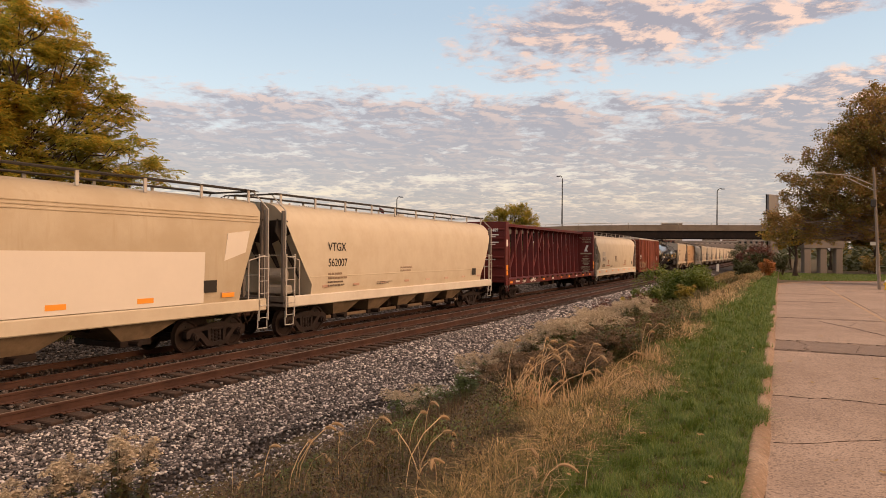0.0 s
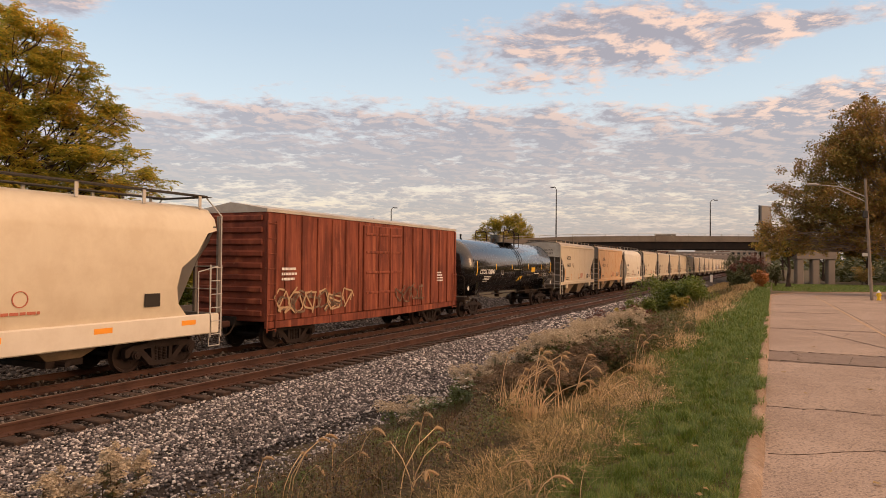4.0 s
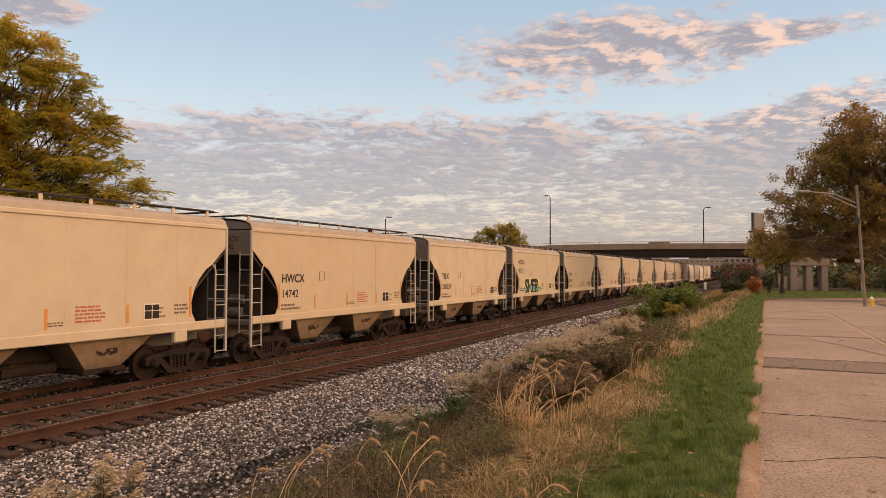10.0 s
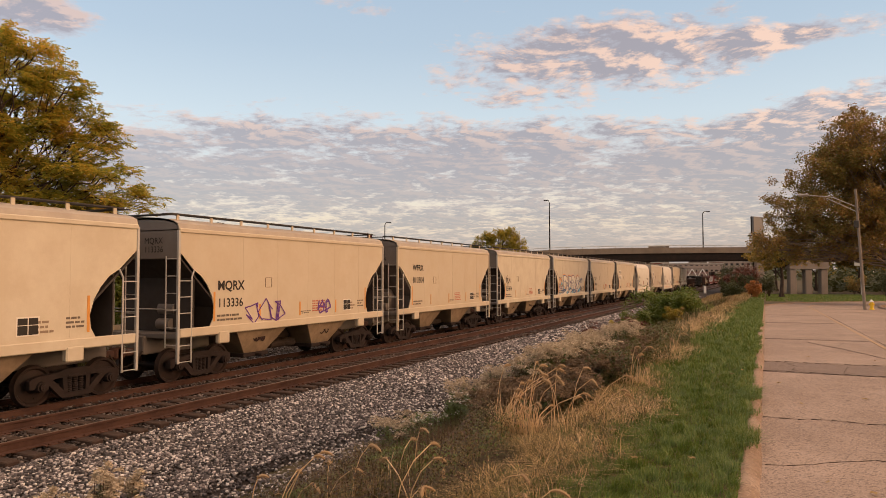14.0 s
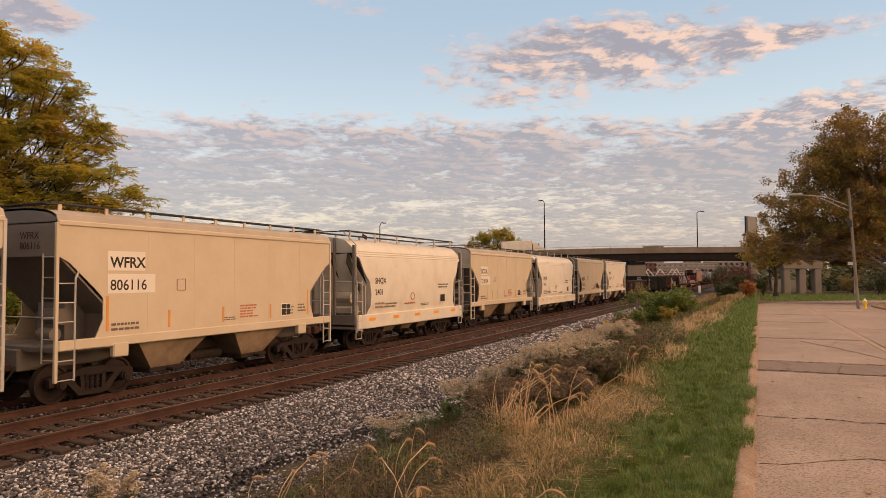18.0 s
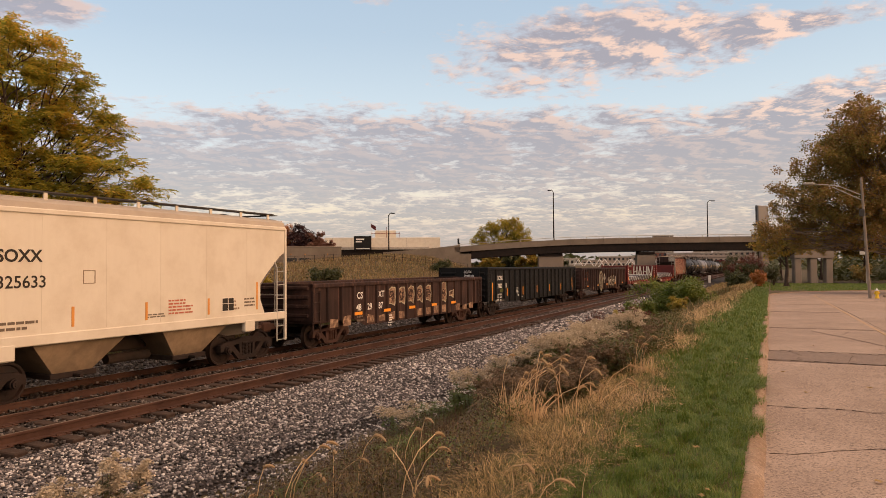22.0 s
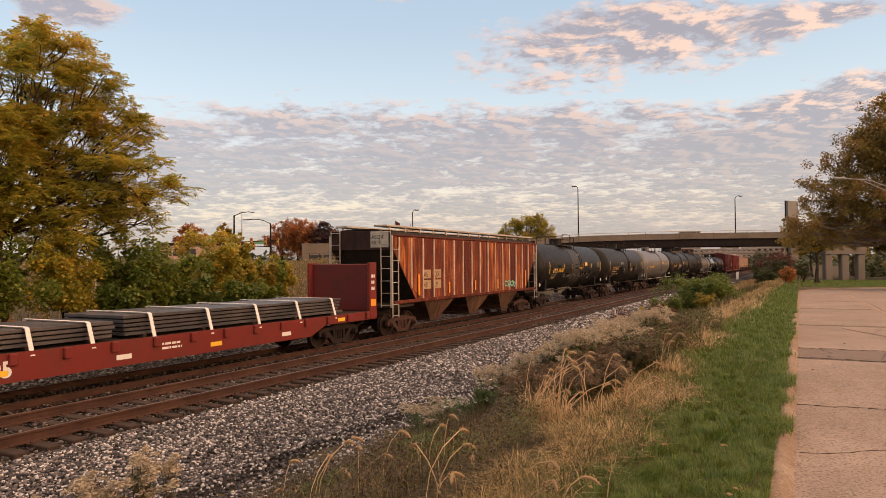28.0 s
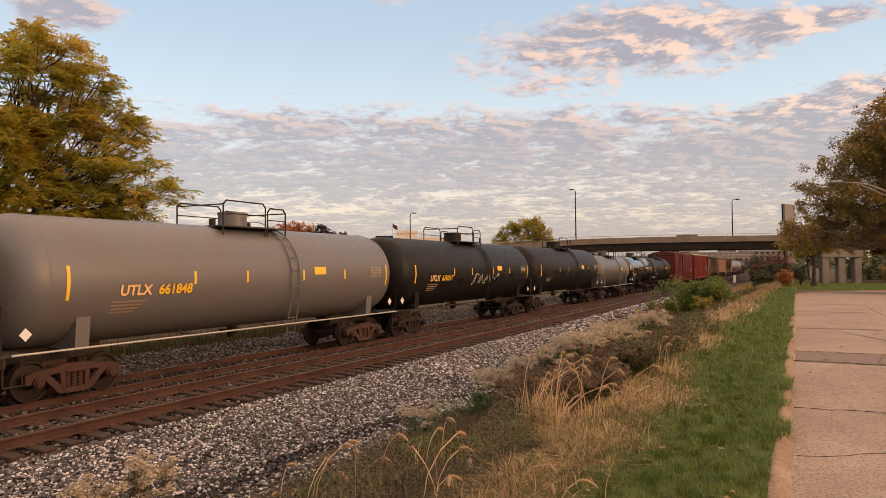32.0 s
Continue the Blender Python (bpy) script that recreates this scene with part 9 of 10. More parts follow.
def build_trees():
    # the big locust behind the train, lower growth at its foot
    masses = [(-0.0, 1.4, 12.6, 1.0), (-0.3, 0.8, 12.0, 1.0), (2.7, 0.6, 11.9, 1.1), (2.4, 0.3, 10.9, 1.3), (1.2, 2.6, 11.8, 1.1), (0.3, 0.7, 10.6, 1.3), (1.3, 1.8, 10.4, 1.4), (2.9, 2.2, 10.6, 1.0)]
    masses += [(2.3, 3.0, 9.9, 1.0), (1.7, 2.1, 9.3, 1.3), (1.1, 1.0, 9.0, 1.5), (1.6, -0.5, 8.3, 1.5), (3.2, 3.3, 9.2, 1.0), (3.8, 3.8, 8.9, 0.8), (2.2, 3.4, 8.5, 1.2), (2.3, 4.9, 8.2, 0.8)]
    masses += [(1.0, 2.8, 8.0, 1.3), (1.3, 1.1, 7.2, 1.6), (0.9, -0.0, 6.6, 1.6), (3.4, 2.7, 7.0, 1.3), (4.8, 3.3, 7.1, 0.9), (4.4, 2.9, 6.1, 1.1), (4.2, 4.7, 6.3, 0.9), (2.8, 2.1, 5.9, 1.5)]
    masses += [(1.9, 1.2, 5.4, 1.6), (-0.1, 0.9, 5.1, 1.7), (3.9, 4.6, 5.2, 0.9), (2.9, 3.5, 5.0, 1.2), (1.0, -1.1, 10.5, 1.3), (1.4, -1.7, 8.3, 1.6), (0.6, -1.3, 6.0, 1.7), (3.1, 1.6, 4.5, 1.5)]
    tree((-29.5, 17.0, -0.2), 4.2, 0.30, masses, 41, "locust", "tall locust tree with green and golden autumn leaves", 135000, 0.175, 5, "bark_dark", 5, fill=0.35)
    shrub((-24.9, 20.3, 5.3), 0.5, 0.7, 395, "shrub_red", 700, "shrub", "red creeper leaves climbing in the locust tree", 0.13)
    tree((-30.5, 13.2, -0.2), 5.5, 0.24, [(0.0, 0.0, 10.2, 1.6), (1.0, 0.8, 11.6, 1.2), (-1.0, 0.0, 8.6, 1.6), (0.8, 0.6, 7.0, 1.6)], 42, "locust", "half-bare locust tree behind the train", 7000, 0.17, 6, "bark", 9)
    under = "green and yellow shrub under the locust tree"
    far_side = "dense yellow-green shrub on the far bank"
    for i, (x, y, h, s, leaf, lab) in enumerate([(-27.4, 14.4, 5.6, 2.6, "locust_low", under), (-27.0, 18.2, 5.4, 2.6, "locust", under), (-27.0, 21.4, 4.8, 2.4, "locust_low", under), (-27.6, 24.4, 4.6, 2.3, "locust_low", far_side), (-28.8, 27.6, 4.6, 2.1, "locust", far_side), (-29.6, 30.6, 4.9, 1.7, "golden_lit", "golden yellow shrub on the far bank"), (-32.0, 34.6, 3.6, 1.8, "golden", "golden-leaved shrub on the far bank"), (-25.3, 13.0, 2.0, 1.2, "shrub_yellow", "yellow shrub on the far bank"), (-24.9, 15.3, 1.4, 0.9, "shrub_orange", "red-orange shrub on the far bank"), (-26.2, 11.2, 4.4, 2.2, "locust_low", under), (-25.4, 19.6, 3.0, 1.7, "shrub_green", "dark green shrub on the far bank"), (-25.6, 23.2, 2.6, 1.6, "shrub_green", "dark green shrub on the far bank"), (-26.6, 27.0, 2.4, 1.6, "shrub_green", "dark green shrub on the far bank"), (-28.5, 31.0, 2.4, 1.8, "locust_low", far_side), (-34.5, 40.0, 3.4, 1.7, "golden_lit", "golden yellow shrub on the far bank"), (-33.0, 37.2, 3.0, 1.6, "locust_low", far_side), (-42, 60, 1.6, 2.6, "dim_green", "dark green shrub on the grassy bank"), (-47, 98, 1.4, 3.2, "dim_green", "dark green shrub on the grassy bank")]):
        shrub((x, y, float(ground_z(np.array(x), np.array(y))) - 0.1), s, h, 400 + i, leaf, 13000 if i < 16 else 5000, "shrub", lab, 0.15 if i < 16 else 0.2)
    # street trees beyond the road
    masses = [(-9.4, -2.0, 5.1, 1.7), (-8.1, 0.0, 4.8, 1.6), (-6.6, 2.0, 5.1, 1.8), (-8.5, -1.0, 7.4, 1.7), (-7.0, 1.0, 8.9, 2.0), (-5.9, -1.5, 10.6, 2.2), (-6.9, 0.5, 6.4, 2.0), (-5.3, -2.0, 7.0, 2.3), (-5.5, 0.0, 8.7, 2.1)]
    masses += [(-4.2, 2.0, 13.1, 1.9), (-3.6, -1.0, 13.3, 1.7), (-2.0, 1.0, 13.4, 2.1), (-4.0, -1.5, 10.5, 2.5), (-2.1, 0.5, 10.6, 2.6), (-3.0, -2.0, 7.8, 2.5), (-4.8, 0.0, 4.9, 1.8), (-3.0, 2.0, 5.4, 1.9), (-1.9, -1.0, 5.3, 1.9)]
    masses += [(-0.8, 1.0, 8.4, 2.6), (-10.0, -1.5, 4.5, 0.8), (-7.9, 0.5, 3.6, 0.7), (-0.4, -2.0, 12.3, 2.3), (-0.2, 0.0, 10.4, 2.6), (-5.8, 2.0, 3.9, 0.9), (-4.0, -1.0, 11.8, 2.1), (-4.8, 1.0, 10.9, 1.8)]
    masses += [(-6.2, -2.4, 5.6, 1.6), (-4.3, -2.2, 6.0, 1.8), (-2.6, -2.4, 6.2, 1.9), (-1.4, -2.2, 6.6, 2.1), (-3.4, -2.0, 4.4, 1.4)]
    tree((9.9, 62.0, 0.4), 5.2, 0.36, masses, 51, "oak", "large plane tree with brown and russet autumn leaves", 100000, 0.16, 0, "plane_bark", 8, fill=0.45, bough=0.2)
    tree((11.8, 67.0, 0.2), 4.6, 0.3, [(0, 0, 11.6, 2.8), (-2.4, 0, 9.0, 2.6), (2.0, 0, 9.5, 2.8), (0.2, 0.4, 7.0, 2.8), (-1.5, 0, 5.2, 2.2), (-3.4, 0, 6.6, 2.0), (2.6, 0, 6.0, 2.4)], 52, "oak", "brown-leaved street tree beside the road", 34000, 0.19)
    tree((1.9, 104.0, -0.3), 4.0, 0.28, [(0, 0, 7.0, 2.6), (-2.4, 0, 5.6, 2.0), (2.4, 0, 5.8, 2.2), (-1.0, 0, 4.4, 1.6)], 53, "golden", "golden street tree near the bridge piers", 7000, 0.26, bark="bark_dark")
    for i, (x, y) in enumerate([(16, 150), (24, 158), (31, 140), (10, 172), (20, 185), (2, 165)]):
        tree((x, y, -0.5), 3.6, 0.32, [(0, 0, 7.6, 2.8), (-2.2, 0, 5.8, 2.2), (2.2, 0, 6.0, 2.2)], 60 + i, ("golden", "oak", "maple", "golden", "oak", "dim_green")[i], "autumn tree beyond the bridge", 3800, 0.36, bark="bark_dark")
    # tree behind the bridge, and those along the street on the far bank
    tree((-58.0, 154.0, 2.0), 4.0, 0.4, [(0.5, 0, 9.8, 3.2), (3.6, 0.8, 8.6, 2.9), (-3.0, 0, 8.8, 2.6), (6.0, 1.0, 6.8, 2.5), (1.2, 0, 6.2, 3.4), (-5.4, -0.6, 7.0, 2.3), (2.4, 0.4, 10.8, 2.0), (-3.4, 0, 5.2, 2.6), (4.6, 0.4, 5.0, 2.8), (0.4, 0, 3.4, 2.6)], 71, "golden_lit", "green and golden tree behind the bridge", 34000, 0.26, bark="bark_dark")
    for i, (x, y, h, leaf) in enumerate([(-92.4, 108, 8.0, "maple"), (-88.9, 108.5, 8.4, "maple"), (-86.1, 108, 7.8, "maple"), (-82.0, 108, 8.0, "purple"), (-77.8, 108, 6.0, "rosy"), (-92, 92, 6.4, "golden"), (-96, 88, 6.8, "maple"), (-60, 150, 6.0, "dim_green"), (-47, 144, 6.5, "golden"), (-52, 146, 6.2, "dim_green"), (-56.5, 143, 6.0, "golden"), (-43, 150, 5.6, "dim_green")]):
        z = 3.4 if x < -62 else 0.0
        tree((x, y, z), 2.0, 0.22, [(0, 0, h * 0.60, h * 0.34), (-h * 0.27, 0, h * 0.45, h * 0.28), (h * 0.27, 0.2, h * 0.48, h * 0.28), (0, 0, h * 0.82, h * 0.22), (0, 0, h * 0.3, h * 0.26)], 80 + i, leaf, "autumn tree along the street", 11000, 0.30, bark="bark_dark", twigs=3)
    for i, (x, y, s, h, leaf) in enumerate([(-2.3, 108, 2.2, 4.0, "shrub_red"), (-3.6, 112, 2.2, 3.4, "dim_green"), (-2.0, 103, 2.0, 3.2, "dim_green"), (-4.6, 118, 2.0, 3.4, "shrub_red"), (0.4, 112, 2.0, 3.0, "dim_green"), (-1.6, 84, 1.6, 1.6, "shrub_orange"), (-3.6, 88, 1.6, 1.8, "dim_green"), (-4.6, 96, 1.6, 2.2, "dim_green"), (-6.0, 132, 2.4, 4.0, "dim_green"), (-2.5, 128, 2.6, 5.0, "shrub_red"), (-5.8, 150, 3.0, 5.5, "dim_green"), (-9.0, 170, 3.0, 6.0, "dim_green"), (17, 128, 2.6, 3.6, "dim_green"), (22, 134, 2.6, 4.2, "golden"), (27, 124, 2.6, 3.8, "dim_green"), (33, 130, 3.0, 4.6, "oak"), (38, 118, 3.0, 4.4, "dim_green"), (20, 146, 3.0, 4.6, "dim_green"), (44, 126, 3.4, 5.0, "oak"), (14, 140, 2.4, 3.6, "oak")]):
        shrub(on_ground(x, y), s, h, 500 + i, leaf, 3200, "shrub", "russet and green autumn shrub beside the track", 0.16)


build_trees()


def build_bank_growth():
    rng = np.random.default_rng(17)
    M["bank_weed"] = leafy("bank_weeds", [(0.075, 0.075, 0.028), (0.13, 0.115, 0.042), (0.21, 0.155, 0.07), (0.18, 0.105, 0.05), (0.30, 0.21, 0.105)], 0.7, 0.3, False, 0.16)
    n = 60000
    x, y = rng.uniform(-70, -30, n), rng.uniform(42, 130, n)
    top = 0.22 + 0.28 * np.clip(np.sin(x * 0.31 + y * 0.17) + np.sin(y * 0.23 - x * 0.4), 0, 2)
    p = np.stack([x, y, ground_z(x, y) + rng.uniform(0, 1, n) * top], -1)
    tagged(new("bank_weeds", leaf_cloud(p, rng, 0.26, M["bank_weed"], -0.5, 0.22)), "tangled brown and green weeds on the far bank", "weeds", kind="stuff")
    n = 16000
    x, y = rng.uniform(12, 95, n), rng.uniform(165, 250, n)
    p = np.stack([x, y, -0.6 + rng.uniform(0, 1, n) ** 1.3 * (4.5 + 2.5 * np.sin(x * 0.4) + 1.5 * np.sin(x * 1.1))], -1)
    tagged(new("far_hedge", leaf_cloud(p, rng, 1.1, M["dim_green"], 0.1, 0.5)), "dim hedges and trees beyond the bridge", "hedge", kind="stuff")


build_bank_growth()


# ---- on and about the bridge ----
def lamp_post(at, height, arm, way, name="street_lamp", label="dark street lamp on the bridge", r=0.09):
    base = thing(name, label, "street lamp", pose(*at), group="street lamps")
    part("pole", Shape().rod((0, 0, 0), (0, 0, height), r, 10, r * 0.6), M["girder"], base)
    w = Vector((math.cos(way), math.sin(way), 0))
    top = Vector((0, 0, height))
    part("arm", Shape().path([top, top + w * arm * 0.3 + Vector((0, 0, 0.35)), top + w * arm * 0.7 + Vector((0, 0, 0.5)), top + w * arm + Vector((0, 0, 0.45))], r * 0.5), M["girder"], base)
    part("lamp_head", Shape().worn(-0.14, 0.14, -0.35, 0.35, -0.09, 0.06, 0.04), M["girder"], base, at=Matrix.Translation(top + w * (arm + 0.2) + Vector((0, 0, 0.42))) @ Matrix.Rotation(way - math.pi / 2, 4, "Z"))
    return base


def build_bridge_things():
    heading = radians(BRIDGE_ANGLE)
    for s, y, top, arm in ((-5.9, 0.6, 16.5, 0.5), (26.2, 11.4, 15.4, 0.9), (-36.0, 0.5, 12.5, 0.6)):
        base_z = deck_top(s) - 1.0 if s > -26 else 5.0
        p = bridge_point(s, y, base_z)
        lamp_post(tuple(p), top - base_z - 0.4, arm, heading if arm > 0.55 else heading + math.pi, r=0.13)
    # piers
    def pier(s, w, depth_y, z_top, name="bridge_pier", n=0, cap=True):
        base = thing(name, "weathered concrete bridge pier", "bridge pier", pose(*bridge_point(s, 0, 0), 0, 0, BRIDGE_ANGLE), group="bridge piers")
        g = -1.2
        if n:
            part("cap", Shape().worn(-w / 2, w / 2, 0.2, 2.0, z_top - 1.7, z_top, 0.06), M["pier"], base)
            for k in range(n):
                x = -w / 2 + 0.75 + (w - 1.5) * k / (n - 1)
                part("column", Shape().worn(x - 0.62, x + 0.62, 0.4, 1.7, g, z_top - 1.7, 0.12), M["pier"], base)
        else:
            part("wall", Shape().worn(-w / 2, w / 2, 1.0, depth_y, g, z_top - 0.5, 0.08), M["pier"], base)
            for k in range(5):
                y = 1.0 + (depth_y - 1.0) * k / 4
                part("bearing_block", Shape().worn(-w / 2 + 0.2, w / 2 - 0.2, y - 0.25, y + 0.25, z_top - 0.5, z_top, 0.03), M["girder"], base)
    pier(-6.4, 4.6, 2.4, 5.0)
    pier(11.0, 3.4, 2.4, 5.2)
    pier(41.2, 7.2, 0, 5.5, n=3)
    base = thing("bridge_post", "slim concrete post under the bridge", "bridge pier", pose(*bridge_point(31.7, -0.6, 0), 0, 0, BRIDGE_ANGLE), group="bridge piers")
    part("post", Shape().worn(-0.55, 0.55, -0.4, 0.4, -1.2, 5.6, 0.06), M["pier"], base)
    part("band", Shape().worn(-0.7, 0.7, -0.5, 0.5, 2.6, 5.5, 0.06), M["pier"], base)
    # abutment and wing wall at the far bank
    ab = thing("bridge_abutment", "concrete abutment with a sloping wing wall", "abutment", pose(*bridge_point(-23.0, 0, 0), 0, 0, BRIDGE_ANGLE))
    part("wall", Shape().worn(-1.0, 2.0, 0.2, 12.0, -1.0, deck_top(-23) - 1.7, 0.05), M["concrete"], ab)
    part("wing_wall", Shape().plate([(-14.0, 1.0), (0.0, 1.0), (0.0, deck_top(-23) - 0.1), (-6.0, deck_top(-29) - 0.2), (-14.0, deck_top(-37) - 0.2)], "y", 0.0, 0.35), M["concrete"], ab)
    # a box truck that crosses the bridge, and two cars
    truck_thing = thing("box_truck", "white box truck crossing the bridge", "truck")
    part("cargo_box", Shape().worn(-5.0, 0.7, -1.2, 1.2, 0.8, 2.85, 0.04), M["white"], truck_thing)
    part("cab", Shape().sweep([[(x0, y, z0) for x0, z0 in ((0.95, 0.5), (0.95, 2.3), (1.7, 2.3), (2.2, 1.55), (2.9, 1.4), (2.95, 0.5))] for y in (-1.05, 1.05)]), M["white"], truck_thing)
    part("windscreen", Shape().worn(1.75, 2.15, -0.95, 0.95, 1.6, 2.15, 0.05), M["black"], truck_thing)
    for x in (-4.0, 2.1):
        for y in (-1.0, 1.0):
            part("wheel", Shape().rod((x, y - 0.14, 0.45), (x, y + 0.14, 0.45), 0.45, 16), M["under"], truck_thing)
    part("chassis", Shape().worn(-5.0, 2.6, -0.5, 0.5, 0.5, 0.95, 0.05), M["under"], truck_thing)
    return truck_thing


box_truck = build_bridge_things()


def small_car(at, turn, paint, label):
    base = thing("car", label, "car", pose(*at, 0, 0, turn), group="cars on the street")
    body = [(-2.2, 0.3), (-2.25, 0.75), (-2.0, 0.95), (-1.4, 1.0), (-0.9, 1.45), (0.6, 1.48), (1.2, 1.05), (2.0, 0.9), (2.25, 0.65), (2.25, 0.3)]
    part("body", Shape().plate(body, "y", -0.85, 0.85), paint, base)
    part("window", Shape().plate([(-1.25, 1.02), (-0.85, 1.38), (0.5, 1.4), (0.95, 1.05)], "y", -0.87, 0.87), M["black"], base)
    for x in (-1.35, 1.4):
        for y in (-0.78, 0.78):
            w = part("wheel", Shape().rod((x, y - 0.1, 0.32), (x, y + 0.1, 0.32), 0.32, 14), M["under"], base)
    for y in (-0.6, 0.6):
        part("tail_light", Shape().worn(-2.27, -2.2, y - 0.15, y + 0.15, 0.7, 0.85, 0.02), M["red"], base)
    return base


def build_street():
    """What stands along the raised street on the far bank."""
    for at, h, way, arms in (((-66.3, 68.0, 3.3), 6.0, 0.9, 2.6), ((-62.9, 71.2, 3.0), 5.3, 3.9, 3.6)):
        base = thing("traffic_signal_mast", "dark traffic signal mast with a mast arm and lamp", "traffic signal", pose(*at), group="traffic signals")
        part("pole", Shape().rod((0, 0, -1), (0, 0, h), 0.14, 10, 0.1), M["girder"], base)
        w = Vector((math.cos(way), math.sin(way), 0))
        part("lamp_arm", Shape().path([(0, 0, h - 0.1), w * 0.9 + Vector((0, 0, h + 0.35)), w * 1.8 + Vector((0, 0, h + 0.5)), w * arms + Vector((0, 0, h + 0.4))], 0.05), M["girder"], base)
        q = Vector((0.74, 0.67, 0)) * (-1 if way > 2 else 1)
        arm_z = h * 0.42
        part("signal_arm", Shape().path([(0, 0, arm_z - 0.1), q * 2.0 + Vector((0, 0, arm_z)), q * 6.0 + Vector((0, 0, arm_z + 0.15))], 0.06), M["girder"], base)
        for k in (2.2, 4.0, 5.6):
            sg = part("signal_head", Shape().worn(-0.17, 0.17, -0.14, 0.14, -0.5, 0.5, 0.04), M["yellow_car"], base, at=Matrix.Translation(q * k + Vector((0, 0, arm_z))))
            for j, m in enumerate(("red", "yellow", "black_matt")):
                part("signal_lens", Shape().rod((0.1, -0.16, 0.3 - 0.3 * j), (0.1, -0.13, 0.3 - 0.3 * j), 0.1, 10), M[m], sg)
        part("street_sign", Shape().worn(-0.9, 0.9, -0.03, 0.03, -0.2, 0.2, 0.02), M["graffiti_green"], base, "green street name sign", at=Matrix.Translation(q * 3.1 + Vector((0, 0, arm_z - 0.1))) @ Matrix.Rotation(0.73, 4, "Z"))
    low = thing("concrete_building", "low plain concrete building with dark openings", "building", pose(-71.2, 88.0, 2.6, 0, 0, 36))
    part("wall", Shape().worn(0, 10.2, 0, 8, 0, 3.3, 0.05), M["concrete"], low)
    part("coping", Shape().worn(-0.1, 10.3, -0.1, 8.1, 3.3, 3.5, 0.04), M["pier"], low)
    for x in (1.2, 3.4, 7.0):
        w = part("window", Shape().worn(x, x + 2.0, -0.06, 0.02, 1.0, 1.75, 0.02), M["concrete"], low)
        part("pane", Shape().worn(x + 0.1, x + 1.9, -0.075, -0.05, 1.08, 1.66, 0.01), M["black"], w)
        part("wall_lamp", Shape().worn(x + 0.9, x + 1.1, -0.2, 0, 2.1, 2.35, 0.03), M["yellow_car"], low)
    hall = thing("warehouse", "long pale warehouse with a dark base and roof plant", "building", pose(-104, 147.5, 3.0, 0, 0, 30))
    part("wall", Shape().worn(0, 30, 0, 18, 2.6, 7.4, 0.05), M["white"], hall)
    part("base_wall", Shape().worn(-2, 26, -1.5, -0.4, 0, 4.2, 0.05), M["girder"], hall)
    part("canopy", Shape().worn(-3, 27, -2.0, 0.0, 4.2, 4.9, 0.05), M["pale_grey"], hall)
    part("roof_plant", Shape().worn(13, 18.5, 3, 8, 7.4, 9.4, 0.05), M["white"], hall)
    part("roof_rail", Shape().path([(12, 2.5, 8.6), (19.5, 2.5, 8.6)], 0.06).path([(12, 2.5, 7.4), (12, 2.5, 9.0)], 0.06).path([(16, 2.5, 7.4), (16, 2.5, 10.3)], 0.05).path([(19.5, 2.5, 7.4), (19.5, 2.5, 9.0)], 0.06), M["boxcar_red"], hall)
    for k in range(6):
        part("wall_seam", Shape().box(4.8 * k + 2, 4.8 * k + 2.08, -0.03, 0.0, 2.7, 7.3), M["pale_grey"], hall)
    sg = thing("black_sign", "square black sign with white marks", "sign", pose(-95.0, 147.5, 7.0, 0, 0, 30))
    part("board", Shape().worn(0, 4.4, -0.2, 0.2, 0, 3.6, 0.04), M["black_matt"], sg)
    part("mark", Shape().box(0.5, 2.6, -0.23, -0.2, 2.6, 2.95).box(0.5, 2.0, -0.23, -0.2, 2.0, 2.35).box(0.5, 3.9, -0.23, -0.2, 0.3, 0.5), M["ink_white"], sg)
    part("leg", Shape().worn(1.0, 1.3, -0.1, 0.1, -4, 0, 0.02), M["girder"], sg)
    part("leg", Shape().worn(3.0, 3.3, -0.1, 0.1, -4, 0, 0.02), M["girder"], sg)
    fl = thing("flag", "small flag on a thin pole", "flag", pose(-94.5, 155.0, 9.0))
    part("pole", Shape().rod((0, 0, -3), (0, 0, 5.2), 0.07, 8), M["galv"], fl)
    part("cloth", Shape().plate([(0, 5.1), (1.4, 4.4), (1.5, 3.4), (0.9, 3.5), (0, 4.2)], "y", -0.03, 0.03), M["maroon"], fl)
    post = thing("flag_post", "furled dark banner on a short post", "flag", pose(*bridge_point(-23.2, 6.0, deck_top(-23) - 1.0)))
    part("pole", Shape().rod((0, 0, 0), (0, 0, 2.4), 0.05, 8), M["galv"], post)
    part("cloth", Shape().plate([(-0.18, 2.3), (0.18, 2.3), (0.12, 1.6), (0.35, 1.3), (0.2, 1.1), (-0.15, 1.2)], "y", -0.08, 0.08), M["black_matt"], post)
    shop = thing("brown_shop_building", "low brown building behind the shrubs", "building", pose(-79, 66.5, 3.6, 0, 0, 42))
    part("wall", Shape().worn(0, 12, 0, 6, -2, 1.9, 0.05), M["rust_pale"], shop)
    part("roof", Shape().worn(-0.3, 12.3, -0.3, 6.3, 1.9, 2.25, 0.05), M["brown"], shop)
    part("window", Shape().worn(2, 5, -0.06, 0, 0.5, 1.4, 0.02), M["black"], shop)
    mast = thing("radio_mast", "tall thin lattice radio mast far off", "mast", pose(-276, 289, 0))
    part("lattice", Shape().rod((0, 0, 0), (0, 0, 33), 0.5, 4, 0.15), M["pale_grey"], mast)
    billboard = thing("billboard", "large roadside billboard on a dark steel post", "billboard", pose(-1.2, 140.5, 10.0, 0, 0, 60))
    part("board", Shape().worn(-1.6, 1.6, -0.2, 0.2, 0.4, 3.6, 0.05), M["grey_tank"], billboard)
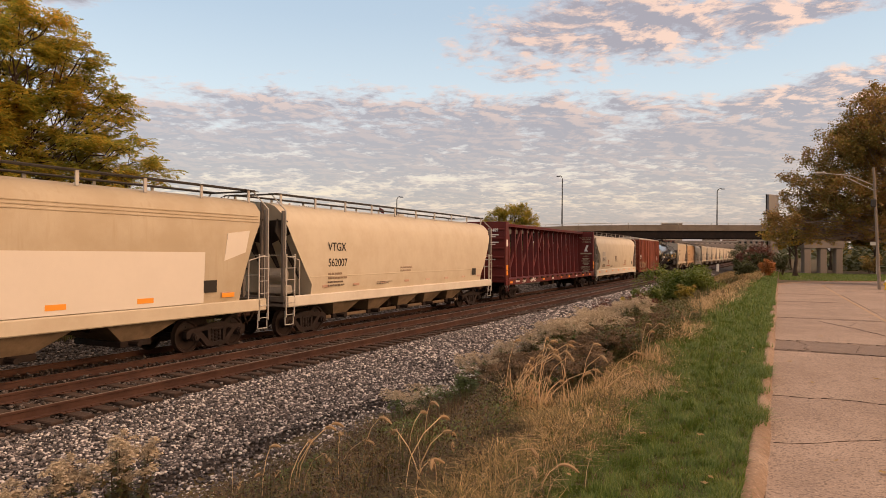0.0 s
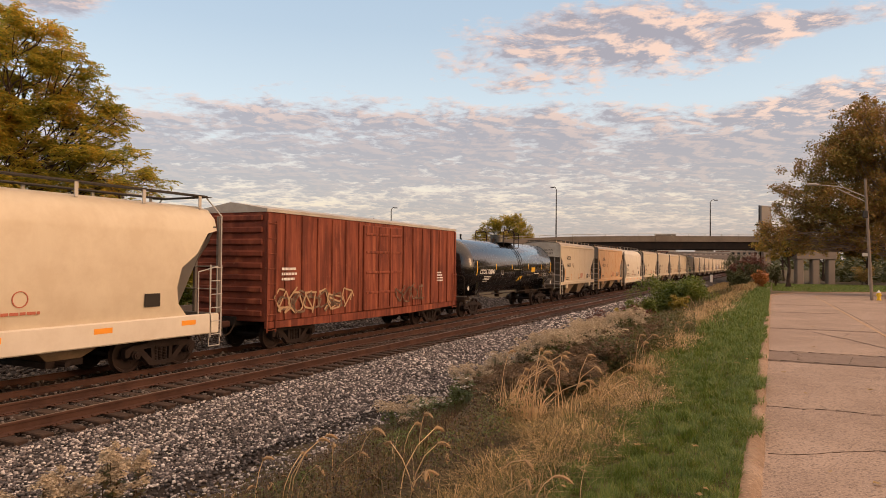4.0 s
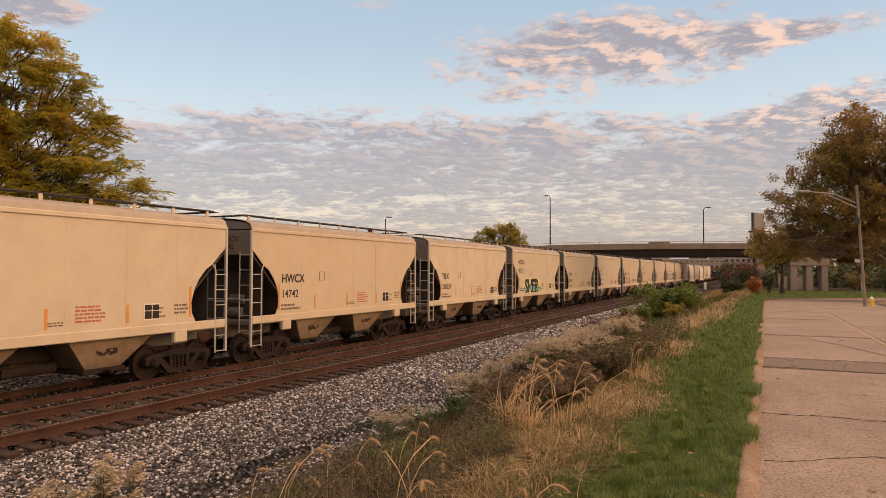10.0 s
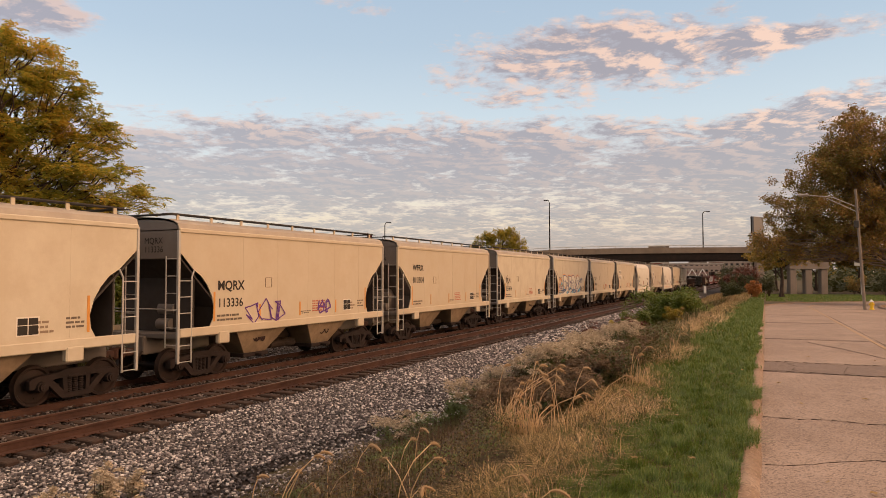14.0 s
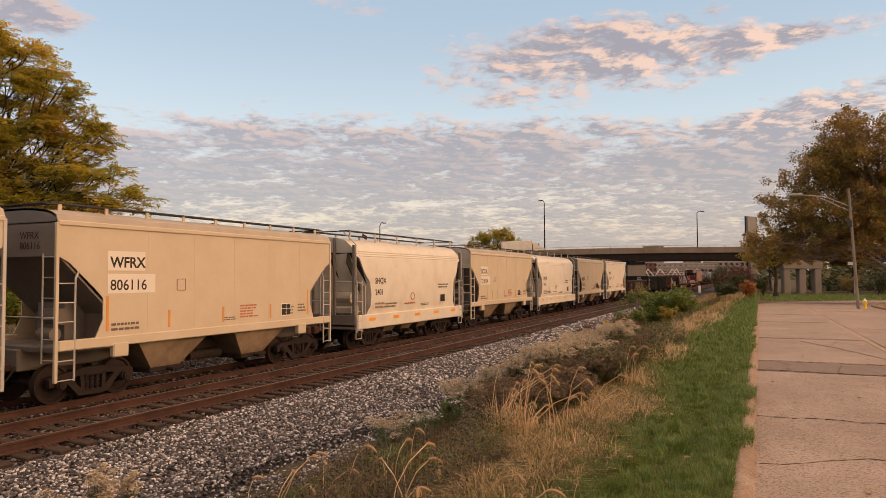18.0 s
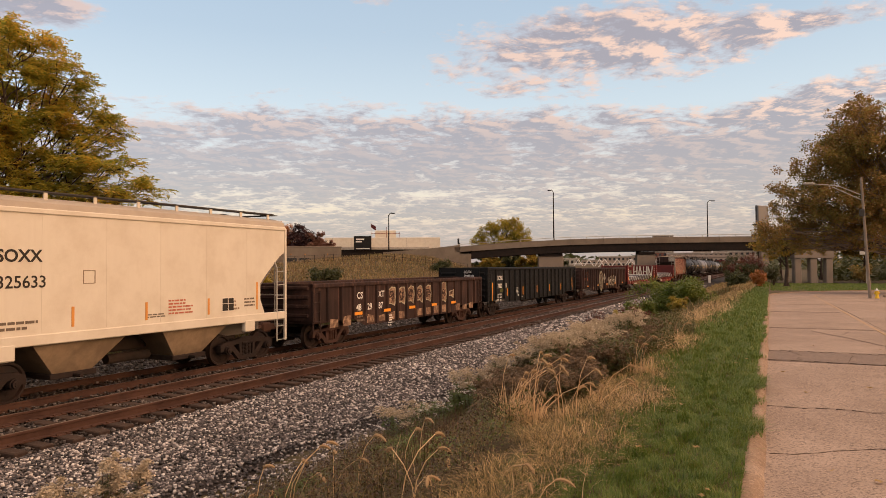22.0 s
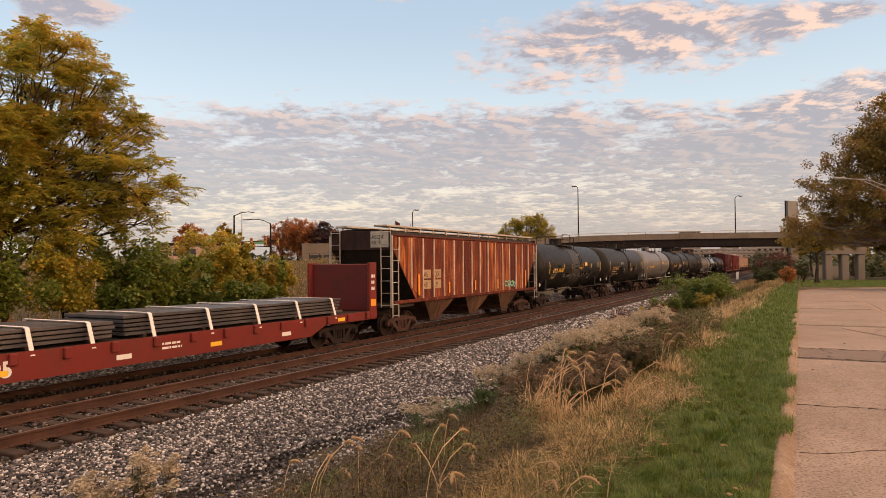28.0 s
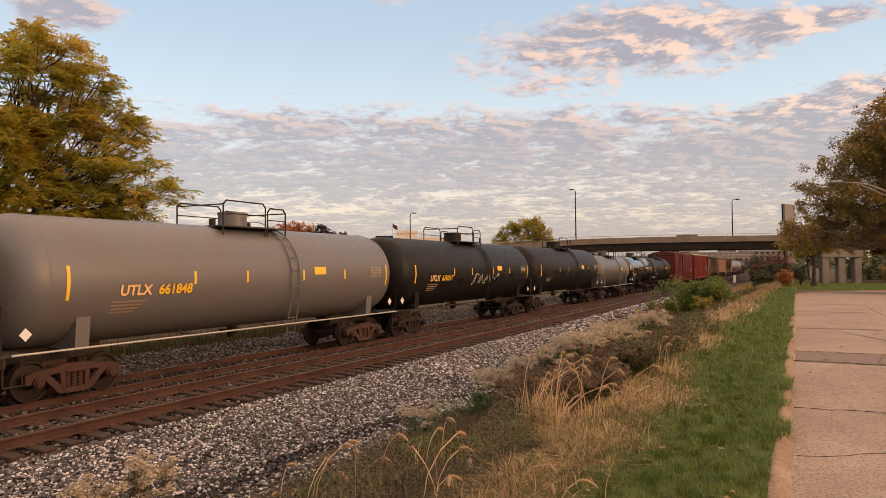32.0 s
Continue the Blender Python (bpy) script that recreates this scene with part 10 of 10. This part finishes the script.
    part("back_board", Shape().worn(-1.65, 1.65, 0.2, 0.4, 0.35, 3.65, 0.05), M["girder"], billboard)
    part("catwalk", Shape().worn(-1.9, 1.9, -0.7, 0.9, 0.1, 0.25, 0.03), M["girder"], billboard)
    part("post", Shape().rod((0, 0.5, -10.8), (0, 0.5, 1.0), 0.45, 12), M["girder"], billboard)
    small_car((-91.6, 125.0, 3.9), 40, M["white"], "white car parked on the far street")
    small_car((-66.0, 66.0, 3.4), 40, M["white"], "white car waiting at the signals")
    low_wall = thing("low_concrete_wall", "long low pale concrete wall beyond the tracks", "wall")
    for k in range(8):
        y0 = 6.0 + 4.0 * k
        za, zb = 0.72 - 0.0095 * (y0 - 12), 0.72 - 0.0095 * (y0 - 8)
        part("wall_panel", Shape().sweep([[(-24.4, y, -1.0), (-24.4, y, z), (-24.1, y, z), (-24.1, y, -1.0)] for y, z in ((y0 + 0.01, za), (y0 + 3.99, zb))]), M["pier"], low_wall)
    fence = thing("chain_fence", "thin dark fence along the far bank", "fence")
    for k in range(24):
        x, y = -62 + k * 0.62, 76 + k * 1.5
        z = float(ground_z(np.array(x), np.array(y)))
        part("fence_post", Shape().rod((x, y, z - 0.2), (x, y, z + 1.3), 0.04, 6), M["girder"], fence)
    w = Shape()
    for k in range(23):
        for h in (0.4, 0.8, 1.25):
            p = [(-62 + j * 0.62, 76 + j * 1.5) for j in (k, k + 1)]
            w.rod((*p[0], float(ground_z(np.array(p[0][0]), np.array(p[0][1]))) + h), (*p[1], float(ground_z(np.array(p[1][0]), np.array(p[1][1]))) + h), 0.02, 4)
    part("fence_wire", w, M["girder"], fence)


build_street()


def build_roadside():
    pole = thing("utility_pole", "weathered wooden utility pole with a lamp arm", "utility pole", pose(5.45, 49.0, 0.6))
    part("shaft", Shape().rod((0, 0, -0.3), (-0.35, 0, 7.4), 0.095, 12, 0.07), M["wood_pole"], pole)
    part("lamp_arm", Shape().path([(-0.33, 0, 6.3), (-1.6, 0, 6.95), (-3.0, 0, 7.15)], 0.025), M["galv"], pole)
    part("brace", Shape().path([(-0.33, 0, 6.0), (-1.9, 0, 6.9)], 0.025), M["galv"], pole)
    part("lamp_head", Shape().worn(-3.5, -2.9, -0.14, 0.14, 7.08, 7.24, 0.05), M["pale_grey"], pole)
    part("bracket", Shape().worn(-0.48, -0.2, -0.12, 0.12, 5.0, 5.45, 0.04), M["dark_steel"], pole)
    hyd = thing("fire_hydrant", "yellow fire hydrant with a white bonnet", "fire hydrant", pose(5.75, 48.6, 0.62) @ Matrix.Scale(0.72, 4))
    part("barrel", Shape().rod((0, 0, 0), (0, 0, 0.08), 0.19, 14).rod((0, 0, 0.08), (0, 0, 0.62), 0.125, 14).rod((0, 0, 0.50), (0, 0, 0.56), 0.17, 14), M["hydrant"], hyd)
    part("bonnet", Shape().rod((0, 0, 0.62), (0, 0, 0.68), 0.16, 14).rod((0, 0, 0.68), (0, 0, 0.80), 0.13, 14, 0.06).rod((0, 0, 0.80), (0, 0, 0.86), 0.035, 6), M["hydrant_white"], hyd)
    for a, r in ((0, 0.07), (180, 0.07), (270, 0.09)):
        d = Vector((math.cos(radians(a)), math.sin(radians(a)), 0))
        part("nozzle", Shape().rod(d * 0.1 + Vector((0, 0, 0.42)), d * 0.22 + Vector((0, 0, 0.42)), r, 10), M["hydrant"], hyd)
    box = thing("trackside_marker", "small white post beside the track", "marker post", pose(-9.6, 128, -0.6))
    part("post", Shape().worn(-0.2, 0.2, -0.15, 0.15, 0, 1.5, 0.03), M["hydrant_white"], box)
    sign = thing("street_sign", "small white sign on a post beyond the bridge", "sign", pose(13.8, 128, -0.4))
    part("post", Shape().rod((0, 0, 0), (0, 0, 6.2), 0.09, 8), M["pale_grey"], sign)
    part("board", Shape().worn(-0.9, 0.3, -0.12, -0.08, 4.6, 5.4, 0.02), M["white"], sign)
    rng = random.Random(4)
    # fallen leaves on the road and lawn
    for k in range(30):
        x, y = (rng.uniform(-0.02, 2.6), rng.uniform(4.5, 24)) if k % 2 else (rng.uniform(-1.6, -0.3), rng.uniform(4.2, 14))
        z = float(road_z(y)) - 0.012 if x > -0.1 else float(ground_z(np.array(x), np.array(y))) + 0.07
        s = Shape()
        r = rng.uniform(0.02, 0.045)
        s.add([(0, -r, 0.0), (r * 0.7, -r * 0.2, 0.012), (r * 0.5, r * 0.5, 0.0), (0, r, 0.014), (-r * 0.5, r * 0.5, 0.0), (-r * 0.7, -r * 0.2, 0.010)], [(0, 1, 2, 3), (0, 3, 4, 5)])
        solid("fallen_leaf", s, M["dry"], "curled brown leaf fallen on the ground", "leaf", pose(x, y, z, 0, 0, rng.uniform(0, 360)), "fallen leaves", smooth=0)


build_roadside()


# ---- the town beyond the bridge ----
def block(name, x, y, w, d, h, mat, label, floors=4, cols=6, turn=0.0, base=0.0, roof=None):
    b = thing(name, label, "building", pose(x, y, base, 0, 0, turn), group="town buildings")
    part("wall", Shape().worn(-w / 2, w / 2, -d / 2, d / 2, -4, h, 0.15), M[mat], b)
    part("roof", Shape().worn(-w / 2 - 0.3, w / 2 + 0.3, -d / 2 - 0.3, d / 2 + 0.3, h, h + 0.6, 0.1), M[roof or "pale_grey"], b)
    win = shared(("win", round(w / cols * 0.5, 1), round(h / floors * 0.45, 1)), lambda: Shape().box(-w / cols * 0.25, w / cols * 0.25, -0.12, 0.1, 0, h / floors * 0.45).mesh("window", M["black"]))
    for i in range(floors):
        for j in range(cols):
            part("window", win, None, b, at=pose(-w / 2 + w * (j + 0.5) / cols, -d / 2, h * (i + 0.35) / floors))
    return b


M["brick"] = material("red_brown_brick", (0.20, 0.085, 0.06), 0.85, vary=0.15, scale=1.0, dirt=(0.12, 0.06, 0.05), dirt_amount=0.3, dirt_scale=0.2)
M["buff"] = material("buff_stone", (0.34, 0.27, 0.22), 0.85, vary=0.12, scale=1.0)


def build_town():
    for i, (px, dist, w, h, mat, fl, co) in enumerate([(1080, 480, 20, 8, "buff", 3, 7), (1125, 430, 14, 7.5, "buff", 3, 5), (1165, 500, 12, 11, "brick", 4, 4), (1205, 460, 22, 9.5, "buff", 3, 7), (1235, 520, 12, 14, "pier", 5, 4), (1255, 440, 16, 9.0, "buff", 4, 6), (1285, 470, 20, 10.5, "brick", 4, 7), (1040, 520, 14, 6, "buff", 2, 4), (1310, 450, 18, 10, "buff", 4, 6), (985, 500, 26, 7, "pale_grey", 2, 8)]):
        a = math.atan2(px - 784, 1218.6) - radians(25.1)
        block("town_building", math.sin(a) * dist, math.cos(a) * dist, w, 14, h + 2, mat, "distant town building with rows of dark windows", fl, co, -math.degrees(a), -1.5)
    a = math.atan2(1166 - 784, 1218.6) - radians(25.1)
    block("hill_tower", math.sin(a) * 620, math.cos(a) * 620, 17, 14, 27.5, "pier", "grey apartment tower far beyond the bridge", 6, 7, -math.degrees(a), 0)
    # parking deck with long open floors
    a = math.atan2(1255 - 784, 1218.6) - radians(25.1)
    deck = thing("parking_deck", "red-brown parking deck with open floors", "building", pose(math.sin(a) * 330, math.cos(a) * 330, -1, 0, 0, -math.degrees(a)), group="town buildings")
    for k in range(3):
        part("floor", Shape().worn(-20, 20, -5, 5, 1.8 + k * 2.6, 2.9 + k * 2.6, 0.1), M["brick" if k < 2 else "buff"], deck)
        for j in range(9):
            part("column", Shape().worn(-19.6 + j * 4.9, -19 + j * 4.9, -4.8, -4.2, -1 + k * 2.6, 1.8 + k * 2.6, 0.05), M["buff"], deck)
    # white trussed spans with red rails
    for i, (px, w) in enumerate(((1035, 11), (1085, 13), (1130, 11), (1178, 12), (1225, 10))):
        a = math.atan2(px - 784, 1218.6) - radians(25.1)
        d = 250
        tr = thing("white_truss", "white triangular steel truss over a red beam", "truss", pose(math.sin(a) * d, math.cos(a) * d, 0, 0, 0, -math.degrees(a)), group="white trusses")
        part("beam", Shape().worn(-w / 2, w / 2, -0.3, 0.3, 1.0, 2.2, 0.05), M["red"], tr)
        for j in range(3):
            x0 = -w / 2 + j * w / 3
            part("strut", Shape().path([(x0, 0, 2.2), (x0 + w / 6, 0, 5.0), (x0 + w / 3, 0, 2.2)], 0.14), M["strap"], tr)
            part("column", Shape().worn(x0 - 0.15, x0 + 0.15, -0.2, 0.2, -2, 1.0, 0.03), M["pale_grey"], tr)
        part("tie_rod", Shape().path([(-w / 2, 0, 3.6), (w / 2, 0, 3.6)], 0.08), M["strap"], tr)
    # wooded horizon
    rng = np.random.default_rng(9)
    n = 15000
    ang = rng.uniform(radians(-100), radians(60), n)
    d = rng.uniform(520, 900, n)
    top = 9 + 4 * np.sin(ang * 17) + 3 * np.sin(ang * 41 + 1)
    p = np.stack([np.sin(ang) * d, np.cos(ang) * d, np.abs(rng.uniform(-0.2, 1, n)) * top], -1)
    tagged(new("distant_woods", leaf_cloud(p, rng, 6.0, M["dim_green"], 0.2, 0.5)), "hazy dark woods along the horizon", "woods", kind="stuff")


build_town()


# ---- motion along the track ----
def motions():
    steps = [0, 4, 8, 12, 16, 20, 24, 28, 32]
    for car, middle in train:
        walk(car, [(t, pose(TRAIN_X, middle - s_of(t), TRAIN_Z)) for t in steps])
    # the box truck crosses the bridge from the far bank
    def on_bridge(s):
        slope = math.degrees(math.atan2(deck_top(s + 2) - deck_top(s - 2), 4))
        return pose(*bridge_point(s, 8.0, deck_top(s) - 1.0), 0, 0, BRIDGE_ANGLE) @ pose(0, 0, 0, 0, -slope, 0)
    walk(box_truck, [(t, on_bridge(-17.8 + (t - 17.0) * 9.3 + 0.5 * max(0.0, t - 17.0) ** 2 * (t < 24))) for t in (0, 8, 14, 15, 16, 17, 18, 19, 20, 21, 22, 23)] + [(32.0, on_bridge(140.0))])
    # all wheels have one size and roll alike, so they share the keys of the first
    first = wheelsets[0]
    walk(first, [(k / FPS, pose(0, 0, 0, math.degrees(s_of(k / FPS) / 0.457) % 360)) for k in range(32 * FPS + 1)])
    for w in wheelsets[1:]:
        w.rotation_mode = "QUATERNION"
        keys = w.animation_data_create()
        keys.action = first.animation_data.action
        keys.action_slot = first.animation_data.action_slot


motions()
